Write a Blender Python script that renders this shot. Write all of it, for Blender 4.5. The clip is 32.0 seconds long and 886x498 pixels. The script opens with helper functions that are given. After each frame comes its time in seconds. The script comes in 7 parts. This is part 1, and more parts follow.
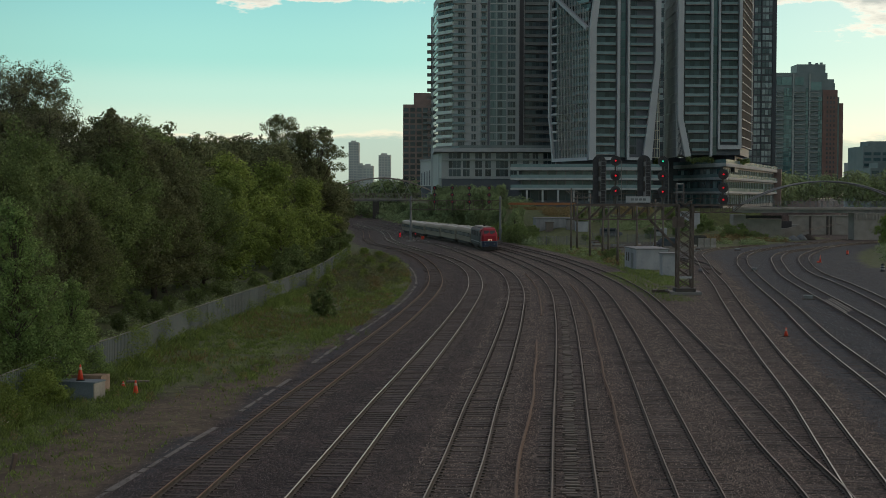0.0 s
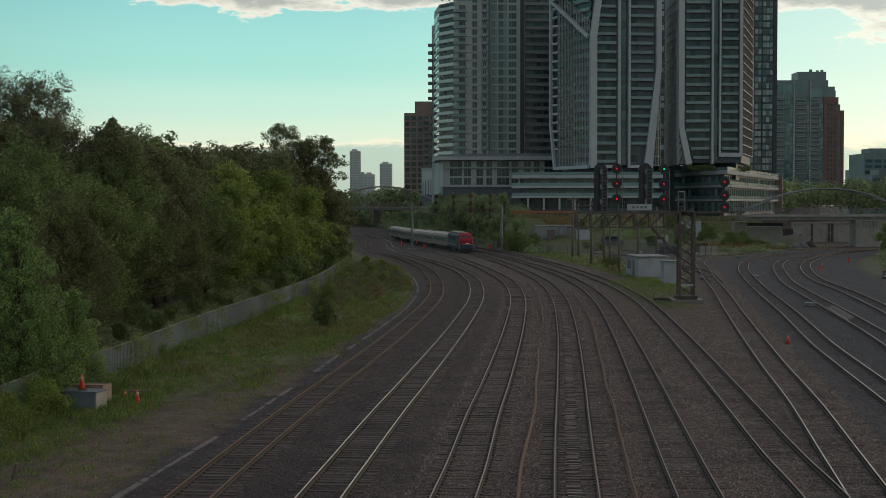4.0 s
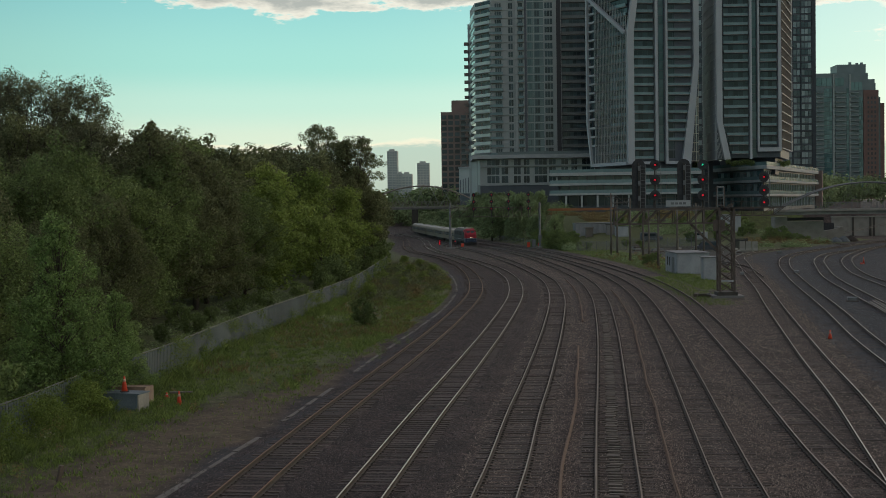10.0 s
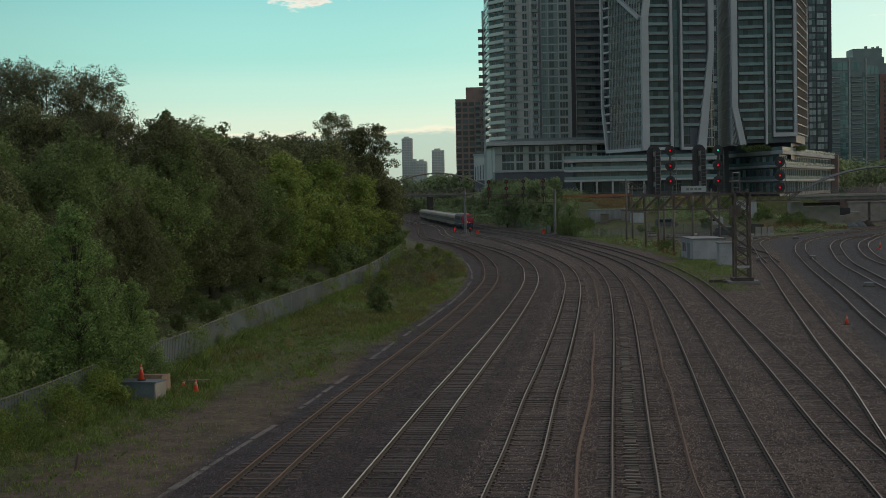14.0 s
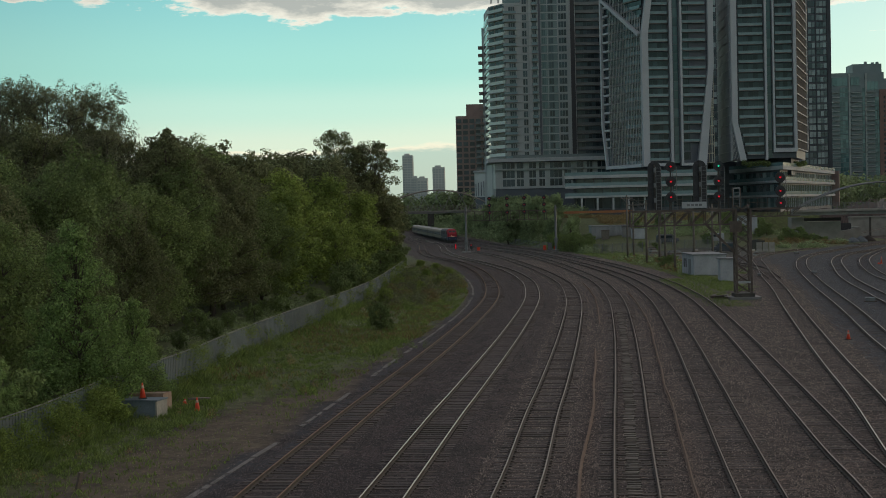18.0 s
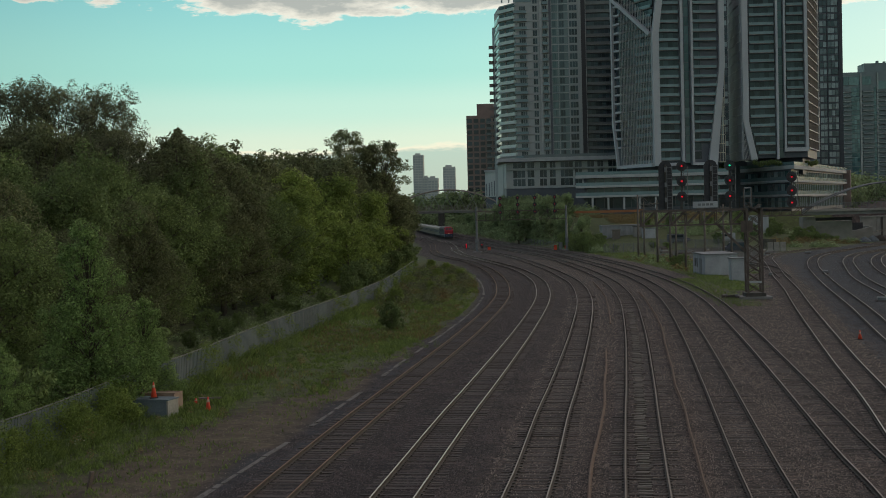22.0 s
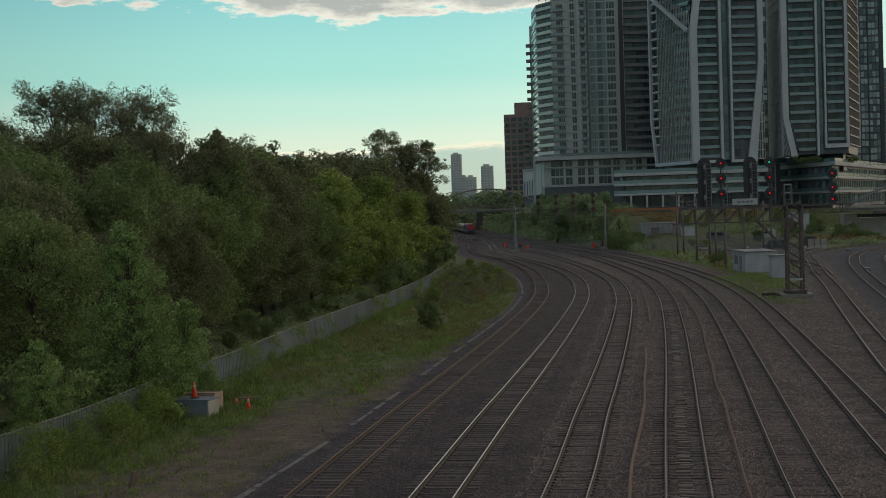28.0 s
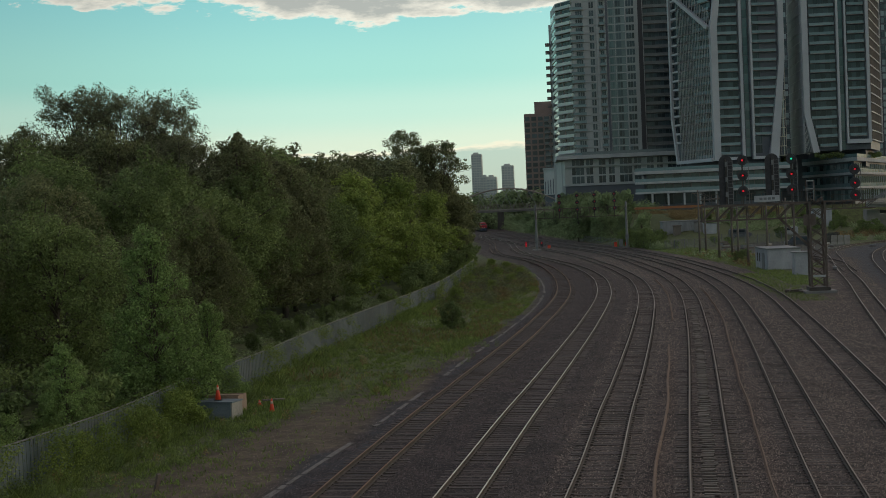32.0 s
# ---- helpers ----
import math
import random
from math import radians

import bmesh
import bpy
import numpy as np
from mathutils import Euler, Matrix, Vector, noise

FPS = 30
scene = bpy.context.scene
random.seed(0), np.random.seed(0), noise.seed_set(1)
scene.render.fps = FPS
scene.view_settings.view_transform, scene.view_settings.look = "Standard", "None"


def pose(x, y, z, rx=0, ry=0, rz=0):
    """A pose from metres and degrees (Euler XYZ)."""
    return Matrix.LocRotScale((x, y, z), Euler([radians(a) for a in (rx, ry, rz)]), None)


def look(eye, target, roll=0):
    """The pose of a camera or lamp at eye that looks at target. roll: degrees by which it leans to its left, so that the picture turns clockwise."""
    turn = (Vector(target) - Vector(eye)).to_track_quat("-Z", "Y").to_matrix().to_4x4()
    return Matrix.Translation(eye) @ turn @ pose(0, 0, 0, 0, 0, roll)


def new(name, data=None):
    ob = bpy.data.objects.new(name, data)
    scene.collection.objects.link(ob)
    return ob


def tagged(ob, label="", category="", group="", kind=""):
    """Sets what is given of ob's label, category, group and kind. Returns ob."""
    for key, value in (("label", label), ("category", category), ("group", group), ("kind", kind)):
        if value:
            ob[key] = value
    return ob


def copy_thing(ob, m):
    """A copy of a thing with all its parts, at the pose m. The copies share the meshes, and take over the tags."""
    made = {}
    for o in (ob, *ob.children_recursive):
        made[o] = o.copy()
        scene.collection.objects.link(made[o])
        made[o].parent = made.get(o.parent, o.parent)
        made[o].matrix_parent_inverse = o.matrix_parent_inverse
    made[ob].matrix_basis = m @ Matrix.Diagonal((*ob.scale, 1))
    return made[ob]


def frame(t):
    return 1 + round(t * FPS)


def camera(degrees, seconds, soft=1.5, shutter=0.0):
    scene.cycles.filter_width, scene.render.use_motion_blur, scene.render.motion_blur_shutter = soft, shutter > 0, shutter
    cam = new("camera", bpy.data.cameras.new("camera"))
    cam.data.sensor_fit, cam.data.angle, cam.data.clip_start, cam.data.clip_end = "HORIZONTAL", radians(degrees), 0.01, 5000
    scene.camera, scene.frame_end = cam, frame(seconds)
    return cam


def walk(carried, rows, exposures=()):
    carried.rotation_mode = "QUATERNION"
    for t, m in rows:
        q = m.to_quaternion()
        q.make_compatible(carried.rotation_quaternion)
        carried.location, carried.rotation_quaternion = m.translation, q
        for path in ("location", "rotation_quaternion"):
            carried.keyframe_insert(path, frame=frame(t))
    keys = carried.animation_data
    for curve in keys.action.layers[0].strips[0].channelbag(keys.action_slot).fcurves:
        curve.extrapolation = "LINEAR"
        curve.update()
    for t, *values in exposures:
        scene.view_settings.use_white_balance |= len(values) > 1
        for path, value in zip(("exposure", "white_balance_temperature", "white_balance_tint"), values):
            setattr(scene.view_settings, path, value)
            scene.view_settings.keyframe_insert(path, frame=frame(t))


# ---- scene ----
# the camera stands on a road bridge over the yard and is turned by hand
EYE = 9.75
PATH = [
    (0, 0.000, -2.261, 0.100), (0.5, 0.023, -2.146, 0.049), (1, 0.067, -2.004, 0.084), (1.5, 0.089, -1.892, 0.031),
    (2, 0.104, -1.816, -0.002), (2.5, 0.047, -1.834, -0.020), (3, -0.046, -1.849, -0.069), (3.5, -0.106, -1.949, -0.035),
    (5.5, 1.623, -1.704, -0.448), (6, 1.980, -1.759, -0.555), (6.5, 1.842, -1.804, -0.596), (7, 1.836, -1.910, -0.593),
    (7.5, 1.810, -1.957, -0.690), (8, 1.513, -1.907, -0.688), (8.5, 1.133, -2.136, -0.748), (9, 1.109, -2.103, -0.827),
    (9.5, 1.459, -1.957, -0.789), (10, 1.659, -1.945, -0.817), (10.5, 1.817, -2.113, -0.934), (11, 2.017, -2.370, -1.029),
    (11.5, 2.124, -2.475, -1.024), (12, 2.202, -2.463, -1.022), (12.5, 2.194, -2.411, -1.072), (13, 2.164, -2.436, -1.025),
    (13.5, 2.166, -2.505, -1.071), (14, 2.300, -2.466, -1.162), (14.5, 2.445, -2.220, -1.243), (16.5, 2.807, -1.944, -1.397),
    (17, 2.826, -1.985, -1.452), (17.5, 2.807, -2.023, -1.432), (18, 2.325, -1.764, -1.394), (18.5, 2.136, -1.606, -1.326),
    (19, 1.926, -1.479, -1.166), (19.5, 2.052, -1.527, -1.234), (20, 2.133, -1.576, -1.226), (20.5, 2.282, -1.717, -1.388),
    (21, 2.490, -1.741, -1.383), (21.5, 2.605, -1.750, -1.429), (22, 2.769, -1.768, -1.414), (22.5, 2.854, -1.787, -1.309),
    (23, 2.882, -1.779, -1.284), (23.5, 2.906, -1.822, -1.349), (24, 2.949, -1.840, -1.417), (24.5, 2.983, -1.834, -1.447),
    (25, 3.033, -1.850, -1.533), (25.5, 3.094, -1.879, -1.670), (27.5, 4.085, -1.770, -1.724), (28, 4.367, -1.756, -1.819),
    (28.5, 4.513, -1.775, -1.959), (29, 4.582, -1.800, -1.999), (29.5, 4.608, -1.721, -2.067), (30, 4.650, -1.753, -2.221),
    (30.5, 4.799, -1.755, -2.261), (31, 4.952, -1.726, -2.318), (31.5, 5.101, -1.717, -2.406), (32, 5.259, -1.712, -2.436),
]


def aim(yaw, pitch, roll):
    return pose(0, 0, EYE, 0, 0, yaw) @ pose(0, 0, 0, 90 + pitch) @ pose(0, 0, 0, 0, 0, roll)


cam = camera(35.73, 32.0, soft=0.8)
walk(cam, [(t, aim(yaw, pitch, roll)) for t, yaw, pitch, roll in PATH])

# ---- world and light: a clear dusk sky with a cloud bank high up, the sun low behind the towers ----
SUN_AZ, SUN_EL = 58.0, 9.0
world = bpy.data.worlds.new("world")
scene.world = world
world.use_nodes = True


def build_sky():
    nt = world.node_tree
    nt.nodes.clear()
    out = nt.nodes.new("ShaderNodeOutputWorld")
    sky = nt.nodes.new("ShaderNodeTexSky")
    sky.sky_type, sky.sun_disc = "NISHITA", False
    sky.sun_elevation, sky.sun_rotation = radians(SUN_EL), radians(SUN_AZ)
    sky.air_density, sky.dust_density, sky.ozone_density = 1.0, 0.6, 1.5
    b1 = nt.nodes.new("ShaderNodeBackground")
    b1.inputs[1].default_value = 0.05
    nt.links.new(sky.outputs[0], b1.inputs[0])
    tc = nt.nodes.new("ShaderNodeTexCoord")
    sep = nt.nodes.new("ShaderNodeSeparateXYZ")
    nt.links.new(tc.outputs["Generated"], sep.inputs[0])
    # dusk gradient by height
    ramp = nt.nodes.new("ShaderNodeValToRGB")
    ramp.color_ramp.interpolation = "EASE"
    e = ramp.color_ramp.elements
    e[0].position, e[0].color = 0.0, (0.72, 0.76, 0.64, 1)
    e[1].position, e[1].color = 1.0, (0.40, 0.345, 0.405, 1)
    for p, c in ((0.045, (0.64, 0.785, 0.66, 1)), (0.072, (0.46, 0.76, 0.66, 1)), (0.10, (0.30, 0.70, 0.62, 1)), (0.17, (0.19, 0.575, 0.58, 1)), (0.32, (0.33, 0.44, 0.52, 1)), (0.55, (0.38, 0.365, 0.435, 1))):
        k = e.new(p)
        k.color = c
    nt.links.new(sep.outputs[2], ramp.inputs[0])
    # clouds: flat streets seen from below, stretched along the horizon
    mp = nt.nodes.new("ShaderNodeMapping")
    mp.inputs["Scale"].default_value = (3.6, 3.6, 12.0)
    mp.inputs["Location"].default_value = (0.35, 0.0, 0.15)
    nt.links.new(tc.outputs["Generated"], mp.inputs[0])
    nz = nt.nodes.new("ShaderNodeTexNoise")
    nz.inputs["Scale"].default_value, nz.inputs["Detail"].default_value, nz.inputs["Roughness"].default_value = 3.4, 11.0, 0.62
    nt.links.new(mp.outputs[0], nz.inputs["Vector"])
    # cloud cover grows with height, and lies in a thin bank low down
    cover = nt.nodes.new("ShaderNodeValToRGB")
    ce = cover.color_ramp.elements
    ce[0].position, ce[0].color = 0.0, (0.10, 0.10, 0.10, 1)
    ce[1].position, ce[1].color = 0.6, (0.2, 0.2, 0.2, 1)
    for p, v in ((0.030, 0.05), (0.045, 0.0), (0.123, 0.0), (0.149, 0.36), (0.19, 0.36)):
        k = ce.new(p)
        k.color = (v, v, v, 1)
    nt.links.new(sep.outputs[2], cover.inputs[0])
    add = nt.nodes.new("ShaderNodeMath")
    add.operation = "ADD"
    nt.links.new(nz.outputs[0], add.inputs[0])
    nt.links.new(cover.outputs[0], add.inputs[1])
    # the bank thins out to the east and breaks up in the glow round the sun
    def span(source, a, b, lo, hi):
        k = nt.nodes.new("ShaderNodeMapRange")
        k.interpolation_type = "SMOOTHSTEP"
        for i, v in enumerate((a, b, lo, hi)):
            k.inputs[i + 1].default_value = v
        nt.links.new(source, k.inputs[0])
        return k.outputs[0]

    def calc(op, a, b):
        k = nt.nodes.new("ShaderNodeMath")
        k.operation = op
        for i, v in enumerate((a, b)):
            if isinstance(v, float):
                k.inputs[i].default_value = v
            else:
                nt.links.new(v, k.inputs[i])
        return k.outputs[0]

    toward = calc("ADD", calc("MULTIPLY", sep.outputs[0], math.sin(radians(SUN_AZ))), calc("MULTIPLY", sep.outputs[1], math.cos(radians(SUN_AZ))))
    extra = calc("MULTIPLY", span(toward, 0.66, 0.78, 0.0, 0.24), span(sep.outputs[2], 0.085, 0.125, 0.0, 1.0))
    thin = span(sep.outputs[0], -0.42, -0.17, -0.24, 0.0)
    total = calc("ADD", calc("ADD", add.outputs[0], extra), thin)
    edge = nt.nodes.new("ShaderNodeMapRange")
    edge.inputs[1].default_value, edge.inputs[2].default_value = 0.71, 0.755
    nt.links.new(total, edge.inputs[0])
    core = nt.nodes.new("ShaderNodeMapRange")
    core.inputs[1].default_value, core.inputs[2].default_value = 0.735, 0.88
    nt.links.new(total, core.inputs[0])
    shade = nt.nodes.new("ShaderNodeMix")
    shade.data_type = "RGBA"
    shade.inputs[6].default_value, shade.inputs[7].default_value = (0.97, 0.88, 0.72, 1), (0.40, 0.38, 0.33, 1)
    nt.links.new(core.outputs[0], shade.inputs[0])
    mix = nt.nodes.new("ShaderNodeMix")
    mix.data_type = "RGBA"
    nt.links.new(edge.outputs[0], mix.inputs[0])
    glow = nt.nodes.new("ShaderNodeMix")
    glow.data_type = "RGBA"
    glow.inputs[7].default_value = (0.93, 0.90, 0.76, 1)
    nt.links.new(span(toward, 0.42, 0.95, 0.0, 0.62), glow.inputs[0])
    nt.links.new(ramp.outputs[0], glow.inputs[6])
    nt.links.new(glow.outputs[2], mix.inputs[6])
    nt.links.new(shade.outputs[2], mix.inputs[7])
    # a low blue-grey bank along the horizon with a sunlit upper rim
    low = nt.nodes.new("ShaderNodeMapping")
    low.inputs["Scale"].default_value = (7.0, 7.0, 26.0)
    nt.links.new(tc.outputs["Generated"], low.inputs[0])
    ln = nt.nodes.new("ShaderNodeTexNoise")
    ln.inputs["Scale"].default_value, ln.inputs["Detail"].default_value, ln.inputs["Roughness"].default_value = 1.6, 8.0, 0.6
    nt.links.new(low.outputs[0], ln.inputs["Vector"])
    above = calc("SUBTRACT", calc("SUBTRACT", sep.outputs[2], 0.019), calc("MULTIPLY", ln.outputs[0], 0.046))
    rim = nt.nodes.new("ShaderNodeMix")
    rim.data_type = "RGBA"
    rim.inputs[6].default_value, rim.inputs[7].default_value = (0.32, 0.50, 0.49, 1), (0.93, 0.84, 0.68, 1)
    nt.links.new(span(above, -0.007, -0.0005, 0.0, 1.0), rim.inputs[0])
    haze = nt.nodes.new("ShaderNodeMix")
    haze.data_type = "RGBA"
    haze.inputs[7].default_value = (0.66, 0.70, 0.60, 1)
    nt.links.new(span(sep.outputs[2], 0.0, 0.011, 0.9, 0.0), haze.inputs[0])
    nt.links.new(rim.outputs[2], haze.inputs[6])
    bank = nt.nodes.new("ShaderNodeMix")
    bank.data_type = "RGBA"
    nt.links.new(span(above, -0.003, 0.003, 0.9, 0.0), bank.inputs[0])
    nt.links.new(mix.outputs[2], bank.inputs[6])
    nt.links.new(haze.outputs[2], bank.inputs[7])
    b2 = nt.nodes.new("ShaderNodeBackground")
    b2.inputs[1].default_value = 0.85
    # the sky fades away from the sunset
    west = nt.nodes.new("ShaderNodeMapRange")
    west.interpolation_type = "SMOOTHSTEP"
    west.inputs[1].default_value, west.inputs[2].default_value = -0.5, 0.8
    west.inputs[3].default_value, west.inputs[4].default_value = 0.78, 1.0
    nt.links.new(sep.outputs[1], west.inputs[0])
    dim = nt.nodes.new("ShaderNodeMix")
    dim.data_type, dim.blend_type = "RGBA", "MULTIPLY"
    dim.inputs[0].default_value = 1.0
    nt.links.new(bank.outputs[2], dim.inputs[6])
    nt.links.new(calc("MULTIPLY", west.outputs[0], span(sep.outputs[0], -0.47, -0.17, 0.70, 1.0)), dim.inputs[7])
    nt.links.new(dim.outputs[2], b2.inputs[0])
    both = nt.nodes.new("ShaderNodeAddShader")
    nt.links.new(b1.outputs[0], both.inputs[0])
    nt.links.new(b2.outputs[0], both.inputs[1])
    nt.links.new(both.outputs[0], out.inputs[0])


build_sky()
sun = new("sun", bpy.data.lights.new("sun", "SUN"))
sun.data.energy, sun.data.angle, sun.data.color = 0.3, radians(12), (1.0, 0.82, 0.62)
sun.matrix_world = look((0, 0, 200), (0 - 100 * math.sin(radians(SUN_AZ)), -100 * math.cos(radians(SUN_AZ)), 200 - 100 * math.tan(radians(SUN_EL))))

# ---- materials ----
MATS = {}


def mat(name, dark, light, rough=0.8, scale=2.0, fine=40.0, bump=0.0, metal=0.0, vary=0.0, stretch=(1, 1, 1), emit=0.0, spec=0.5, object_space=True):
    """A surface between two colours, mottled at two scales, with fine relief."""
    m = bpy.data.materials.new(name)
    m.use_nodes = True
    nt = m.node_tree
    p = nt.nodes["Principled BSDF"]
    tc = nt.nodes.new("ShaderNodeTexCoord")
    mp = nt.nodes.new("ShaderNodeMapping")
    mp.inputs["Scale"].default_value = stretch
    nt.links.new(tc.outputs["Object"], mp.inputs[0])
    a = nt.nodes.new("ShaderNodeTexNoise")
    a.inputs["Scale"].default_value, a.inputs["Detail"].default_value = scale, 4.0
    b = nt.nodes.new("ShaderNodeTexNoise")
    b.inputs["Scale"].default_value, b.inputs["Detail"].default_value = fine, 3.0
    for n in (a, b):
        nt.links.new(mp.outputs[0], n.inputs["Vector"])
    mx = nt.nodes.new("ShaderNodeMath")
    mx.operation = "MULTIPLY_ADD"
    nt.links.new(a.outputs[0], mx.inputs[0])
    mx.inputs[1].default_value = 0.55
    sc = nt.nodes.new("ShaderNodeMath")
    sc.operation = "MULTIPLY"
    sc.inputs[1].default_value = 0.45
    nt.links.new(b.outputs[0], sc.inputs[0])
    nt.links.new(sc.outputs[0], mx.inputs[2])
    last = mx.outputs[0]
    if vary:
        oi = nt.nodes.new("ShaderNodeObjectInfo")
        vr = nt.nodes.new("ShaderNodeMath")
        vr.operation = "MULTIPLY_ADD"
        nt.links.new(oi.outputs["Random"], vr.inputs[0])
        vr.inputs[1].default_value = vary
        nt.links.new(last, vr.inputs[2])
        last = vr.outputs[0]
    r = nt.nodes.new("ShaderNodeMapRange")
    r.inputs[1].default_value, r.inputs[2].default_value = 0.36 + vary * 0.3, 0.64 + vary * 0.7
    nt.links.new(last, r.inputs[0])
    c = nt.nodes.new("ShaderNodeMix")
    c.data_type = "RGBA"
    c.inputs[6].default_value, c.inputs[7].default_value = (*dark, 1), (*light, 1)
    nt.links.new(r.outputs[0], c.inputs[0])
    nt.links.new(c.outputs[2], p.inputs["Base Color"])
    p.inputs["Roughness"].default_value, p.inputs["Metallic"].default_value = rough, metal
    p.inputs["Specular IOR Level"].default_value = spec
    if bump:
        bp = nt.nodes.new("ShaderNodeBump")
        bp.inputs["Strength"].default_value, bp.inputs["Distance"].default_value = bump, 0.03
        nt.links.new(b.outputs[0], bp.inputs["Height"])
        nt.links.new(bp.outputs[0], p.inputs["Normal"])
    if emit:
        nt.links.new(c.outputs[2], p.inputs["Emission Color"])
        p.inputs["Emission Strength"].default_value = emit
    MATS[name] = m
    return m


def leaf_mat(name, dark, light):
    """Leaves: colour varies leaf by leaf and tree by tree, with a little light through them."""
    m = mat(name, dark, light, 0.7, 0.35, 3.0, vary=0.25, spec=0.25)
    nt = m.node_tree
    p = nt.nodes["Principled BSDF"]
    c = p.inputs["Base Color"].links[0].from_socket
    hs = nt.nodes.new("ShaderNodeHueSaturation")
    g = nt.nodes.new("ShaderNodeNewGeometry")
    mr = nt.nodes.new("ShaderNodeMapRange")
    mr.inputs[3].default_value, mr.inputs[4].default_value = 0.6, 1.5
    nt.links.new(g.outputs["Random Per Island"], mr.inputs[0])
    nt.links.new(mr.outputs[0], hs.inputs["Value"])
    nt.links.new(c, hs.inputs["Color"])
    nt.links.new(hs.outputs[0], p.inputs["Base Color"])
    tr = nt.nodes.new("ShaderNodeBsdfTranslucent")
    nt.links.new(hs.outputs[0], tr.inputs[0])
    mix = nt.nodes.new("ShaderNodeMixShader")
    mix.inputs[0].default_value = 0.38
    nt.links.new(p.outputs[0], mix.inputs[1])
    nt.links.new(tr.outputs[0], mix.inputs[2])
    nt.links.new(mix.outputs[0], nt.nodes["Material Output"].inputs[0])
    return m


RAIL_SHINY = mat("rail_polished", (0.30, 0.255, 0.21), (0.46, 0.40, 0.34), 0.32, 3, 30, metal=0.75)
RAIL_DULL = mat("rail_dull", (0.14, 0.107, 0.083), (0.245, 0.192, 0.152), 0.5, 3, 30, metal=0.2, spec=0.2)
RAIL_WORN = mat("rail_worn", (0.165, 0.13, 0.103), (0.28, 0.226, 0.184), 0.45, 3, 30, metal=0.35)
RAIL_RUST = mat("rail_rust", (0.16, 0.085, 0.042), (0.29, 0.165, 0.088), 0.75, 3, 30, 0.3)
# brown rail flanks, darkened further so the colour carries their shaded side
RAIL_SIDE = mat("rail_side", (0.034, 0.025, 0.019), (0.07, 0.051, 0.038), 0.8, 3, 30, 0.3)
TIE = mat("weathered_tie", (0.052, 0.042, 0.035), (0.115, 0.094, 0.079), 0.9, 1.5, 25, 0.4, vary=0.5, stretch=(1, 6, 6))
TIE_PALE = mat("pale_tie", (0.09, 0.075, 0.062), (0.19, 0.16, 0.135), 0.9, 2, 30, 0.4, vary=0.4)
CONC = mat("concrete", (0.15, 0.146, 0.138), (0.26, 0.25, 0.238), 0.9, 0.6, 12, 0.3)
CONC_PALE = mat("pale_concrete", (0.3, 0.315, 0.325), (0.42, 0.432, 0.44), 0.85, 0.4, 10, 0.2)
STEEL_DARK = mat("dark_steel", (0.03, 0.028, 0.026), (0.075, 0.062, 0.052), 0.7, 2, 20, 0.2)
STEEL_RUST = mat("rusty_steel", (0.07, 0.054, 0.045), (0.145, 0.112, 0.092), 0.8, 2, 20, 0.3)
STEEL_GREY = mat("galvanised_steel", (0.12, 0.125, 0.13), (0.21, 0.215, 0.22), 0.55, 2, 20, 0.1, metal=0.3)
WHITE_STEEL = mat("white_painted_steel", (0.25, 0.25, 0.245), (0.36, 0.36, 0.35), 0.5, 1, 12)
BLACK = mat("black_paint", (0.02, 0.02, 0.023), (0.048, 0.048, 0.052), 0.7, 3, 20)
WOOD_POLE = mat("pole_wood", (0.10, 0.085, 0.072), (0.19, 0.165, 0.142), 0.9, 2, 25, 0.4, stretch=(6, 6, 1))
LED_RED = mat("red_lens", (0.70, 0.008, 0.02), (0.80, 0.015, 0.035), 0.4, emit=0.75)
LED_GREEN = mat("green_lens", (0.02, 0.6, 0.35), (0.03, 0.7, 0.4), 0.4, emit=0.8)
CONE_ORANGE = mat("cone_orange", (0.62, 0.052, 0.02), (0.78, 0.088, 0.036), 0.5, 4, 30)
CONE_WHITE = mat("cone_band", (0.5, 0.3, 0.22), (0.62, 0.42, 0.33), 0.5, 4, 30)
FENCE_SLAT = mat("fence_slats", (0.042, 0.064, 0.072), (0.082, 0.112, 0.122), 0.6, 0.5, 8, vary=0.5, stretch=(3, 3, 0.6))
HUT_WHITE = mat("hut_paint", (0.26, 0.27, 0.285), (0.39, 0.40, 0.42), 0.6, 0.8, 10, stretch=(1, 1, 0.4))
BARK = mat("bark", (0.045, 0.038, 0.03), (0.11, 0.092, 0.075), 0.9, 3, 20, 0.5, stretch=(4, 4, 1))
LEAF_A = leaf_mat("leaf_green", (0.1, 0.14, 0.05), (0.215, 0.282, 0.1))
LEAF_B = leaf_mat("leaf_dark", (0.098, 0.112, 0.052), (0.198, 0.218, 0.102))
LEAF_C = leaf_mat("leaf_bright", (0.132, 0.188, 0.042), (0.27, 0.342, 0.085))
LEAF_D = leaf_mat("leaf_grey_green", (0.112, 0.178, 0.056), (0.235, 0.335, 0.112))
# lifted towards pale grey-green: haze over the far bank is mixed in
LEAF_E = leaf_mat("leaf_bank", (0.148, 0.198, 0.098), (0.3, 0.374, 0.182))
LEAF_F = leaf_mat("leaf_brown_green", (0.112, 0.122, 0.068), (0.208, 0.222, 0.125))
GRASS = leaf_mat("grass_blades", (0.092, 0.145, 0.036), (0.20, 0.262, 0.074))
STRAW = leaf_mat("straw_blades", (0.13, 0.10, 0.045), (0.28, 0.21, 0.10))
WALL_A = mat("condo_panel", (0.29, 0.312, 0.315), (0.38, 0.398, 0.395), 0.6, 0.15, 4)
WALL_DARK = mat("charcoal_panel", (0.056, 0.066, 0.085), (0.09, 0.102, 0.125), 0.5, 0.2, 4)
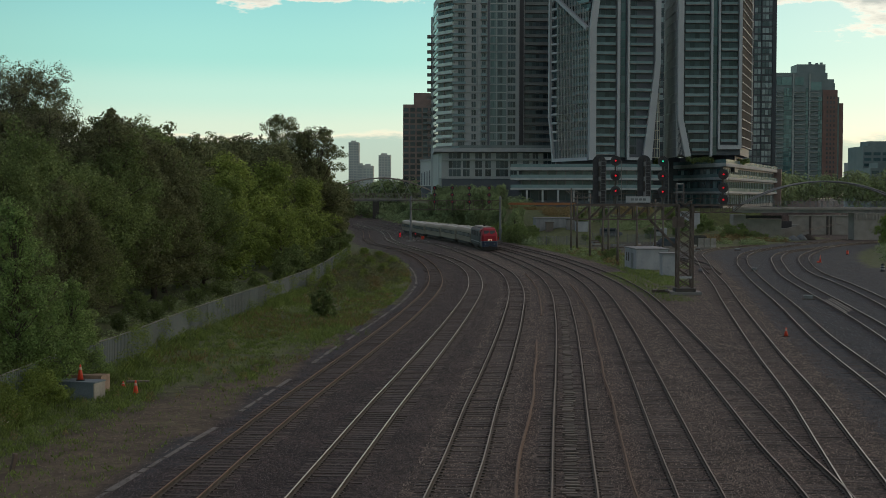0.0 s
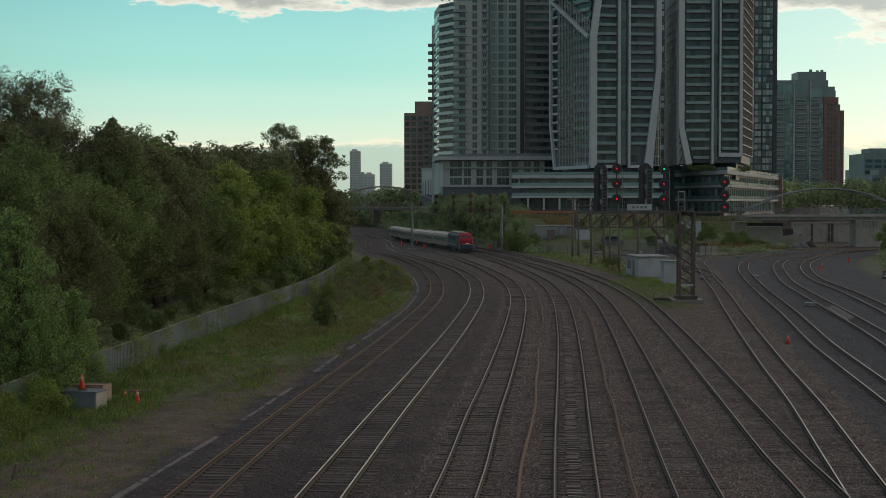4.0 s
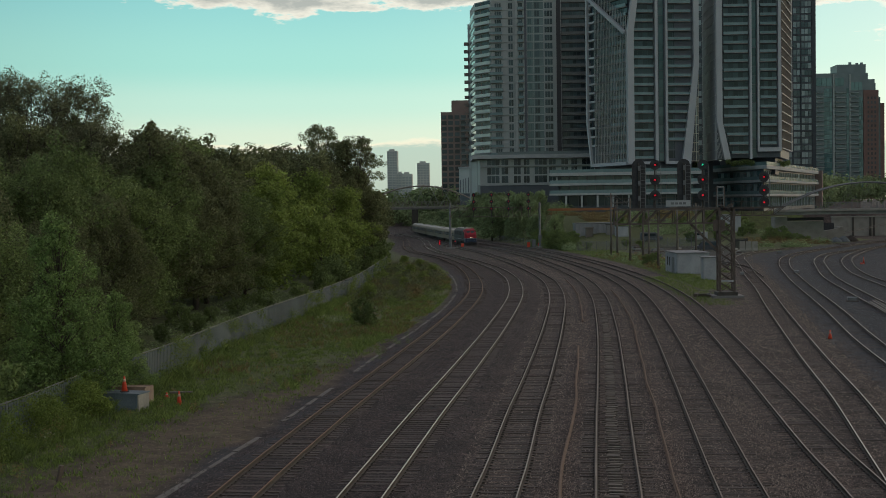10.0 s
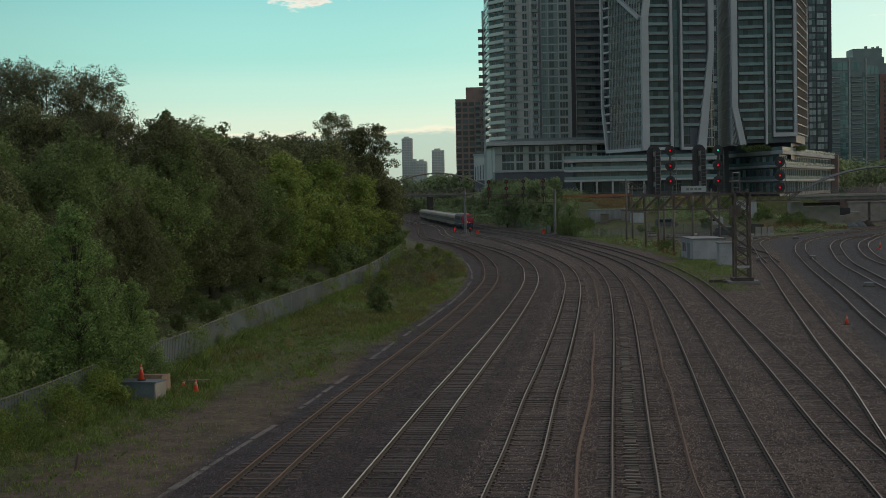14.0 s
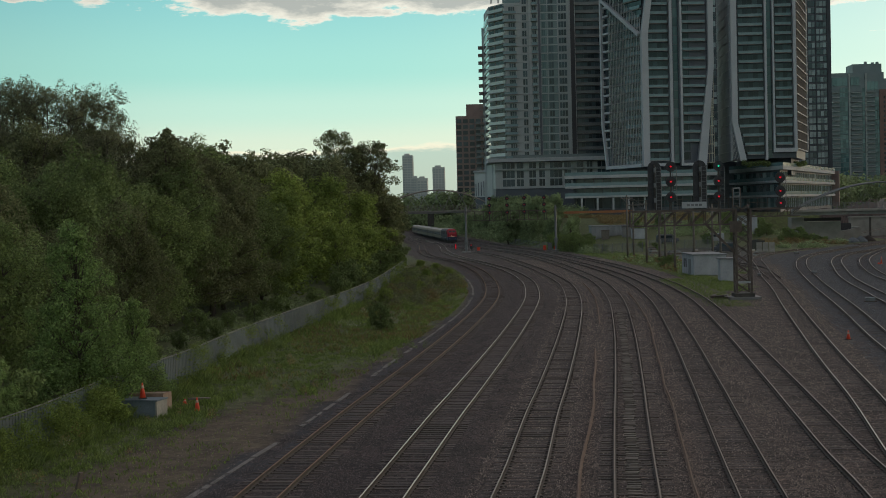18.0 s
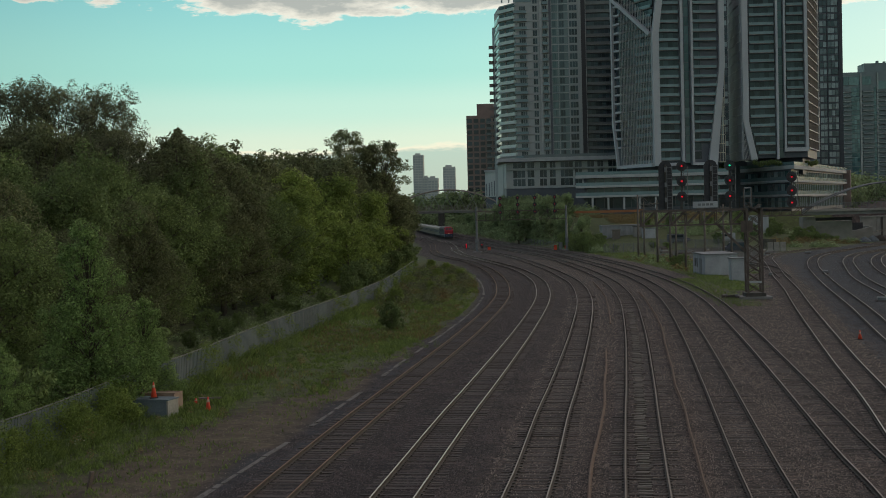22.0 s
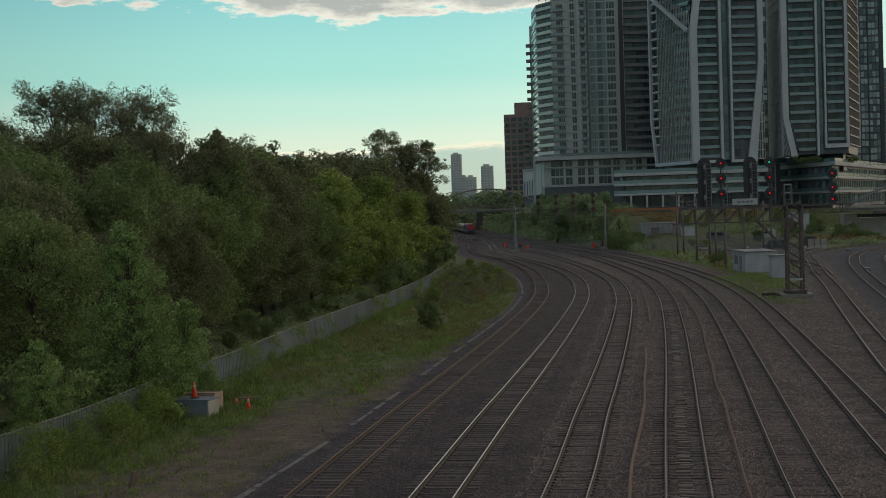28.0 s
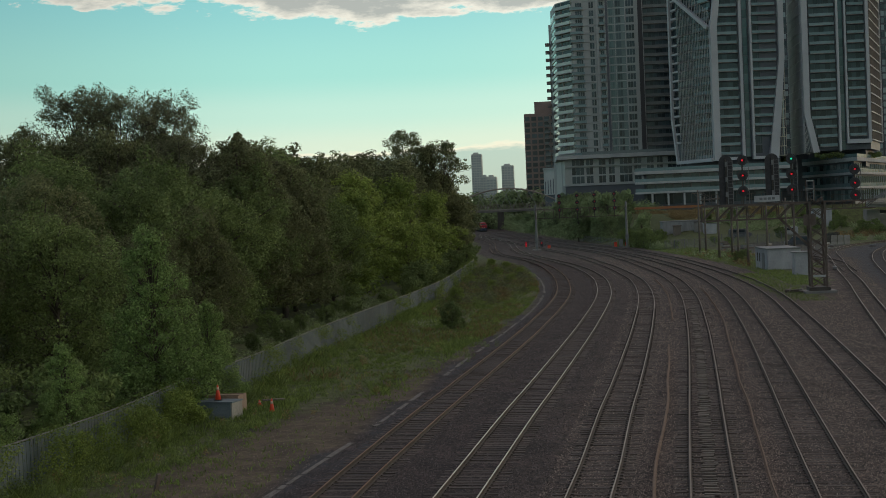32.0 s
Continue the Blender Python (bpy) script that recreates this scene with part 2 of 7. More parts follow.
WALL_WHITE = mat("white_panel", (0.335, 0.352, 0.375), (0.43, 0.445, 0.465), 0.55, 0.12, 4)
WALL_BROWN = mat("brown_brick", (0.175, 0.128, 0.115), (0.265, 0.2, 0.178), 0.85, 0.3, 6)
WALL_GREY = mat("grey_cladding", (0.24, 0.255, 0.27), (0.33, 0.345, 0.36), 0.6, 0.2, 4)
GLASS = mat("window_glass", (0.012, 0.02, 0.026), (0.052, 0.08, 0.094), 0.14, 0.3, 0.8, vary=0.9, spec=0.32)
# reflected sky is painted into this glass as a pale teal base colour
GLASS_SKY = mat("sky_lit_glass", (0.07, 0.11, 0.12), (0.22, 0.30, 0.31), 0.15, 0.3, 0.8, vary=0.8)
BRICK_RED = mat("red_brick", (0.14, 0.083, 0.07), (0.205, 0.125, 0.108), 0.85, 0.3, 6)
WALL_SLATE = mat("slate_glass_wall", (0.115, 0.158, 0.165), (0.175, 0.225, 0.23), 0.5, 0.2, 4)
TEAL_EDGE = mat("pale_teal_slab", (0.25, 0.285, 0.275), (0.34, 0.37, 0.36), 0.6, 0.2, 4)
RAIL_LOOSE = mat("loose_rail_rust", (0.115, 0.072, 0.047), (0.205, 0.134, 0.09), 0.8, 3, 30, 0.3)
# distance haze is put into these two paler skyline colours
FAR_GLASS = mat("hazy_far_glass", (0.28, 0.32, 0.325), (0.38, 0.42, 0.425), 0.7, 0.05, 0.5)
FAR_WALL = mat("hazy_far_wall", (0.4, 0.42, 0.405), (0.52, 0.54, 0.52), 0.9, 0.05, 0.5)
WING_WHITE = mat("white_render", (0.42, 0.44, 0.44), (0.54, 0.56, 0.55), 0.7, 0.1, 3)
GLASS_TEAL = mat("teal_glass", (0.025, 0.06, 0.068), (0.08, 0.145, 0.155), 0.12, 0.3, 0.8, vary=0.6, spec=0.5)
# lighter balcony glass for the corner: bright sky falling on it is in the colour
BALC_PALE = mat("sky_lit_balcony_glass", (0.4, 0.49, 0.455), (0.52, 0.61, 0.57), 0.3, 0.3, 2, vary=0.3)
BALC = mat("balcony_glass", (0.105, 0.175, 0.19), (0.17, 0.25, 0.27), 0.25, 0.3, 2, vary=0.3)
BALC_DARK = mat("dark_balcony_glass", (0.075, 0.1, 0.108), (0.125, 0.155, 0.165), 0.25, 0.3, 2, vary=0.3)


# ---- building blocks ----
class Geo:
    """Collects vertices and faces of one mesh."""

    def __init__(self):
        self.v, self.f = [], []

    def add(self, verts, faces):
        n = len(self.v)
        self.v.extend(verts)
        self.f.extend([tuple(i + n for i in f) for f in faces])
        return self

    def box(self, x0, x1, y0, y1, z0, z1):
        return self.prism([(x0, y0), (x1, y0), (x1, y1), (x0, y1)], z0, z1)

    def prism(self, ring, z0, z1):
        n = len(ring)
        v = [(x, y, z0) for x, y in ring] + [(x, y, z1) for x, y in ring]
        f = [tuple(range(n - 1, -1, -1)), tuple(range(n, 2 * n))] + [(i, (i + 1) % n, n + (i + 1) % n, n + i) for i in range(n)]
        return self.add(v, f)

    def bar(self, a, b, w, h=None):
        """A square bar from a to b."""
        a, b = Vector(a), Vector(b)
        d = (b - a).normalized()
        s = d.cross(Vector((0, 0, 1)))
        s = Vector((1, 0, 0)) if s.length < 1e-4 else s.normalized()
        u = s.cross(d).normalized()
        s, u = s * w / 2, u * (h or w) / 2
        v = [tuple(p + o) for p in (a, b) for o in (-s - u, s - u, s + u, u - s)]
        return self.add(v, [(3, 2, 1, 0), (4, 5, 6, 7), (0, 1, 5, 4), (1, 2, 6, 5), (2, 3, 7, 6), (3, 0, 4, 7)])

    def tube(self, pts, radii, sides=7):
        """A round limb through the points."""
        rings = []
        for i, p in enumerate(pts):
            p = Vector(p)
            d = (Vector(pts[min(i + 1, len(pts) - 1)]) - Vector(pts[max(i - 1, 0)])).normalized()
            s = d.orthogonal().normalized()
            u = d.cross(s)
            rings.append([tuple(p + radii[i] * (math.cos(k) * s + math.sin(k) * u)) for k in (2 * math.pi * j / sides for j in range(sides))])
        v = [q for r in rings for q in r]
        f = [(i * sides + j, i * sides + (j + 1) % sides, (i + 1) * sides + (j + 1) % sides, (i + 1) * sides + j) for i in range(len(pts) - 1) for j in range(sides)]
        f += [tuple(range(sides - 1, -1, -1)), tuple(range(len(v) - sides, len(v)))]
        return self.add(v, f)

    def lathe(self, profile, cx=0.0, cy=0.0, sides=14):
        """A turned body from (radius, height) pairs."""
        return self.tube_rings([[(cx + r * math.cos(k), cy + r * math.sin(k), z) for k in (2 * math.pi * j / sides for j in range(sides))] for r, z in profile])

    def tube_rings(self, rings):
        n = len(rings[0])
        v = [q for r in rings for q in r]
        f = [(i * n + j, i * n + (j + 1) % n, (i + 1) * n + (j + 1) % n, (i + 1) * n + j) for i in range(len(rings) - 1) for j in range(n)]
        f += [tuple(range(n - 1, -1, -1)), tuple(range(len(v) - n, len(v)))]
        return self.add(v, f)

    def mesh(self, name, material, smooth=False):
        me = bpy.data.meshes.new(name)
        me.from_pydata(self.v, [], self.f)
        for m in material if isinstance(material, (list, tuple)) else [material]:
            me.materials.append(m)
        if smooth:
            me.shade_smooth()
        return me


def thing(name, label, category, group="", m=None, kind=""):
    ob = tagged(new(name), label, category, group, kind)
    ob.empty_display_size = 0.2
    if m is not None:
        ob.matrix_world = m
    return ob


def part(name, geo, material, parent, label="", smooth=False, m=None):
    """One mesh under a thing or part."""
    ob = new(name, geo if isinstance(geo, bpy.types.Mesh) else geo.mesh(name, material, smooth))
    ob.parent = parent
    if m is not None:
        ob.matrix_basis = m
    return tagged(ob, label)


def solid(name, geo, material, label, category, group="", kind="", m=None, smooth=False):
    """A thing of one mesh."""
    ob = new(name, geo if isinstance(geo, bpy.types.Mesh) else geo.mesh(name, material, smooth))
    if m is not None:
        ob.matrix_world = m
    return tagged(ob, label, category, group, kind)


def spline(pts, step=1.0):
    """A smooth line through the points, sampled about every step metres."""
    p = [Vector(q) for q in pts]
    p = [2 * p[0] - p[1]] + p + [2 * p[-1] - p[-2]]
    out = []
    for i in range(1, len(p) - 2):
        p0, p1, p2, p3 = p[i - 1:i + 3]
        t0, t1 = 0.0, (p1 - p0).length ** 0.5
        t2 = t1 + (p2 - p1).length ** 0.5
        t3 = t2 + (p3 - p2).length ** 0.5
        n = max(2, int((p2 - p1).length / step))
        for k in range(n):
            t = t1 + (t2 - t1) * k / n
            a1 = (t1 - t) / (t1 - t0) * p0 + (t - t0) / (t1 - t0) * p1
            a2 = (t2 - t) / (t2 - t1) * p1 + (t - t1) / (t2 - t1) * p2
            a3 = (t3 - t) / (t3 - t2) * p2 + (t - t2) / (t3 - t2) * p3
            b1 = (t2 - t) / (t2 - t0) * a1 + (t - t0) / (t2 - t0) * a2
            b2 = (t3 - t) / (t3 - t1) * a2 + (t - t1) / (t3 - t1) * a3
            out.append((t2 - t) / (t2 - t1) * b1 + (t - t1) / (t2 - t1) * b2)
    return out + [p[-2]]


def dip(y):
    """How far the main line falls towards the distant footbridge."""
    k = min(max((y - 150) / 280, 0.0), 1.0)
    return 1.5 * k * k * (3 - 2 * k)


def spread(x, y):
    """A point of the level plan carried out along its line of sight to the falling ground."""
    q = y
    for _ in range(12):
        q = y * (1 + dip(q) / EYE)
    return x * q / y, q


class Line:
    """A line on the ground by arc length."""

    def __init__(self, pts, step=1.0):
        self.p = spline([spread(x, y) for x, y in pts], step)
        self.s = [0.0]
        for a, b in zip(self.p, self.p[1:]):
            self.s.append(self.s[-1] + (b - a).length)

    def at(self, s):
        s = min(max(s, 0.0), self.s[-1] - 1e-6)
        i = max(0, int(np.searchsorted(self.s, s, side="right")) - 1)
        k = (s - self.s[i]) / max(self.s[i + 1] - self.s[i], 1e-9)
        return self.p[i].lerp(self.p[i + 1], k)

    def way(self, s):
        return (self.at(s + 0.6) - self.at(s - 0.6)).normalized()

    def side(self, s, off):
        d = self.way(s)
        return self.at(s) + Vector((d.y, -d.x)) * off

    def x_at(self, y):
        for a, b in zip(self.p, self.p[1:]):
            if (a.y - y) * (b.y - y) <= 0 and a.y != b.y:
                return a.x + (b.x - a.x) * (y - a.y) / (b.y - a.y)
        return self.p[0].x if y < self.p[0].y else self.p[-1].x

# ---- the plan: tracks on the ground ----
T1 = Line([(-9.6, 30), (-8.50, 46.1), (-8.17, 51.1), (-7.05, 65.1), (-6.1, 75.5), (-3.05, 110.3), (-1.05, 143.3), (-0.85, 160), (-1.4, 181), (-3.1, 207.7), (-5.3, 227.7), (-7.2, 241.6), (-13.9, 275.4), (-17.0, 307.5), (-20.2, 358.7), (-24.1, 394.6), (-34, 455), (-45, 520)])
T2 = Line([(-5.4, 30), (-4.16, 45.9), (-3.76, 50.8), (-2.62, 64.8), (-1.70, 75.0), (1.17, 109.6), (3.3, 142.2), (3.75, 163), (3.6, 175), (2.5, 195), (0.3, 216), (-3.4, 240), (-8.0, 268), (-11.6, 299.8), (-14.0, 340), (-17.2, 375), (-23.5, 410), (-33, 470)])
T3 = Line([(-1.1, 30), (0.30, 45.7), (0.76, 50.6), (1.85, 64.4), (2.77, 74.6), (5.51, 108.9), (7.55, 141.3), (8.05, 168), (7.6, 181), (6.2, 204), (4.1, 227.5), (0.6, 260), (-4.0, 288.5), (-9.7, 324), (-19.5, 390), (-28.3, 455), (-36.5, 515), (-54, 650), (-72, 790)])
T4 = Line([(3.0, 30), (4.41, 45.5), (4.81, 50.4), (5.98, 64.1), (6.87, 74.2), (9.66, 108.2), (11.75, 140.4), (12.4, 168), (12.0, 185), (11.0, 204.5), (9.4, 228), (8.1, 243), (6.0, 262), (1.5, 290), (-4.7, 322), (-15, 390), (-24, 455), (-32, 515), (-41, 580), (-50, 650), (-70, 790)])
T5 = Line([(7.1, 30), (8.51, 45.3), (8.89, 50.1), (10.07, 63.8), (10.95, 73.8), (13.74, 107.5), (15.85, 139.4), (16.5, 168), (16.0, 188), (14.0, 217), (11.6, 243), (9.1, 264), (5.2, 291), (-0.8, 322), (-11.2, 390), (-20.3, 455), (-28.3, 515), (-46, 650), (-66, 790)])
T6 = Line([(11.2, 30), (12.75, 46), (13.2, 53), (14.1, 63.5), (14.97, 73.4), (17.75, 107), (19.9, 139), (20.35, 164), (19.6, 189.5), (18.0, 217), (15.3, 244), (12.6, 268), (9.0, 291), (3.2, 322), (-7.3, 390), (-16.5, 455), (-24.6, 515), (-42, 650), (-62, 790)])
T7 = Line([(12.4, 34), (14.4, 46.6), (15.65, 54.4), (17.75, 67.5), (19.8, 82), (23.1, 104), (26.95, 129), (30.3, 150), (33.8, 174.1), (38.1, 201), (42.6, 229), (46.2, 242), (52, 256), (62, 272)])
T8 = Line([(17.0, 30), (20.7, 56), (22.35, 66.8), (24.2, 80.4), (26.15, 94.3), (30.7, 122), (35.7, 154.5), (39.6, 178), (43.5, 199.5), (50.5, 229), (58.1, 249), (70.2, 272), (95, 315), (130, 370)])
T9 = Line([(24, 55), (31.9, 99.4), (35, 119.5), (37.8, 139), (42, 167), (47.6, 194.6), (52.6, 216.4), (59.1, 237), (70, 257), (92, 290), (128, 340)])
T10 = Line([(34, 90), (40.7, 126.7), (44.7, 152.8), (47.2, 172.4), (50.6, 190.4), (56.9, 216.4), (62.7, 234.5), (77, 269), (92, 292), (128, 332)])
BRANCH = Line([(34.1, 172), (35.4, 182), (36.7, 192), (37.2, 201), (36.6, 214), (34.8, 228)])
GZ = -0.2


def rise(x, y):
    """Height of the ground: flat yard, a bank on the wedge between the two corridors, low banks outside."""
    def ease(a, b, v):
        k = min(max((v - a) / (b - a), 0.0), 1.0)
        return k * k * (3 - 2 * k)
    z = 0.0
    if y > 250:
        z += 7.2 * ease(5, 22, x - T6.x_at(y)) * ease(285, 400, y) * ease(6, 26, min(T8.x_at(y), 86 + max(0, y - 425) * 3.0) - x)
        z += 4.0 * ease(6, 20, T1.x_at(y) - x) * ease(300, 420, y)
    if y > 520:
        z += 3.0 * ease(8, 30, x - T6.x_at(y)) * ease(520, 600, y)
    if x < -24:
        z += 0.8 * ease(24, 60, -x)
    return z + GZ - dip(y)


def ground_material():
    m = mat("yard_ground", (0.0335, 0.0238, 0.0188), (0.103, 0.076, 0.060), 0.95, 0.35, 3.2, 0.0)
    nt = m.node_tree
    p = nt.nodes["Principled BSDF"]
    base = p.inputs["Base Color"].links[0].from_socket
    tc = nt.nodes.new("ShaderNodeTexCoord")
    # broken stone: cells of different greys at two sizes
    last = base
    for scale, lo, hi in ((22.0, 0.1, 1.9), (9.0, 0.3, 1.7)):
        vo = nt.nodes.new("ShaderNodeTexVoronoi")
        vo.inputs["Scale"].default_value = scale
        nt.links.new(tc.outputs["Object"], vo.inputs["Vector"])
        sv = nt.nodes.new("ShaderNodeSeparateColor")
        nt.links.new(vo.outputs["Color"], sv.inputs[0])
        st = nt.nodes.new("ShaderNodeMapRange")
        st.inputs[3].default_value, st.inputs[4].default_value = lo, hi
        nt.links.new(sv.outputs[0], st.inputs[0])
        mu = nt.nodes.new("ShaderNodeMix")
        mu.data_type, mu.blend_type = "RGBA", "MULTIPLY"
        mu.inputs[0].default_value = 1.0
        nt.links.new(last, mu.inputs[6])
        nt.links.new(st.outputs[0], mu.inputs[7])
        last = mu.outputs[2]
    att = nt.nodes.new("ShaderNodeVertexColor")
    att.layer_name = "cover"
    old = nt.nodes.new("ShaderNodeMix")
    old.data_type, old.blend_type = "RGBA", "MULTIPLY"
    old.inputs[7].default_value = (0.50, 0.455, 0.50, 1)
    nt.links.new(att.outputs[1], old.inputs[0])
    nt.links.new(last, old.inputs[6])
    last = old.outputs[2]
    sp = nt.nodes.new("ShaderNodeSeparateColor")
    nt.links.new(att.outputs[0], sp.inputs[0])
    nz = nt.nodes.new("ShaderNodeTexNoise")
    nz.inputs["Scale"].default_value, nz.inputs["Detail"].default_value = 0.7, 7.0
    nt.links.new(tc.outputs["Object"], nz.inputs["Vector"])
    # green: bluish fresh stone, blue: bare earth, red: grass
    for chan, dark, light in ((1, (0.0155, 0.018, 0.022, 1), (0.050, 0.054, 0.061, 1)), (2, (0.050, 0.037, 0.021, 1), (0.127, 0.096, 0.058, 1)), (0, (0.034, 0.046, 0.013, 1), (0.112, 0.130, 0.038, 1))):
        co = nt.nodes.new("ShaderNodeMix")
        co.data_type = "RGBA"
        co.inputs[6].default_value, co.inputs[7].default_value = dark, light
        n2 = nt.nodes.new("ShaderNodeTexNoise")
        n2.inputs["Scale"].default_value, n2.inputs["Detail"].default_value, n2.inputs["Roughness"].default_value = 3.5, 8.0, 0.8
        nt.links.new(tc.outputs["Object"], n2.inputs["Vector"])
        sharp = nt.nodes.new("ShaderNodeMapRange")
        sharp.inputs[1].default_value, sharp.inputs[2].default_value = 0.33, 0.67
        nt.links.new(n2.outputs[0], sharp.inputs[0])
        nt.links.new(sharp.outputs[0], co.inputs[0])
        k = nt.nodes.new("ShaderNodeMath")
        k.operation = "MULTIPLY_ADD"
        nt.links.new(sp.outputs[chan], k.inputs[0])
        k.inputs[1].default_value = 1.5
        k2 = nt.nodes.new("ShaderNodeMath")
        k2.operation = "MULTIPLY_ADD"
        nt.links.new(nz.outputs[0], k2.inputs[0])
        k2.inputs[1].default_value, k2.inputs[2].default_value = 2.0, -1.3
        nt.links.new(k2.outputs[0], k.inputs[2])
        k.use_clamp = True
        o = nt.nodes.new("ShaderNodeMix")
        o.data_type = "RGBA"
        nt.links.new(k.outputs[0], o.inputs[0])
        nt.links.new(last, o.inputs[6])
        nt.links.new(co.outputs[2], o.inputs[7])
        last = o.outputs[2]
    # broad oil and dust stains with a ragged edge
    st2 = nt.nodes.new("ShaderNodeTexNoise")
    st2.inputs["Scale"].default_value, st2.inputs["Detail"].default_value, st2.inputs["Roughness"].default_value = 0.9, 12.0, 0.82
    nt.links.new(tc.outputs["Object"], st2.inputs["Vector"])
    sr = nt.nodes.new("ShaderNodeMapRange")
    sr.inputs[1].default_value, sr.inputs[2].default_value, sr.inputs[3].default_value, sr.inputs[4].default_value = 0.34, 0.66, 0.38, 1.62
    nt.links.new(st2.outputs[0], sr.inputs[0])
    sm = nt.nodes.new("ShaderNodeMix")
    sm.data_type, sm.blend_type = "RGBA", "MULTIPLY"
    sm.inputs[0].default_value = 1.0
    nt.links.new(last, sm.inputs[6])
    nt.links.new(sr.outputs[0], sm.inputs[7])
    last = sm.outputs[2]
    nt.links.new(last, p.inputs["Base Color"])
    bp = nt.nodes.new("ShaderNodeBump")
    bp.inputs["Strength"].default_value, bp.inputs["Distance"].default_value = 0.8, 0.06
    nt.links.new(sv.outputs[0], bp.inputs["Height"])
    nt.links.new(bp.outputs[0], p.inputs["Normal"])
    return m


CURB = Line([(-13.2, 30), (-10.9, 48), (-10.2, 54.1), (-9.1, 64.4), (-7.9, 78.2), (-6.9, 89.9), (-3.95, 125), (-3.05, 148), (-3.2, 163.5), (-4.7, 190), (-7.6, 214)])
FENCE = Line([(-22.0, 40), (-20.6, 49), (-19.6, 57), (-19.25, 68.2), (-18.3, 78), (-17.8, 91.6), (-16.8, 108.5), (-15.5, 126), (-14.2, 152), (-14.2, 180), (-14.5, 208)])


def dark_at(x, y):
    """Older, darker ballast round the first two tracks."""
    return max(0.0, min(1.0, (T3.x_at(y) - 1.7 - x) / 1.2)) if y < 260 else 0.8


def bare_from(y):
    """Where, from the fence (0) to the curb (1), the grass gives way to bare earth."""
    return float(np.interp(y, (40, 60, 72, 90, 120, 170, 235), (0.30, 0.38, 0.60, 0.86, 0.95, 1.0, 1.0)))


def cover_at(x, y):
    """How far grass, fresh bluish stone and bare earth cover the ground."""
    grass = blue = earth = 0.0
    if y < 235:
        c, f = CURB.x_at(y), FENCE.x_at(y)
        if x < c - 0.5:
            u = (x - f) / (c - f)
            k = min(1.0, max(0.0, (bare_from(y) + 0.12 - u) / 0.24))
            grass, earth = 0.85 * k + 0.12, 0.9 * (1 - k)
            if x < f + 1:
                grass, earth = 1.0, 0.0
        elif x < c + 1.6:
            blue = 0.6
    else:
        if x < T1.x_at(y) - 4:
            grass = 1.0
    t6 = T6.x_at(y)
    if y > 150 and t6 + 3.2 < x < 62:
        near = 23 + (y - 150) * 0.085
        if x < near + 5:
            grass = max(grass, min(1.0, (x - t6 - 3.2) / 2.5))
    if y > 255 and x > t6 + 5:
        grass = max(grass, 0.9 if x < T8.x_at(min(y, 360)) - 8 else grass)
    if 126 < y < 176 and 20.0 < x < 24.2:
        grass = max(grass, 0.55 * min(1.0, (y - 126) / 12))
    if y > 215 and 29 < x < 53 and y < 305 and x > 29 + max(0, y - 285) * 0.6:
        grass, blue = grass * 0.35, 0.6
    if 190 < y < 300 and x > T10.x_at(y) + 8.5:
        grass = max(grass, 0.85)
    if y < 320:
        t7 = T7.x_at(y)
        if t7 + 1.6 < x:
            blue = max(blue, min(1.0, (x - t7 - 1.6) / 2.0) * 0.8)
    return grass, blue, earth


def build_ground():
    xs = [-2400, -900, -300, -150] + [-90 + 1.5 * i for i in range(156)] + [150, 180, 240, 400, 900, 2400]
    ys = [-900, -200, 0, 20] + [30 + 1.6 * i for i in range(150)] + [270 + 6 * i for i in range(60)] + [680, 800, 1000, 1500, 2400, 4000]
    v = [(x, y, rise(x, y)) for y in ys for x in xs]
    n = len(xs)
    f = [(j * n + i, j * n + i + 1, (j + 1) * n + i + 1, (j + 1) * n + i) for j in range(len(ys) - 1) for i in range(n - 1)]
    me = bpy.data.meshes.new("ground")
    me.from_pydata(v, [], f)
    att = me.color_attributes.new("cover", "FLOAT_COLOR", "POINT")
    data = np.zeros((len(v), 4), dtype=np.float32)
    for i, (x, y, z) in enumerate(v):
        data[i, :3] = cover_at(x, y)
        data[i, 3] = dark_at(x, y)
    att.data.foreach_set("color", data.ravel())
    me.materials.append(ground_material())
    me.shade_smooth()
    solid("ground", me, None, "grey ballast yard with grassy edges and bare earth", "ground", kind="structure")


build_ground()
RAIL_SEC = [(-0.07, 0.0), (0.07, 0.0), (0.07, 0.02), (0.012, 0.05), (0.012, 0.135), (0.034, 0.145), (0.028, 0.172), (-0.028, 0.172), (-0.034, 0.145), (-0.012, 0.135), (-0.012, 0.05), (-0.07, 0.02)]


def sweep_rail(line, off, s0, s1, z, step, wobble=0.0):
    """A rail along the line; returns the geometry, the running surface last."""
    g = Geo()
    n = max(2, int((s1 - s0) / step))
    rings = []
    for i in range(n + 1):
        s = s0 + (s1 - s0) * i / n
        c, d = line.side(s, off + (wobble * noise.noise((s * 0.12, off, 3.1)) if wobble else 0)), line.way(s)
        nx = Vector((d.y, -d.x))
        zz = z - dip(c.y)
        rings.append([(c.x + nx.x * a, c.y + nx.y * a, zz + b) for a, b in RAIL_SEC])
    g.tube_rings(rings)
    return g, n


def rail_mesh(name, line, off, s0, s1, z, step, top, side, wobble=0.0):
    g, n = sweep_rail(line, off, s0, s1, z, step, wobble)
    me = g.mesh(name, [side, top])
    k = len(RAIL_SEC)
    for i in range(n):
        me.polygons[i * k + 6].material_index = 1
    return me


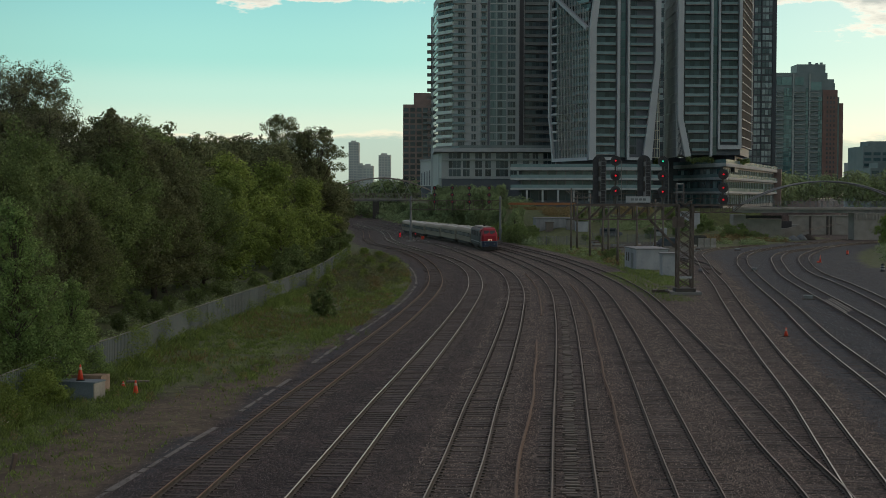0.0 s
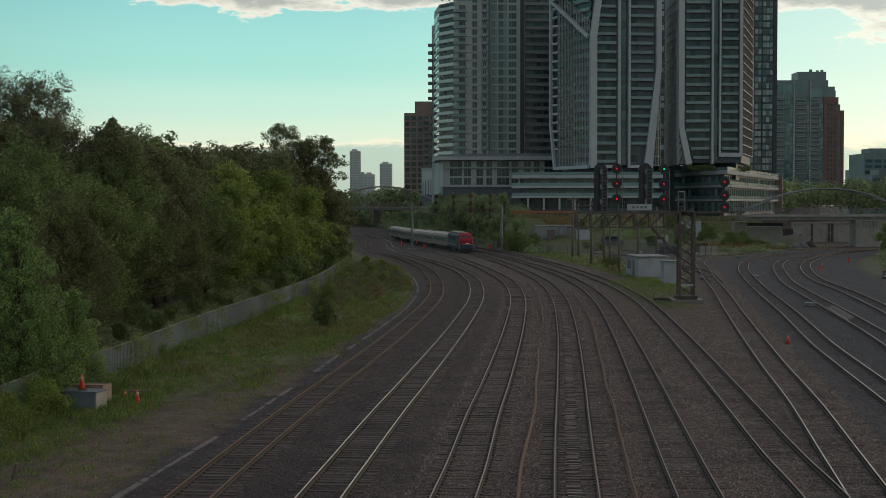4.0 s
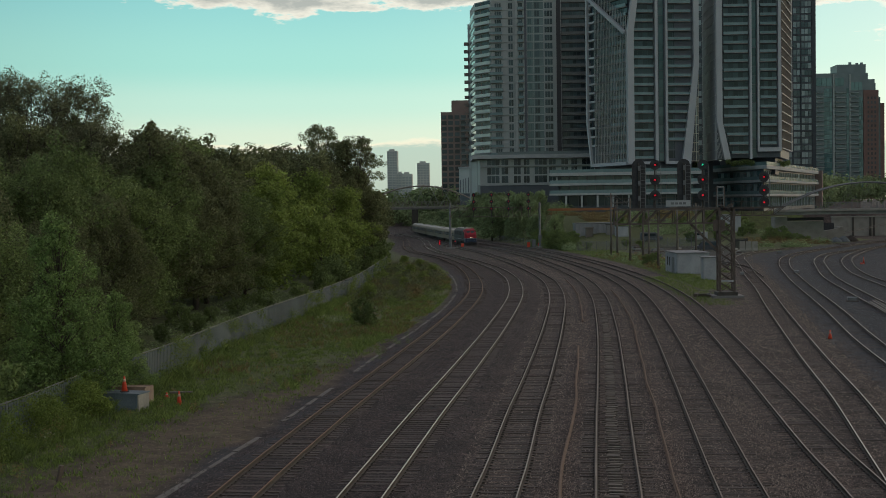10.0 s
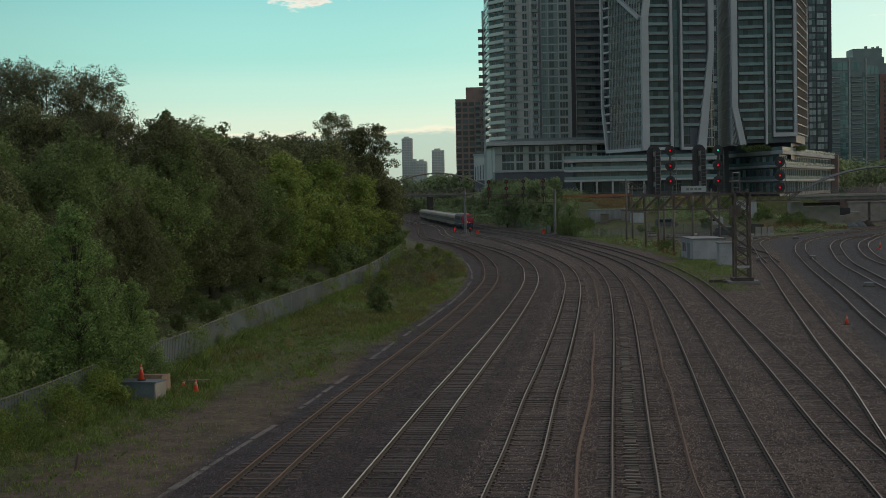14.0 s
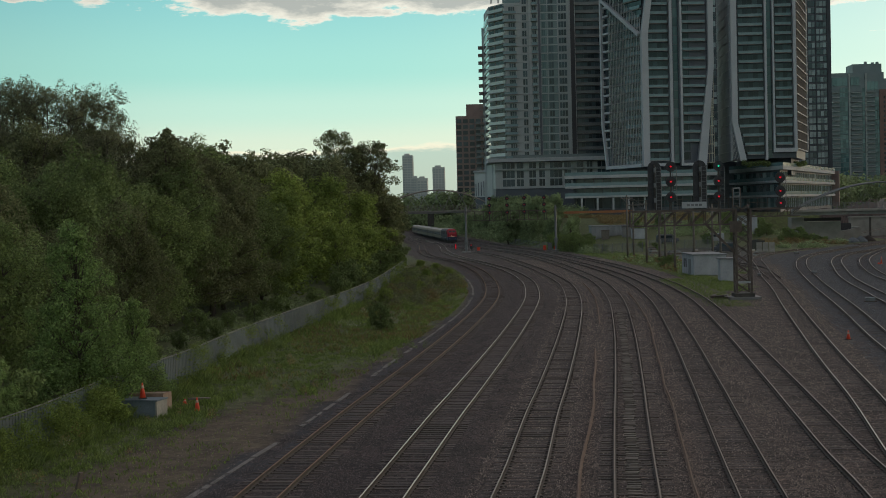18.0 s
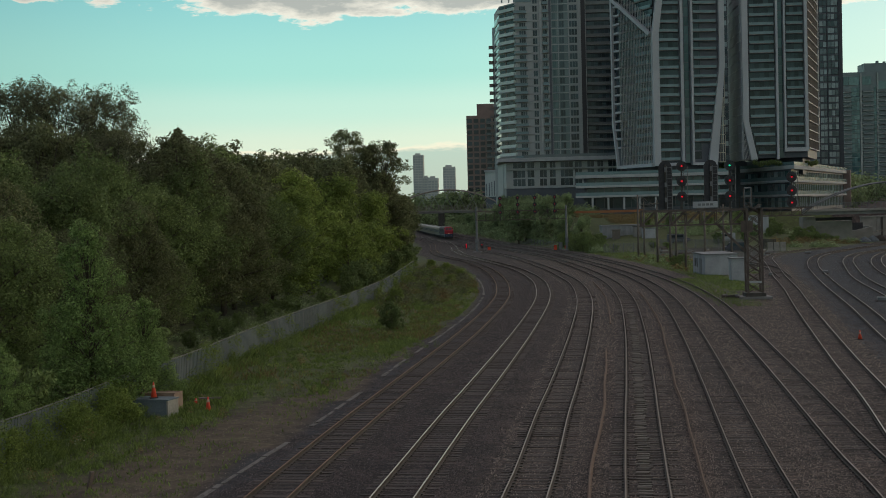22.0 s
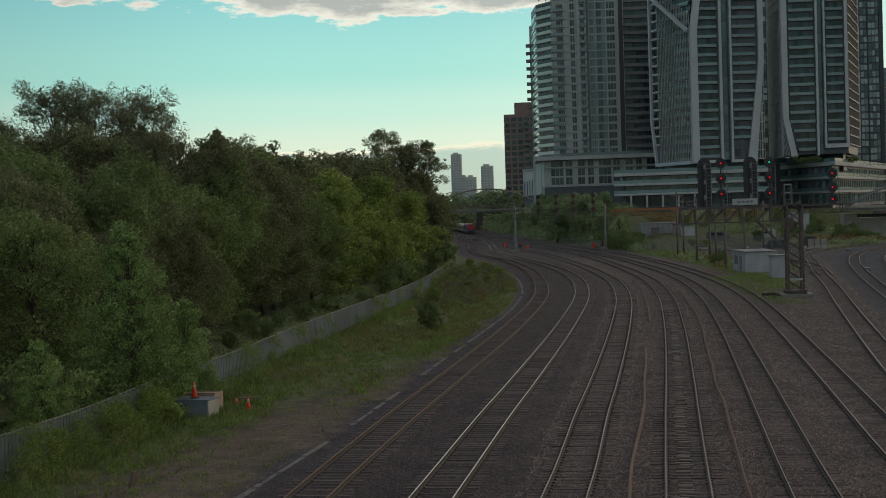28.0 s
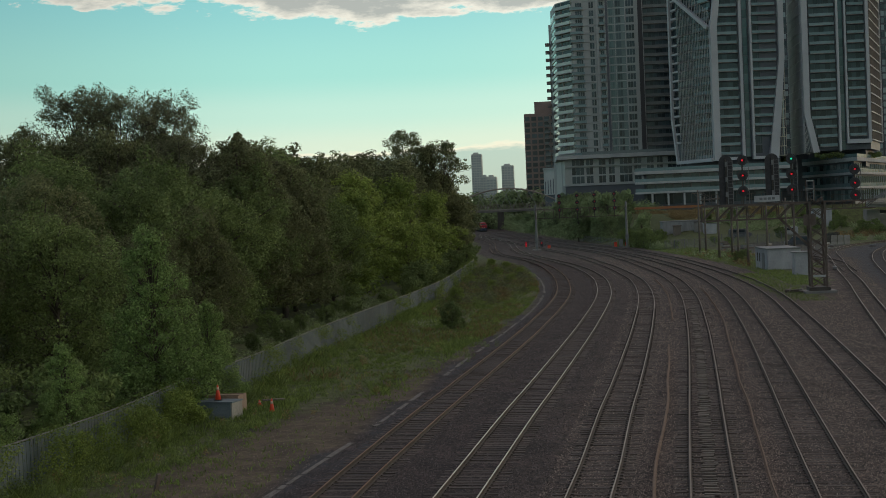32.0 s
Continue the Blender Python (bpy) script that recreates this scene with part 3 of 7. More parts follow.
def railway(line, label, top=RAIL_SHINY, s1=None, ties=1.0, dz=0.0, pale=0.0, rng=1, tie_end=330):
    tr = thing("railway_track", label, "railway track", "tracks of the yard")
    end = s1 or line.s[-1]
    for off in (-0.75, 0.75):
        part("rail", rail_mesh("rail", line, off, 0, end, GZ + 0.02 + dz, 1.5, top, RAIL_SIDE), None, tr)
    rnd = random.Random(rng)
    one = Geo().box(-1.3, 1.3, -0.115, 0.115, -0.1, 0.018).mesh("sleeper", TIE)
    rest = Geo()
    s, k = 0.3, 0
    while s < min(end, tie_end):
        c, d = line.side(s, rnd.uniform(-0.06, 0.06)), line.way(s)
        a = math.atan2(d.y, d.x) - math.pi / 2 + rnd.uniform(-0.02, 0.02)
        dz2 = rnd.uniform(-0.02, 0.008) - (0.012 if rng >= 5 else 0.0)
        if 42 < c.y and k < 46 and abs(c.x) < 0.37 * c.y:
            part("sleeper", one, None, tr, m=Matrix.LocRotScale((c.x, c.y, GZ - dip(c.y) + dz2), Euler((0, 0, a)), None))
            k += 1
        else:
            ca, sa = math.cos(a), math.sin(a)
            n = len(rest.v)
            hl = 1.3 + rnd.uniform(-0.08, 0.05)
            rest.box(-hl, hl, -0.115, 0.115, -0.1, 0.018 + dz2)
            rest.v[n:] = [(c.x + x * ca - y * sa, c.y + x * sa + y * ca, GZ - dip(c.y) + z) for x, y, z in rest.v[n:]]
        s += 0.53 * ties
    # tie plates and spikes show as dark ticks beside the nearer rails
    plates, s, reach = Geo(), 0.3, 0.18 if line is T3 else 0.13
    while s < min(end, 130):
        c, d = line.at(s), line.way(s)
        if 41 < c.y < 125:
            n = Vector((d.y, -d.x))
            for off in (-0.75, 0.75):
                q = c + n * off
                plates.bar((*(q - n * reach), GZ + 0.032), (*(q + n * reach), GZ + 0.032), 0.12, 0.03)
        s += 0.53 * ties
    if plates.v:
        tagged(part("tie_plate", plates, STEEL_DARK, tr), kind="stuff")
    if rest.v:
        tagged(part("sleeper_bed", rest, TIE, tr), kind="stuff")
    return tr


railway(T1, "curving railway track with rusty brown rails", RAIL_RUST, rng=1)
railway(T2, "curving railway track with worn bright rails", rng=2)
railway(T3, "curving railway track with worn steel rails", RAIL_WORN, rng=3)
railway(T4, "railway track the train runs on, steel rails", RAIL_DULL, rng=4)
railway(T5, "curving railway track with dull steel rails", RAIL_DULL, rng=5)
railway(T6, "curving railway track meeting a turnout", RAIL_WORN, rng=6)
railway(T7, "diverging railway track with polished rails", rng=7, dz=-0.004)
railway(BRANCH, "short turnout branch leaving the diverging track", RAIL_WORN, rng=12, dz=0.006)
railway(T8, "railway track on bluish fresh stone", rng=8)
railway(T9, "railway track bending under the footbridge", RAIL_SHINY, rng=9)
railway(T10, "outer railway track bending under the footbridge", RAIL_SHINY, rng=10, dz=-0.004)


def ballast_stones():
    """Loose stones over the nearer ballast, each a small rough pyramid."""
    r = np.random.RandomState(44)
    n = 620000
    y = 41 + 215 * r.random_sample(n) ** 2.3
    x = r.uniform(-0.44, 0.40, n) * y
    rails = [np.array([ln.x_at(v) for v in range(30, 270)]) for ln in (T1, T2, T3, T4, T5, T6, T7, T8)]
    curb = np.array([CURB.x_at(v) for v in range(30, 270)])
    t3 = rails[2]
    iy = np.clip((y - 30).astype(int), 0, 239)
    keep = np.ones(n, bool)
    for rl in rails:
        for off in (-0.75, 0.75):
            keep &= np.abs(x - rl[iy] - off) > 0.11
    between = np.min([np.abs(x - rl[iy]) for rl in rails], axis=0)
    keep &= (between > 1.35) | (r.random_sample(n) < 0.4)
    left = x < curb[iy]
    keep &= (y < 135) | (x < rails[5][iy] + 3.0) | (x > rails[6][iy] - 2.5)
    outer = np.array([T10.x_at(v) for v in range(30, 270)])
    keep &= (y < 200) | (x > rails[0][iy] - 2.2)
    keep &= (y < 165) | (x < outer[iy] + 8)
    keep &= ~left | ((((y < 74) & (x > -0.30 * y)) | ((x > curb[iy] - 2.0) & (y < 190))) & (r.random_sample(n) < 0.3))
    for name, mask, label, cols in (("dark_stones", keep & (x < t3[iy] - 1.7) & ~left, "dark loose ballast stones between the tracks", ((0.024, 0.019, 0.0175), (0.16, 0.135, 0.127))),
                                    ("blue_stones", keep & (x > rails[6][iy] + 2.2), "bluish fresh ballast stones beside the track", ((0.022, 0.024, 0.027), (0.165, 0.174, 0.188))),
                                    ("grey_stones", keep & (x >= t3[iy] - 1.7) & ~left & (x <= rails[6][iy] + 2.2), "grey-brown loose ballast stones between the tracks", ((0.032, 0.024, 0.019), (0.34, 0.28, 0.23))),
                                    ("pale_stones", keep & left, "pale pebbles strewn on bare earth", ((0.07, 0.053, 0.04), (0.33, 0.28, 0.23)))):
        px, py = x[mask], y[mask]
        m = len(px)
        size = (0.012 + 0.024 * r.random_sample(m) ** 2) * (0.7 if name == "pale_stones" else 1.0) * (0.62 + np.minimum(py, 105) / 85)
        a = r.uniform(0, 6.28, m)
        fall = np.clip((py - 150) / 280, 0, 1)
        fall = 1.5 * fall * fall * (3 - 2 * fall)
        base = np.stack([np.stack([px + size * 1.3 * np.cos(a + k * 2.1), py + size * 1.3 * np.sin(a + k * 2.1), GZ - 0.02 - fall], 1) for k in range(3)] + [np.stack([px + r.normal(0, 0.4, m) * size, py + r.normal(0, 0.4, m) * size, GZ - fall + size * r.uniform(0.5, 1.4, m)], 1)], 1)
        f = np.array([[0, 1, 3], [1, 2, 3], [2, 0, 3]])
        faces = (np.arange(m)[:, None, None] * 4 + f[None]).reshape(-1, 3)
        me = bpy.data.meshes.new(name)
        me.vertices.add(m * 4)
        me.vertices.foreach_set("co", base.astype(np.float32).ravel())
        me.loops.add(m * 9)
        me.loops.foreach_set("vertex_index", faces.astype(np.int32).ravel())
        me.polygons.add(m * 3)
        me.polygons.foreach_set("loop_start", (np.arange(m * 3) * 3).astype(np.int32))
        me.update(calc_edges=True)
        mt = mat(name, cols[0], cols[1], 0.95, 1.0, 8.0)
        nt = mt.node_tree
        p = nt.nodes["Principled BSDF"]
        mixer = p.inputs["Base Color"].links[0].from_node
        geo = nt.nodes.new("ShaderNodeNewGeometry")
        nt.links.new(geo.outputs["Random Per Island"], mixer.inputs[0])
        me.materials.append(mt)
        solid(name, me, None, label, "stones", kind="stuff")


ballast_stones()

# ---- towers ----
FLOOR = 3.0
PANEL_TEAL = mat("teal_grey_panel", (0.085, 0.13, 0.137), (0.142, 0.198, 0.205), 0.25, 0.3, 2, vary=0.5)
# pane colours run from dark to bright to imitate patches of reflected sky
PANE_BRIGHT = mat("painted_reflection_pane", (0.03, 0.05, 0.062), (0.25, 0.315, 0.325), 0.15, 0.3, 0.9, vary=1.2)
NAVY = mat("navy_cladding", (0.017, 0.025, 0.037), (0.036, 0.047, 0.063), 0.45, 0.2, 4)
FIN_GREY = mat("grey_fin", (0.31, 0.315, 0.315), (0.41, 0.415, 0.41), 0.55, 0.12, 4)
# the lattice's tan includes the warm evening light falling on it
SCREEN_TAN = mat("tan_lattice", (0.34, 0.31, 0.25), (0.46, 0.42, 0.34), 0.6, 0.3, 6)
# warm tint stands for the low sun; darkened to offset sun on this face
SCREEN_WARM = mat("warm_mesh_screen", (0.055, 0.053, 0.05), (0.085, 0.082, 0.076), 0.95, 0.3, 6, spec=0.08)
BALC_DIM = mat("dim_balcony_glass", (0.072, 0.08, 0.085), (0.115, 0.125, 0.13), 0.3, 0.3, 2, vary=0.3)


class Face:
    """A wall plane: from a corner along a way, with boxes set into or out of it. y < 0 is outwards."""

    def __init__(self, parent, x, y, angle):
        self.m = pose(x, y, 0, 0, 0, angle)
        self.parent = parent

    def put(self, name, g, material, label="", under=None):
        return part(name, g, material, under or self.parent, label, m=None if under else self.m)

    def box(self, name, a, b, y0, y1, z0, z1, material, label=""):
        return self.put(name, Geo().box(a, b, y0, y1, z0, z1), material, label)


def stack(face, name, g, material, z0, z1, step=FLOOR, label="", skip=()):
    """Repeats one part, or one row of panes, or a balcony with its glass, floor by floor on a face."""
    rows = g if isinstance(g, list) else [g]
    made = [(x, q.mesh(name, material) if isinstance(q, Geo) else q) for x, q in ((r if isinstance(r, tuple) else (0.0, r)) for r in rows)]
    k, z = 0, z0
    while z < z1:
        if k not in skip:
            for x, me in made:
                if isinstance(me, dict):
                    slab = part("balcony", me["slab"], None, face.parent, label, m=face.m @ pose(0, 0, z))
                    part("balustrade", me["glass"], None, slab)
                else:
                    part(name, me, None, face.parent, label, m=face.m @ pose(x, 0, z))
        k, z = k + 1, z + step


def window_geo(a, b, y, z0, z1, mullions=1, gap=0.09):
    """A row of panes, each a slab of glass of its own."""
    w = (b - a) / mullions
    pane = Geo().box(gap / 2, w - gap / 2, y, y + 0.12, z0, z1).mesh("window", GLASS)
    return [(a + i * w, pane) for i in range(mullions)]


def glazed(rows, material):
    """The same panes in another glass."""
    for _, me in rows:
        me.materials.clear()
        me.materials.append(material)
    return rows


def balcony_geo(a, b, out, drop=0.22, rail=1.05, t=0.08, glass=None, slab=None):
    """A slab with an upstand of glass on three sides."""
    ring = [(a, 0), (a, -out), (b, -out), (b, 0), (b - t, 0), (b - t, -out + t), (a + t, -out + t), (a + t, 0)]
    g = Geo()
    v = [(x, y, z) for z in (0.004, rail) for x, y in ring]
    g.add(v, [(i, (i + 1) % 8, 8 + (i + 1) % 8, 8 + i) for i in range(8)] + [(8, 9, 14, 15), (9, 10, 13, 14), (10, 11, 12, 13), (7, 6, 1, 0), (6, 5, 2, 1), (5, 4, 3, 2)])
    return {"slab": Geo().box(a, b, -out, 0, -drop, 0).mesh("balcony", slab or CONC), "glass": g.mesh("balustrade", glass or BALC)}


def tower_west():
    """Panel-clad tower with a balcony corner."""
    t = thing("apartment_tower", "tall grey-green apartment tower with balcony corner, over a podium", "building", "towers")
    z0, top, cap = 27.0, 99.0, 85.0
    part("wall", Geo().prism([(4.1, 515), (16.5, 515), (16.5, 545), (-3.9, 545), (-1.9, 524.4), (4.0, 515.5)], 10, cap), WALL_A, t)
    part("wall", Geo().prism([(7.2, 516.2), (16.5, 515.4), (30.2, 515.4), (30.2, 545), (5, 545)], 10, top), WALL_A, t)
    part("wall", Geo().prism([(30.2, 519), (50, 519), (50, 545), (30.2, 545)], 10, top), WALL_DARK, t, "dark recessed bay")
    part("wall", Geo().prism([(-4.9, 547), (-3.3, 545), (5, 545), (5, 570), (-4.9, 570)], 10, 80), WALL_A, t)
    f = Face(t, 3.4, 515, 0)
    stack(f, "window", window_geo(2.1, 4.5, -0.08, 0.55, 2.45, 3, 0.14), GLASS, z0, cap - 2)
    stack(f, "window", window_geo(7.1, 8.8, -0.08, 0.4, 2.5, 2, 0.14), GLASS, z0, cap + 1)
    stack(f, "window", window_geo(10.9, 12.4, -0.08, 0.2, 2.45, 2, 0.12), GLASS, z0, top - 3)
    stack(f, "balcony", balcony_geo(10.6, 12.7, 0.9, 0.2, 1.0, glass=BALC), None, z0, top - 3)
    f.box("fin", 9.6, 10.5, -0.55, 0.0, z0, top, WALL_A)
    f.box("fin", 12.8, 13.05, -0.3, 0.0, z0, top, WALL_A)
    # flat dark strip: a recess's shade is put into colour, the wall is uncut
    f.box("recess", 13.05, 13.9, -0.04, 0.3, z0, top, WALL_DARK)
    stack(f, "glass_panel", Geo().box(13.95, 16.4, 0.34, 0.44, 0.16, 2.84).box(16.56, 20.2, 0.34, 0.44, 0.16, 2.84), PANEL_TEAL, z0, top - 3)
    stack(f, "window", glazed(window_geo(14.4, 15.7, 0.26, 0.5, 2.6, 2, 0.12), GLASS_TEAL), None, z0, top - 3)
    stack(f, "window", window_geo(16.9, 18.7, 0.26, 0.5, 2.6, 2, 0.12), GLASS, z0, top - 3)
    stack(f, "window", window_geo(20.6, 23.6, 0.26, 0.45, 2.55, 3, 0.14), GLASS, z0, top - 3)
    # second shade strip, black and likewise laid flat on the wall
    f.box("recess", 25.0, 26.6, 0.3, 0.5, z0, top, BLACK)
    stack(f, "spandrel", Geo().box(13.9, 25.0, 0.22, 0.45, -0.14, 0.14), WALL_A, z0, top)
    stack(f, "floor_edge", Geo().box(0.0, 9.5, -0.16, 0.1, -0.1, 0.12), CONC_PALE, z0, cap)
    for x, w in ((1.75, 0.2), (4.7, 0.2), (6.75, 0.14), (9.05, 0.14), (13.9, 0.14), (16.4, 0.16), (20.2, 0.3), (23.8, 0.25), (24.4, 0.4)):
        f.box("mullion", x, x + w, -0.14 if x < 10 else 0.2, 0.42, z0, cap if x < 9 else top, WALL_A)
    g = Face(t, 30.2, 519, 0)
    stack(g, "balcony", balcony_geo(0.2, 11.6, 0.8, 0.16, 1.0, glass=BALC_DIM, slab=CONC), None, z0, top - 3)
    stack(g, "window", window_geo(0.5, 11.3, -0.1, 0.1, 2.5, 8), GLASS, z0, top - 3)
    # corner facet with pale balconies
    c = Face(t, -1.9, 524.4, math.degrees(math.atan2(515.5 - 524.4, 4.0 + 1.9)))
    stack(c, "balcony", balcony_geo(0.1, 10.9, 1.0, 0.25, 1.05, glass=BALC_PALE, slab=CONC_PALE), None, z0 + 1.2, cap - 1.5, label="pale green balcony")
    stack(c, "window", window_geo(0.3, 10.4, -0.1, 0.2, 2.4, 5), GLASS, z0 + 1.2, cap - 1.5)
    # brown strip stands in for the warm-lit recess behind each balcony
    stack(c, "door_frame", Geo().box(3.9, 4.5, -0.2, 0.0, 0.2, 2.4), WALL_BROWN, z0 + 1.2, cap - 1.5)
    d = Face(t, -3.9, 545, math.degrees(math.atan2(524.4 - 545, 2.0)))
    stack(d, "sill_band", Geo().box(0.3, 20.3, -0.25, 0.1, -0.15, 0.95), BALC_PALE, z0 + 1.2, cap - 4)
    stack(d, "window", window_geo(0.5, 20, -0.1, 1.0, 2.6, 6), GLASS, z0 + 1.2, cap - 4)
    stack(f, "balcony", balcony_geo(0.0, 4.9, 0.7, 0.2, 0.95, glass=BALC), None, z0, cap - 1.5, label="pale green balcony")
    # roof pergola
    part("pergola", Geo().box(-1.5, 8.5, 514.6, 530, cap + 4.2, cap + 4.9), CONC_PALE, t, "pale roof pergola")
    for x in (-1.0, 1.6, 4.6):
        part("post", Geo().box(x, x + 0.5, 515, 515.5, cap, cap + 4.2), CONC_PALE, t)
    part("parapet", Geo().box(3.4, 10, 514.9, 515.1, cap, cap + 1.1), BALC, t)
    b = Face(t, -4.9, 547, 0)
    stack(b, "balcony", balcony_geo(-1.5, 0.1, 1.2, 0.5, 0.8, glass=WALL_BROWN), None, 30, 74)


def podium_west():
    p = thing("podium", "grey panel-clad podium with two rows of windows and dark base", "building", "towers")
    # front, from the rounded corner to the white towers
    part("wall", Geo().prism([(-0.6, 512), (42, 512), (42, 545), (-3, 545)], 8, 16), WALL_DARK, p, "charcoal base wall")
    part("wall", Geo().prism([(-0.6, 511.8), (42, 511.8), (42, 545), (-3, 545)], 16, 25.4), WALL_A, p)
    part("cornice", Geo().prism([(-3.4, 509), (43, 509), (43, 545), (-4.4, 545)], 25.6, 27.0), CONC_PALE, p)
    f = Face(p, 0, 511.8, 0)
    for z, hgt in ((16.6, 2.6), (19.75, 2.6), (23.2, 2.1)):
        x = 2.0
        k = 0
        while x < 40:
            w = (4.6, 2.6, 2.6, 2.2)[k % 4]
            f.box("window_frame", x - 0.12, x + w + 0.12, -0.03, 0.02, z - 0.12, z + hgt + 0.12, WALL_WHITE)
            for xx, me in window_geo(x, x + w, -0.06, z, z + hgt, 2 if w < 4 else 3):
                part("window", me, None, p, m=f.m @ pose(xx, 0, 0))
            x += w + (0.7, 2.0, 1.1, 1.8)[k % 4]
            k += 1
    f.put("ledge", Geo().box(-0.6, 42, -0.9, 0.05, 22.7, 23.1), CONC_PALE, "pale ledge")
    f.put("ledge", Geo().box(-0.6, 42, -0.25, 0.05, 15.7, 16.2), CONC_PALE, "pale ledge")
    f.put("parapet_glass", Geo().box(6, 42, -1.5, -1.4, 27.003, 28.1), BALC_DARK)


def white_hall():
    """White windowless hall with slits beyond the footbridge."""
    k = 1.285
    p = thing("white_hall", "white windowless hall on a dark base beyond the footbridge", "building", "towers", m=Matrix.Translation((0, 0, EYE * (1 - k))) @ Matrix.Scale(k, 4))
    part("base", Geo().prism([(-8.4, 520.3), (-0.6, 511.6), (-0.6, 525), (-8.4, 530)], 0, 12.99), WALL_DARK, p, "charcoal base wall")
    w = part("wall", Geo().prism([(-8.6, 520), (-0.7, 511), (-0.7, 525), (-8.6, 530)], 13, 22.3), WING_WHITE, p, "white windowless wall")
    for i in range(6):
        k = i / 6
        part("slit", Geo().prism([(-8.2 + 6 * k, 519.4 - 6.84 * k), (-7.9 + 6 * k, 519.06 - 6.84 * k), (-7.9 + 6 * k, 519.5 - 6.84 * k), (-8.2 + 6 * k, 519.9 - 6.84 * k)], 13.3, 18.0 + 0.3 * i), WALL_DARK, w)
    part("cornice", Geo().prism([(-8.9, 519.4), (-0.4, 509.8), (-0.4, 512), (-8.9, 521.6)], 22.3, 23.0), CONC_PALE, p)


def tower_lattice():
    """White-framed tower: a finned face and a balcony face meeting at a folded white corner."""
    t = thing("white_tower", "white-framed apartment tower with slanted frame and finned facade", "building", "towers")
    z0, top = 22.2, 81.0
    # body
    part("wall", Geo().prism([(49.2, 455.6), (71.0, 458), (74, 480), (38.4, 477.2)], z0, top), WALL_DARK, t)
    part("plinth", Geo().prism([(50.5, 458), (70, 460), (73, 480), (41, 477)], 17.5, z0), WALL_DARK, t, "dark glazed plinth")
    f = Face(t, 48.8, 455, 7.6)
    # balconies between the frames
    stack(f, "balcony", balcony_geo(1.4, 8.0, 1.0, 0.2, 0.8, glass=BALC), None, z0 + 1.0, top - 3)
    stack(f, "window", window_geo(1.4, 8.0, 0.2, 0.1, 2.6, 4), GLASS, z0 + 1.0, top - 3)
    stack(f, "balcony", balcony_geo(12.9, 20.5, 1.0, 0.2, 0.8, glass=BALC), None, z0 + 1.0, top - 3, skip=(0, 1))
    stack(f, "window", window_geo(12.9, 20.5, 0.2, 0.1, 2.6, 4), GLASS, z0 + 1.0, top - 3)
    stack(f, "window", glazed(window_geo(10.0, 11.6, 0.2, 0.05, 2.85, 1), GLASS_TEAL), None, z0, top - 3)
    f.box("fin", 8.4, 9.3, -1.7, 0.4, z0, top, WALL_WHITE, "white vertical fin")
    f.box("fin", 11.9, 12.6, -1.7, 0.4, z0, top, WALL_WHITE, "white vertical fin")
    f.box("sill", 0.2, 9.3, -1.6, 0.4, z0 - 0.9, z0, WALL_WHITE)
    f.box("sill", 11.9, 18.6, -1.6, 0.4, z0 - 0.9, z0, WALL_WHITE)
    # folded white corner band
    g = Geo()
    kink = 64.5
    for a0, a1, za, b0, b1, zb in ((-0.9, 1.3, z0 - 0.9, -0.9, 1.3, kink), (-0.9, 1.3, kink, 1.3, 3.3, 80.6)):
        g.add([(a0, -1.7, za), (a1, -1.7, za), (a1, 0.3, za), (a0, 0.3, za), (b0, -1.7, zb), (b1, -1.7, zb), (b1, 0.3, zb), (b0, 0.3, zb)],
              [(3, 2, 1, 0), (4, 5, 6, 7), (0, 1, 5, 4), (1, 2, 6, 5), (2, 3, 7, 6), (3, 0, 4, 7)])
    f.put("corner_band", g, WALL_WHITE, "white folded corner band")
    # slanted strut on the far edge
    g = Geo()
    for a0, a1, za, b0, b1, zb in ((17.3, 20.3, z0 - 0.9, 21.4, 23.2, 54.0), (21.4, 23.2, 54.0, 21.4, 23.2, top)):
        g.add([(a0, -1.5, za), (a1, -1.5, za), (a1, 1.2, za), (a0, 1.2, za), (b0, -1.5, zb), (b1, -1.5, zb), (b1, 1.2, zb), (b0, 1.2, zb)],
              [(3, 2, 1, 0), (4, 5, 6, 7), (0, 1, 5, 4), (1, 2, 6, 5), (2, 3, 7, 6), (3, 0, 4, 7)])
    f.put("strut", g, WALL_WHITE, "white slanted strut")
    # warm lattice screen between the strut and the tower's far edge
    k, z = 0, z0
    while z < 51:
        a = 20.5 + 2.75 * (z - z0 + 0.9) / 32.7
        w = 23.1 - a
        g = Geo().box(a, 23.1, -0.9, -0.75, z - 0.1, z + 0.16)
        for q in (0.0, 0.33, 0.66, 1.0):
            if w > 0.8 or q in (0.0, 1.0):
                g.box(a + w * q - 0.06, a + w * q + 0.06, -0.88, -0.77, z + 0.16, z + 2.9)
        f.put("lattice", g, SCREEN_TAN, "warm tan lattice screen")
        z += FLOOR
    # finned face
    s = Face(t, 37.7, 476.6, -62.8)
    L = 24.3
    stack(s, "window", window_geo(4.4, L - 0.8, 0.1, 0.9, 2.9, 8), GLASS, z0, top - 3)
    stack(s, "slab", Geo().box(4.4, L - 0.8, -0.5, 0.2, -0.15, 0.2), CONC, z0, top - 3)
    stack(s, "balustrade", Geo().box(13.6, L - 0.9, -0.62, -0.52, 0.2, 1.15), BALC, z0, top - 3)
    stack(s, "slab", Geo().box(0.6, 4.2, -0.9, 0.2, -0.15, 0.5), WALL_WHITE, z0 + 6, top - 3)
    stack(s, "window", window_geo(0.8, 4.0, -0.1, 0.6, 2.6, 3), GLASS, z0 + 6, top - 3)
    for i in range(21):
        x = 4.3 + i * 0.96
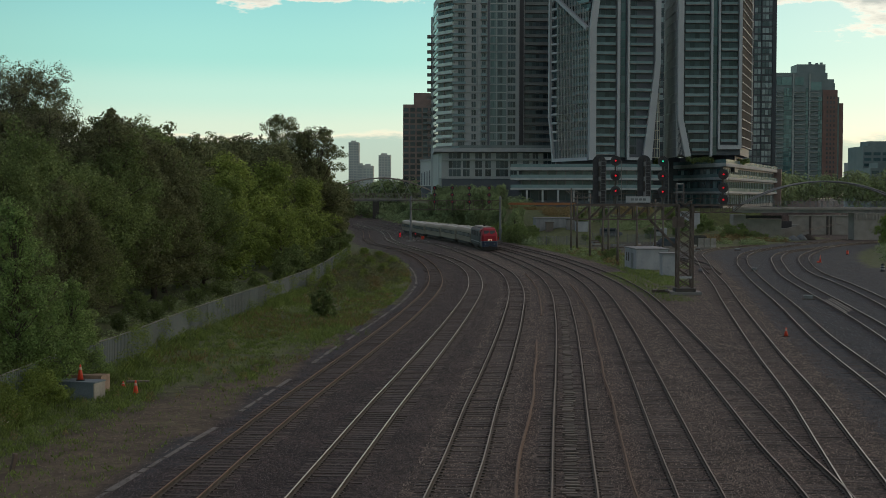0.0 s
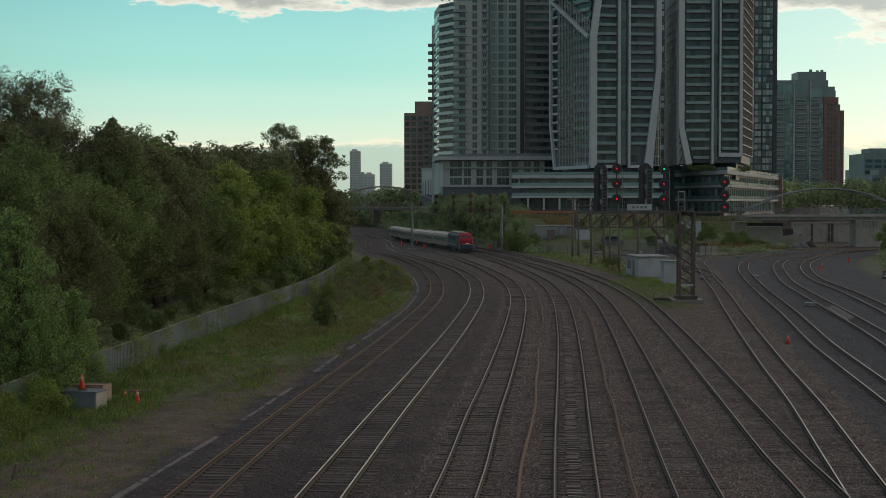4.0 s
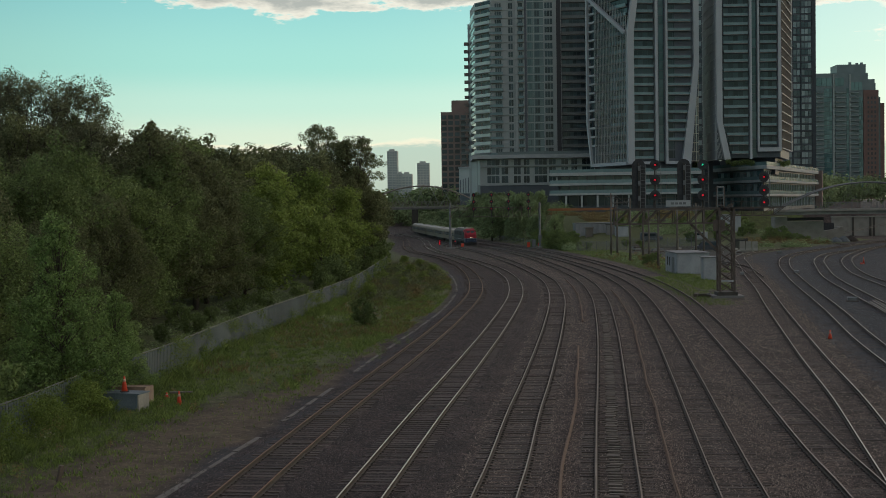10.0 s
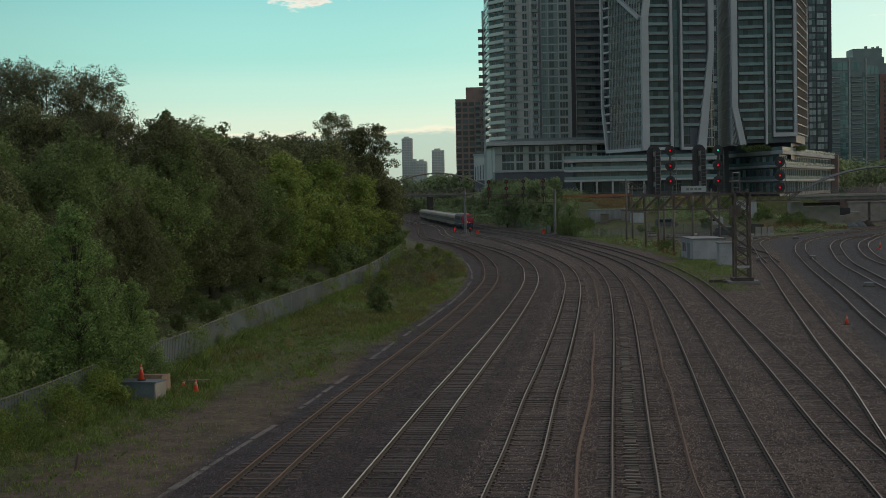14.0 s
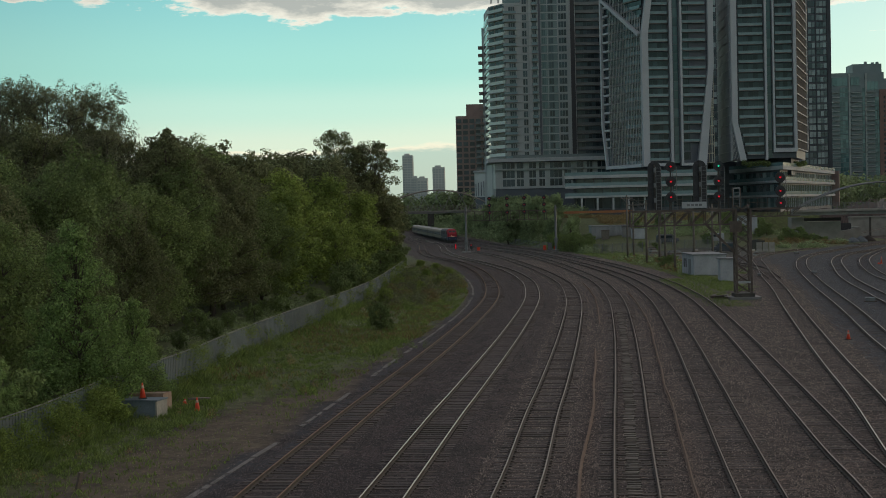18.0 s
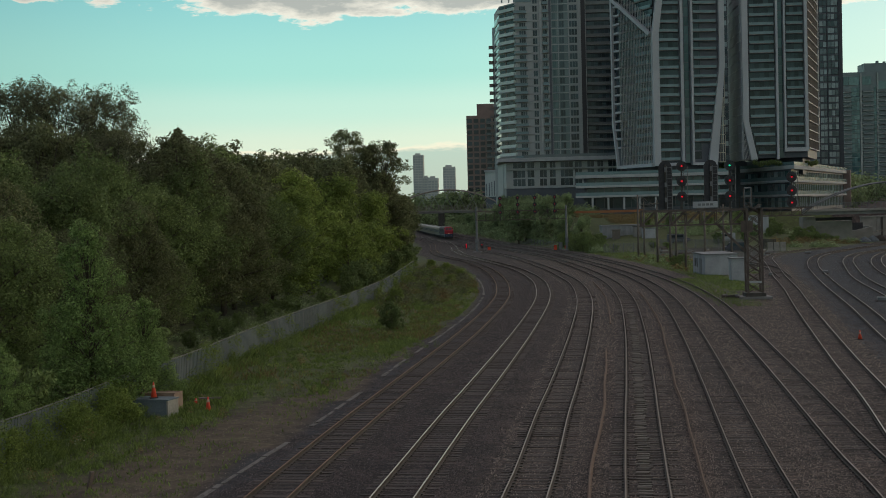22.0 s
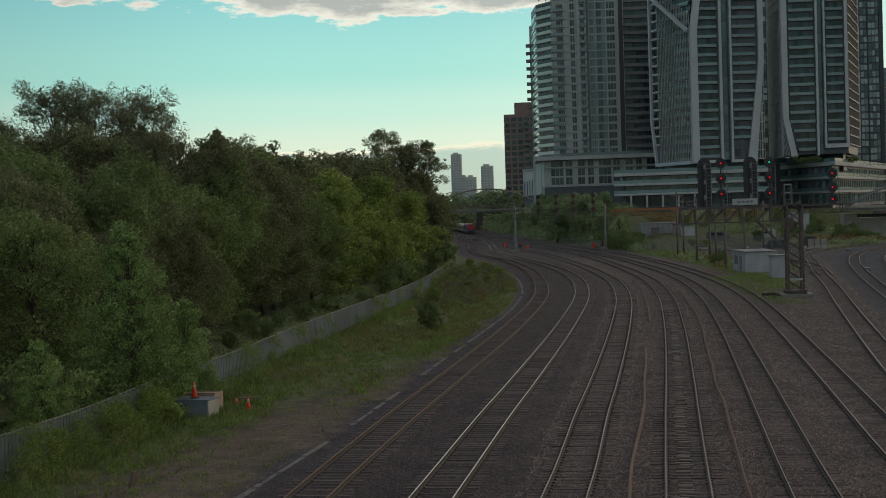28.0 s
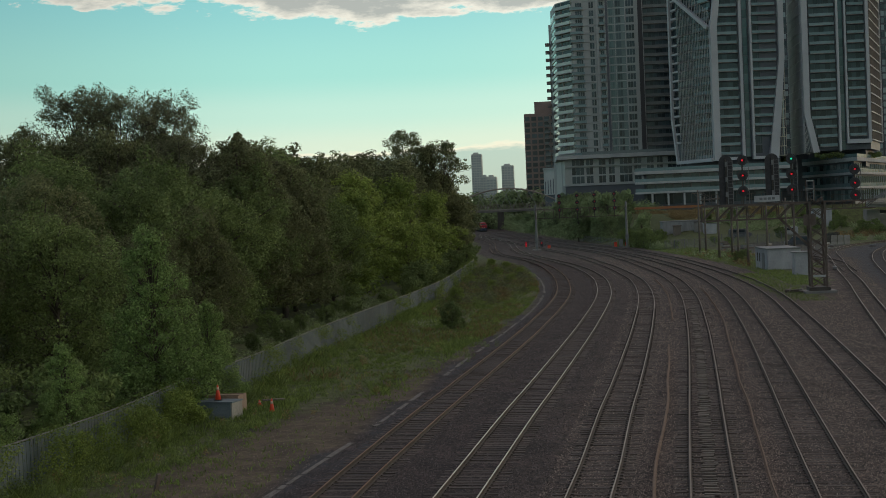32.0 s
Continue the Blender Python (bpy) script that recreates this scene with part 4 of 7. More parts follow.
        s.box("fin", x, x + 0.12, -0.85, -0.66, z0, 79.6 - 0.6 * max(0, i - 4), FIN_GREY)
    g = Geo()
    for a, b, w in (((0.0, -1.0, 36.5), (0.0, -1.0, 79.6), 0.9), ((2.6, -1.0, z0 - 0.6), (0.0, -1.0, 36.5), 0.9), ((2.4, -1.0, z0 - 0.6), (L, -1.0, z0 - 0.5), 1.1), ((0.0, -1.1, 79.4), (L - 0.4, -1.3, 64.5), 1.1), ((0.0, -1.0, 79.6), (L + 2.5, -1.3, 80.4), 1.3)):
        g.bar(a, b, w)
    s.put("frame", g, WALL_WHITE, "white slanted frame")


def tower_screen():
    """White tower with flaring sides and horizontal lines."""
    t = thing("white_tower", "white-framed apartment tower with screened sides and balconies", "building", "towers")
    z0, top = 23.0, 90.0
    part("wall", Geo().prism([(77.5, 455.4), (98.2, 455.4), (108.5, 489), (77.8, 483)], z0, top), WALL_DARK, t)
    # dark backing plate, added to close the sky gap below the tower
    part("core", Geo().prism([(73.5, 488), (92, 486), (92, 492), (73.5, 492)], 0, z0), WALL_DARK, t)
    part("plinth", Geo().prism([(86.8, 470), (97, 458), (106, 488), (82.5, 494)], 17.5, z0), WALL_DARK, t, "dark glazed plinth")
    f = Face(t, 79.0, 455, 0)
    stack(f, "balcony", balcony_geo(0.6, 8.5, 1.0, 0.2, 0.8, glass=BALC), None, z0 + 10.4, top - 3)
    for k, a in enumerate((3.0, 2.3, 1.6)):
        stack(f, "balcony", balcony_geo(a, 8.5, 1.0, 0.2, 0.8, glass=BALC), None, z0 + 1.4 + 3 * k, z0 + 2 + 3 * k)
    stack(f, "window", window_geo(0.6, 8.7, 0.2, 0.1, 2.6, 5), GLASS, z0 + 1.4, top - 3)
    stack(f, "balcony", balcony_geo(12.5, 17.9, 1.0, 0.2, 0.8, glass=BALC), None, z0 + 4.4, top - 3)
    stack(f, "window", window_geo(12.5, 17.9, 0.2, 0.1, 2.6, 4), GLASS, z0 + 4.4, top - 3)
    stack(f, "window", glazed(window_geo(9.85, 11.4, 0.2, 0.05, 2.85, 1), GLASS_TEAL), None, z0, top - 3)
    f.box("fin", 8.95, 9.65, -1.6, 0.4, z0 - 0.5, top, WALL_WHITE, "white vertical fin")
    f.box("fin", 11.5, 12.1, -1.6, 0.4, z0 + 3.2, top, WALL_WHITE, "white vertical fin")
    f.box("sill", 11.5, 19.2, -1.6, 0.4, z0 + 1.9, z0 + 3.2, WALL_WHITE)
    f.box("band", 18.2, 19.2, -1.6, 0.5, z0 + 3.2, top, WALL_WHITE, "white edge band")
    g = Geo()
    for a0, a1, za, b0, b1, zb in ((-1.85, 0.05, 35.0, -1.85, 0.05, top), (0.65, 2.7, z0 - 0.6, -1.85, 0.05, 35.0)):
        g.add([(a0, -1.5, za), (a1, -1.5, za), (a1, 0.3, za), (a0, 0.3, za), (b0, -1.5, zb), (b1, -1.5, zb), (b1, 0.3, zb), (b0, 0.3, zb)],
              [(3, 2, 1, 0), (4, 5, 6, 7), (0, 1, 5, 4), (1, 2, 6, 5), (2, 3, 7, 6), (3, 0, 4, 7)])
    f.put("leg", g, WALL_WHITE, "white forked leg band")
    for i in range(5):
        f.put("tie_bar", Geo().bar((-1.7 + 0.5 * i, -0.7, z0 - 0.4), (-1.75 + 0.08 * i, -0.7, 25.4 + 1.9 * i), 0.14), FIN_GREY)
    # screened side faces
    s = Face(t, 77.5, 483, -90.6)
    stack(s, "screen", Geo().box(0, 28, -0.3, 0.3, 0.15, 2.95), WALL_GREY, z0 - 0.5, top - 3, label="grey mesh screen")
    stack(s, "line", Geo().box(0, 28, -0.45, 0.2, -0.08, 0.08), FIN_GREY, z0 - 0.5, top - 3)
    r = Face(t, 98.2, 455, 72.5)
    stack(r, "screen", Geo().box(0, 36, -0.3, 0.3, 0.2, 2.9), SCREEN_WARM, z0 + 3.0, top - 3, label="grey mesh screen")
    stack(r, "line", Geo().box(0, 36, -0.6, 0.2, -0.15, 0.15), WALL_WHITE, z0 + 3.0, top - 3)
    r.box("edge", 35.4, 36.2, -0.7, 0.2, z0 + 3.0, top, WALL_WHITE)


def podium_white():
    p = thing("podium", "terraced podium with pale slabs, dark glazing and roof planting", "building", "towers")
    # west block
    part("wall", Geo().prism([(24.5, 445), (66, 441), (66, 470), (30, 470)], 0, 19.0), WALL_DARK, p)
    for z, th in ((12.0, 0.6), (15.2, 0.7), (18.6, 1.0)):
        part("slab", Geo().prism([(21.5, 440), (70, 438), (70, 470), (27, 470)], z - th, z), CONC_PALE, p, "pale terrace slab")
        part("rail_glass", Geo().prism([(21.6, 440.1), (70, 438.1), (70, 438.25), (21.6, 440.25)], z + 0.003, z + 1.0), BALC, p)
    for i in range(15):
        x = 25.5 + i * 2.8
        for z0, z1 in ((8.0, 11.2), (12.2, 14.4), (15.3, 17.5)):
            y = 445 - (x - 24.5) * 0.0964
            part("window", Geo().prism([(x, y - 0.1), (x + 2.55, y - 0.35), (x + 2.55, y), (x, y)], z0, z1), GLASS_TEAL if z0 > 9 else GLASS, p)
    for x in (26.5, 31.5, 36.5, 41.5, 46.5, 51.5):
        part("column", Geo().box(x, x + 0.6, 439.5, 440.2, 7.5, 11.3), CONC_PALE, p)
    # east block with the sharp corner
    cx, cy = 90.5, 440.0
    part("wall", Geo().prism([(81.0, 500), (cx - 0.2, cy + 4), (134, 558), (100, 570)], 0, 20), WALL_DARK, p)
    for z, th in ((11.0, 0.7), (15.6, 0.8), (20.2, 1.2)):
        part("slab", Geo().prism([(79.0, 500), (cx, cy), (136, 560), (100, 572)], z - th, z), CONC_PALE, p, "pale terrace slab")
        part("rail_glass", Geo().prism([(79.0, 500), (cx, cy), (136, 560), (135.7, 560.2), (cx + 0.02, cy + 0.35), (79.3, 500.1)], z + 0.003, z + 1.1), BALC, p)
    a = Face(p, 81.0, 500, math.degrees(math.atan2(cy + 4 - 500, cx - 0.2 - 81.0)))
    for i in range(17):
        for z0, z1 in ((6.6, 9.9), (11.2, 14.3), (15.8, 18.4)):
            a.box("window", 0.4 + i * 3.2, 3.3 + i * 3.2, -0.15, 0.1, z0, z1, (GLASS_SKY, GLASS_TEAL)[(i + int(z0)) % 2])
    b = Face(p, cx - 0.2, cy + 4, math.degrees(math.atan2(558 - cy - 4, 134 - cx + 0.2)))
    for i in range(30):
        for z0, z1 in ((6.6, 9.9), (11.2, 14.3), (15.8, 18.4)):
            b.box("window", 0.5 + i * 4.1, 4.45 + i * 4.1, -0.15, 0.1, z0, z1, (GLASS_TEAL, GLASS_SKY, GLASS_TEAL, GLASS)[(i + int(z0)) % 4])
            b.box("mullion", 0.38 + i * 4.1, 0.5 + i * 4.1, -0.3, 0.1, z0, z1, WALL_A)
    b.box("end_wall", 124.5, 126.5, -2.6, 0.2, 6, 20.4, WALL_BROWN, "tan end wall")


def roof_planting():
    """Low shrubs on the podium terrace."""
    for cx, cy, n, w in ((84.5, 449, 7, 9.0), (101, 467, 5, 7.0), (74, 476, 4, 5.0)):
        r = random.Random(int(cx))
        cl = [(cx + (i / n - 0.5) * w, cy + r.uniform(-1, 1), 20.6 + r.uniform(0.3, 1.0), 0.9, 0.9, 0.9) for i in range(n)]
        me = leaf_cloud(cl, 2200, 0.2, int(cx))
        me.materials.append(LEAF_A)
        solid("terrace_shrubs", me, None, "green shrubs planted on the podium terrace", "shrubs", kind="stuff")


def plain_tower(name, label, ring_x, y, depth, z0, z1, floor, wall, glass, cols, balc=None, edge=None):
    """A farther tower: wall, one window row object a floor and column, balconies."""
    t = thing(name, label, "building", "towers")
    x0, x1 = ring_x
    part("wall", Geo().box(x0, x1, y, y + depth, z0, z1), wall, t)
    f = Face(t, x0, y, 0)
    w = (x1 - x0) / cols
    for c in range(cols):
        stack(f, "window", glazed(window_geo(c * w + 0.12 * w, (c + 1) * w - 0.12 * w, -0.1, 0.5, floor - 0.45, 1), glass), None, z0 + 1, z1 - floor, floor)
        if balc and c in balc:
            stack(f, "balcony", balcony_geo(c * w + 0.05 * w, (c + 1) * w - 0.05 * w, 1.4, 0.25, 1.0, glass=BALC_DARK), None, z0 + 1, z1 - floor, floor)
    if edge:
        stack(f, "floor_edge", Geo().box(0, x1 - x0, -0.2, 0.05, -0.2, 0.2), edge, z0 + 1, z1, floor)
    return t


tower_west()
podium_west()
white_hall()
tower_lattice()
tower_screen()
podium_white()
def dark_tower():
    """Navy-clad tower with three groups of panes whose colours imitate reflected sky."""
    t = thing("dark_tower", "navy apartment tower with sky-reflecting panes behind the white ones", "building", "towers")
    part("wall", Geo().box(132, 149.6, 620, 650, 4, 112), NAVY, t)
    f = Face(t, 132, 620, 0)
    for a, b, n in ((2.4, 7.0, 3), (7.5, 10.6, 2), (11.1, 15.6, 3)):
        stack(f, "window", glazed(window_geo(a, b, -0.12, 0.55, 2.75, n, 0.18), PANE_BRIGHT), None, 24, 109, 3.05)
    stack(f, "floor_edge", Geo().box(0.3, 16.2, -0.2, 0.05, -0.12, 0.16), WALL_DARK, 24, 111, 3.05)
    for x in (1.9, 7.05, 10.7, 15.8):
        f.box("pier", x, x + 0.4, -0.3, 0.05, 4, 112, NAVY)


def teal_tower():
    """Teal glass and grey tower with balcony bays, a brick wing and a stepped roof."""
    t = thing("teal_tower", "teal glass apartment tower with balcony bays, brick wing, stepped roof", "building", "towers")
    part("wall", Geo().box(216.8, 243, 900, 926, 8, 89.6), WALL_SLATE, t)
    part("wall", Geo().box(243, 250.6, 900.2, 926, 8, 89.6).box(250.6, 255, 900.5, 926, 8, 85.5), WALL_SLATE, t)
    part("roof_box", Geo().box(231.5, 250.0, 903, 920, 89.6, 95.4), WALL_SLATE, t)
    for x, h in ((240, 97.2), (244.5, 96.6), (247.5, 96.9)):
        part("roof_vent", Geo().box(x, x + 1.5, 906, 908, 95.4, h), WALL_SLATE, t)
    part("brick_wing", Geo().box(247.5, 257.2, 899.6, 925, 8, 78.5), BRICK_RED, t, "red-brown brick wing")
    part("brick_wing", Geo().box(257.2, 259.0, 902, 925, 8, 74), GLASS_TEAL, t, "teal glazed strip")
    part("brick_wing", Geo().box(259.0, 262.2, 904, 925, 8, 70.2), BRICK_RED, t, "red-brown brick wing")
    part("roof_step", Geo().box(250, 256, 902, 922, 78.5, 83), GLASS_TEAL, t)
    f = Face(t, 216.8, 900, 0)
    for a, b in ((0.3, 5.0), (12.6, 19.0), (22.3, 27.6)):
        stack(f, "balcony", balcony_geo(a, b, 1.3, 0.3, 0.9, glass=BALC_DARK, slab=TEAL_EDGE), None, 14, 80, 3.0)
    for a, b, n, zt in ((5.4, 10.6, 3, 78), (19.8, 21.4, 1, 78), (27.8, 30.5, 2, 74)):
        stack(f, "window", glazed(window_geo(a, b, -0.25, 0.2, 2.8, n, 0.15), PANE_TEAL), None, 14, zt, 3.0)
    for a, b in ((0.5, 10.4), (12.4, 18.2), (22.5, 30.0)):
        stack(f, "window", glazed(window_geo(a, b, -0.3, 0.0, 5.2, 3, 0.15), PANE_TEAL), None, 81.5 if b < 25 else 78.5, 83 if b < 25 else 79)
    for x in (11.0, 21.6):
        f.box("pier", x, x + 1.0, -0.9, 0.05, 8, 89, TEAL_EDGE)
    g = Face(t, 247.5, 899.6, 0)
    stack(g, "window", window_geo(2.0, 8.6, -0.08, 0.6, 2.2, 3, 1.2), GLASS, 12, 75, 3.0)


PANE_TEAL = mat("bright_teal_pane", (0.045, 0.105, 0.108), (0.13, 0.235, 0.232), 0.14, 0.3, 0.8, vary=0.7)
dark_tower()
plain_tower("dark_tower", "dark glass tower seen between the white towers", (92, 101), 590, 20, 4, 106, 3.0, NAVY, PANE_BRIGHT, 4)
teal_tower()
bt = plain_tower("brown_tower", "brown brick apartment slab with balconies", (-20.4, -4.0), 700, 24, 4, 55.5, 2.9, WALL_BROWN, GLASS, 5, (3, 4))
part("roof_box", Geo().box(-15, -5, 702, 716, 55.5, 61.5), WALL_BROWN, bt)


# ---- trees and planting ----
def leaf_cloud(clumps, count, size, seed, flat=0.75):
    """Leaves strewn through clumps (x, y, z, rx, ry, rz), denser near their skins, each a bent pair of facets."""
    r = np.random.RandomState(seed)
    vol = np.array([c[3] * c[4] + c[4] * c[5] + c[3] * c[5] for c in clumps])
    pick = r.choice(len(clumps), count, p=vol / vol.sum())
    c = np.array(clumps)[pick]
    d = r.normal(size=(count, 3))
    d /= np.linalg.norm(d, axis=1)[:, None]
    rad = np.clip(1.05 - np.abs(r.normal(0, 0.22, count)), 0.15, 1.25)
    # lumpy skin
    lump = 1 + 0.20 * np.sin(d[:, 0] * 5 + c[:, 0]) * np.sin(d[:, 1] * 5 + c[:, 1] * 1.3) + 0.16 * np.sin(d[:, 2] * 9 + c[:, 2]) * np.sin(d[:, 0] * 9)
    pos = c[:, :3] + d * c[:, 3:] * (rad * lump)[:, None]
    n = d * 0.95 + r.normal(size=(count, 3)) * 0.5 + np.array([0, 0, 0.35])
    n /= np.linalg.norm(n, axis=1)[:, None]
    t = np.cross(n, r.normal(size=(count, 3)))
    t /= np.linalg.norm(t, axis=1)[:, None]
    b = np.cross(n, t)
    s = size * r.uniform(0.55, 1.35, count)[:, None]
    q = np.stack([pos - t * s, pos - b * s * 0.6 * flat - n * s * 0.15, pos + t * s, pos + b * s * 0.6 * flat - n * s * 0.15], 1)
    v = q.reshape(-1, 3)
    f = np.arange(count * 4).reshape(-1, 4)
    me = bpy.data.meshes.new("crown")
    me.vertices.add(len(v))
    me.vertices.foreach_set("co", v.astype(np.float32).ravel())
    me.loops.add(count * 4)
    me.loops.foreach_set("vertex_index", f.astype(np.int32).ravel())
    me.polygons.add(count)
    me.polygons.foreach_set("loop_start", (np.arange(count) * 4).astype(np.int32))
    me.update(calc_edges=True)
    return me


def crown_clumps(h, w, low, seed, n=16, top=0.8, cone=False):
    """Lobes of a crown of height h and width w that begins at the height low, each with smaller lobes on its skin."""
    r = random.Random(seed)
    main, out = [], []
    for i in range(n):
        k = (i + 0.5) / n
        width = w / 2 * (math.sin(math.pi * min(1.0, 0.24 + 0.68 * k)) ** 0.7) * (1 if k < top else 0.8)
        if cone:
            width = w / 2 * (1.03 - k) ** 0.75
        a = i * 2.4 + r.uniform(-0.6, 0.6)
        d = width * r.uniform(0.3, 0.85)
        s = w * r.uniform(0.09, 0.18) * (1.1 - 0.6 * k if cone else 1.0)
        z = min(low + (h - low) * (0.06 + 0.88 * k), h - s * 0.8)
        main.append((d * math.cos(a), d * math.sin(a), max(z, low + s * 0.6), s, s, s * r.uniform(0.65, 0.95)))
    for c in main:
        out.append((*c[:3], c[3] * 0.85, c[4] * 0.85, c[5] * 0.85))
        for _ in range(7):
            a, e = r.uniform(0, 6.28), r.uniform(-0.5, 1.4)
            s = c[3] * r.uniform(0.18, 0.5)
            q = r.uniform(0.9, 1.3)
            out.append((c[0] + c[3] * q * math.cos(a) * math.cos(e), c[1] + c[4] * q * math.sin(a) * math.cos(e), c[2] + c[5] * q * math.sin(e), s, s, s * r.uniform(0.7, 1.3)))
    return main, out


def make_tree(name, label, h, w, low, leaves, count, size, seed, n=16, trunk=0.25, lean=0.0, cone=False):
    t = thing(name, label, "tree", "trees beside the yard")
    r = random.Random(seed)
    clumps, skin = crown_clumps(h, w, low, seed, n, cone=cone)
    g = Geo()
    g.tube([(0, 0, -0.4), (0.1, 0.05, h * 0.2), (lean * 0.5, 0.1, h * 0.5), (lean, 0.0, h * 0.86)], [trunk, trunk * 0.8, trunk * 0.5, trunk * 0.12], 8)
    part("trunk", g, BARK, t, smooth=True)
    g = Geo()
    for c in clumps:
        z = max(low * 0.6, c[2] * r.uniform(0.55, 0.75))
        k = z / h
        g.tube([(lean * k, 0, z), (c[0] * 0.5 + lean * k * 0.5, c[1] * 0.5, (z + c[2]) / 2 + 0.3), (c[0], c[1], c[2])], [trunk * 0.34, trunk * 0.2, trunk * 0.06], 5)
        for j in range(4):
            a = r.uniform(0, 6.28)
            e = (c[0] + c[3] * 0.9 * math.cos(a), c[1] + c[3] * 0.9 * math.sin(a), c[2] + c[5] * r.uniform(-0.2, 0.9))
            g.tube([(c[0] * 0.75, c[1] * 0.75, c[2] - 0.4), ((c[0] + e[0]) / 2, (c[1] + e[1]) / 2, (c[2] + e[2]) / 2), e], [trunk * 0.12, trunk * 0.08, trunk * 0.03], 4)
    part("branchwork", g, BARK, t, smooth=True)
    me = leaf_cloud(skin, count, size, seed)
    me.materials.append(leaves)
    part("crown", me, None, t)
    return t


def plant(proto, spots, seed, used):
    """Sets the first tree and copies of it, turned and scaled a little."""
    r = random.Random(seed)
    for x, y, s in spots:
        m = Matrix.LocRotScale((x, y, rise(x, y)), Euler((0, 0, r.uniform(0, 6.28))), None)
        ob = proto if not used.get(proto.name) else copy_thing(proto, m)
        used[proto.name] = 1
        k = s * r.uniform(0.96, 1.04)
        ob.matrix_basis = m @ Matrix.Diagonal((k * r.uniform(0.92, 1.1), k * r.uniform(0.92, 1.1), k, 1))


def woods():
    used = {}
    wood = "in the wood beyond the fence"
    maple = make_tree("maple_tree", "full green broadleaf tree " + wood, 14, 12, 0.6, LEAF_A, 36000, 0.125, 1, 30, 0.28)
    dark = make_tree("broadleaf_tree", "dark green broadleaf tree " + wood, 15, 12, 0.8, LEAF_B, 36000, 0.125, 2, 30, 0.3)
    dark_far = make_tree("broadleaf_tree", "dark green broadleaf tree " + wood, 15, 12, 0.8, LEAF_B, 15000, 0.2, 12, 30, 0.3)
    bright = make_tree("linden_tree", "yellow-green broadleaf tree " + wood, 13, 11, 0.4, LEAF_C, 17000, 0.18, 3, 28, 0.25)
    willow = make_tree("willow_tree", "grey-green young tree behind the chain-link fence", 9.4, 6.6, 0.2, LEAF_D, 30000, 0.075, 4, 44, 0.13, cone=True)
    tall = make_tree("cottonwood_tree", "tall open-crowned tree with dark limbs showing", 22, 11.5, 10.0, LEAF_F, 29000, 0.10, 5, 32, 0.3)
    poplar = make_tree("poplar_tree", "slender dark tree standing above the wood", 18, 3.4, 9, LEAF_B, 5200, 0.15, 25, 12, 0.2)
    crest = make_tree("oak_tree", "dark tree with separate round clumps on the wood's crest", 24, 10.5, 15.5, LEAF_B, 8500, 0.17, 6, 14, 0.3)
    bush = make_tree("bush", "green leafy bush in the grass strip", 2.2, 3.2, 0.05, LEAF_C, 6000, 0.07, 7, 14, 0.04)
    shrub = make_tree("shrub", "dense green shrub at the wood's edge", 3.4, 4.4, 0.05, LEAF_A, 4600, 0.12, 8, 16, 0.06)
    small = make_tree("small_tree", "small green tree on the bank", 8, 7, 0.3, LEAF_E, 5000, 0.21, 9, 20, 0.15)
    plant(willow, [(-20.6, 66.2, 1.02), (-18.9, 69.8, 0.62), (-21.2, 55.6, 0.56), (-22.9, 51.5, 0.5)], 1, used)
    plant(bright, [(-23.5, 186, 1.05), (-21.5, 206, 0.92), (-27, 172, 1.1), (-20.0, 170, 0.62), (-22.5, 225, 0.95), (-24.5, 152, 0.95), (-29.5, 140, 0.8)], 2, used)
    plant(maple, [(-28.8, 75, 0.74), (-32.5, 104, 1.06), (-29.5, 112, 0.9), (-29, 120, 1.02), (-30.5, 93, 0.86), (-36, 92, 1.0), (-28, 138, 1.05), (-34.5, 150, 1.16), (-41, 108, 1.05), (-38, 80, 0.85), (-25.5, 146, 0.72), (-44, 96, 0.95), (-32.5, 66, 0.68), (-29.5, 58, 0.55), (-35, 72, 0.8)], 3, used)
    plant(dark_far, [(-31.5, 168, 1.14), (-37, 172, 1.2), (-32, 205, 1.19), (-27, 215, 1.22), (-36, 212, 1.2), (-34, 238, 1.31), (-31, 231, 1.27), (-26.5, 236, 1.12), (-25.2, 252, 1.05), (-30.5, 246, 1.2), (-24.8, 262, 1.05), (-23.2, 257, 1.08), (-28, 259, 1.15), (-22.9, 257, 0.97), (-24.0, 248, 1.08), (-22.4, 264, 0.9), (-34.5, 185, 1.14), (-31, 190, 1.05), (-40, 165, 1.2), (-26.5, 196, 1.0)], 4, used)
    plant(dark, [(-31, 131, 1.12), (-28.0, 133, 1.04), (-36, 124, 1.16), (-44, 121, 1.2), (-40, 118, 1.16), (-41, 135, 1.2), (-47.8, 118, 1.2), (-27.5, 130, 0.86), (-29.5, 122, 1.1), (-27.5, 99, 0.72), (-26.6, 84, 0.62), (-33, 84, 0.85), (-52, 128, 1.12)], 14, used)
    plant(tall, [(-44.9, 125, 0.98), (-41.2, 124, 0.95), (-38.0, 127, 0.96), (-35.0, 121, 0.80)], 5, used)
    plant(poplar, [(-30.3, 125, 1.05), (-31.9, 127, 0.98)], 15, used)
    plant(crest, [(-29.2, 250, 1.0), (-22.8, 252, 0.93), (-26.0, 256, 0.9)], 6, used)
    plant(shrub, [(-9.8, 112, 0.66)], 31, used)
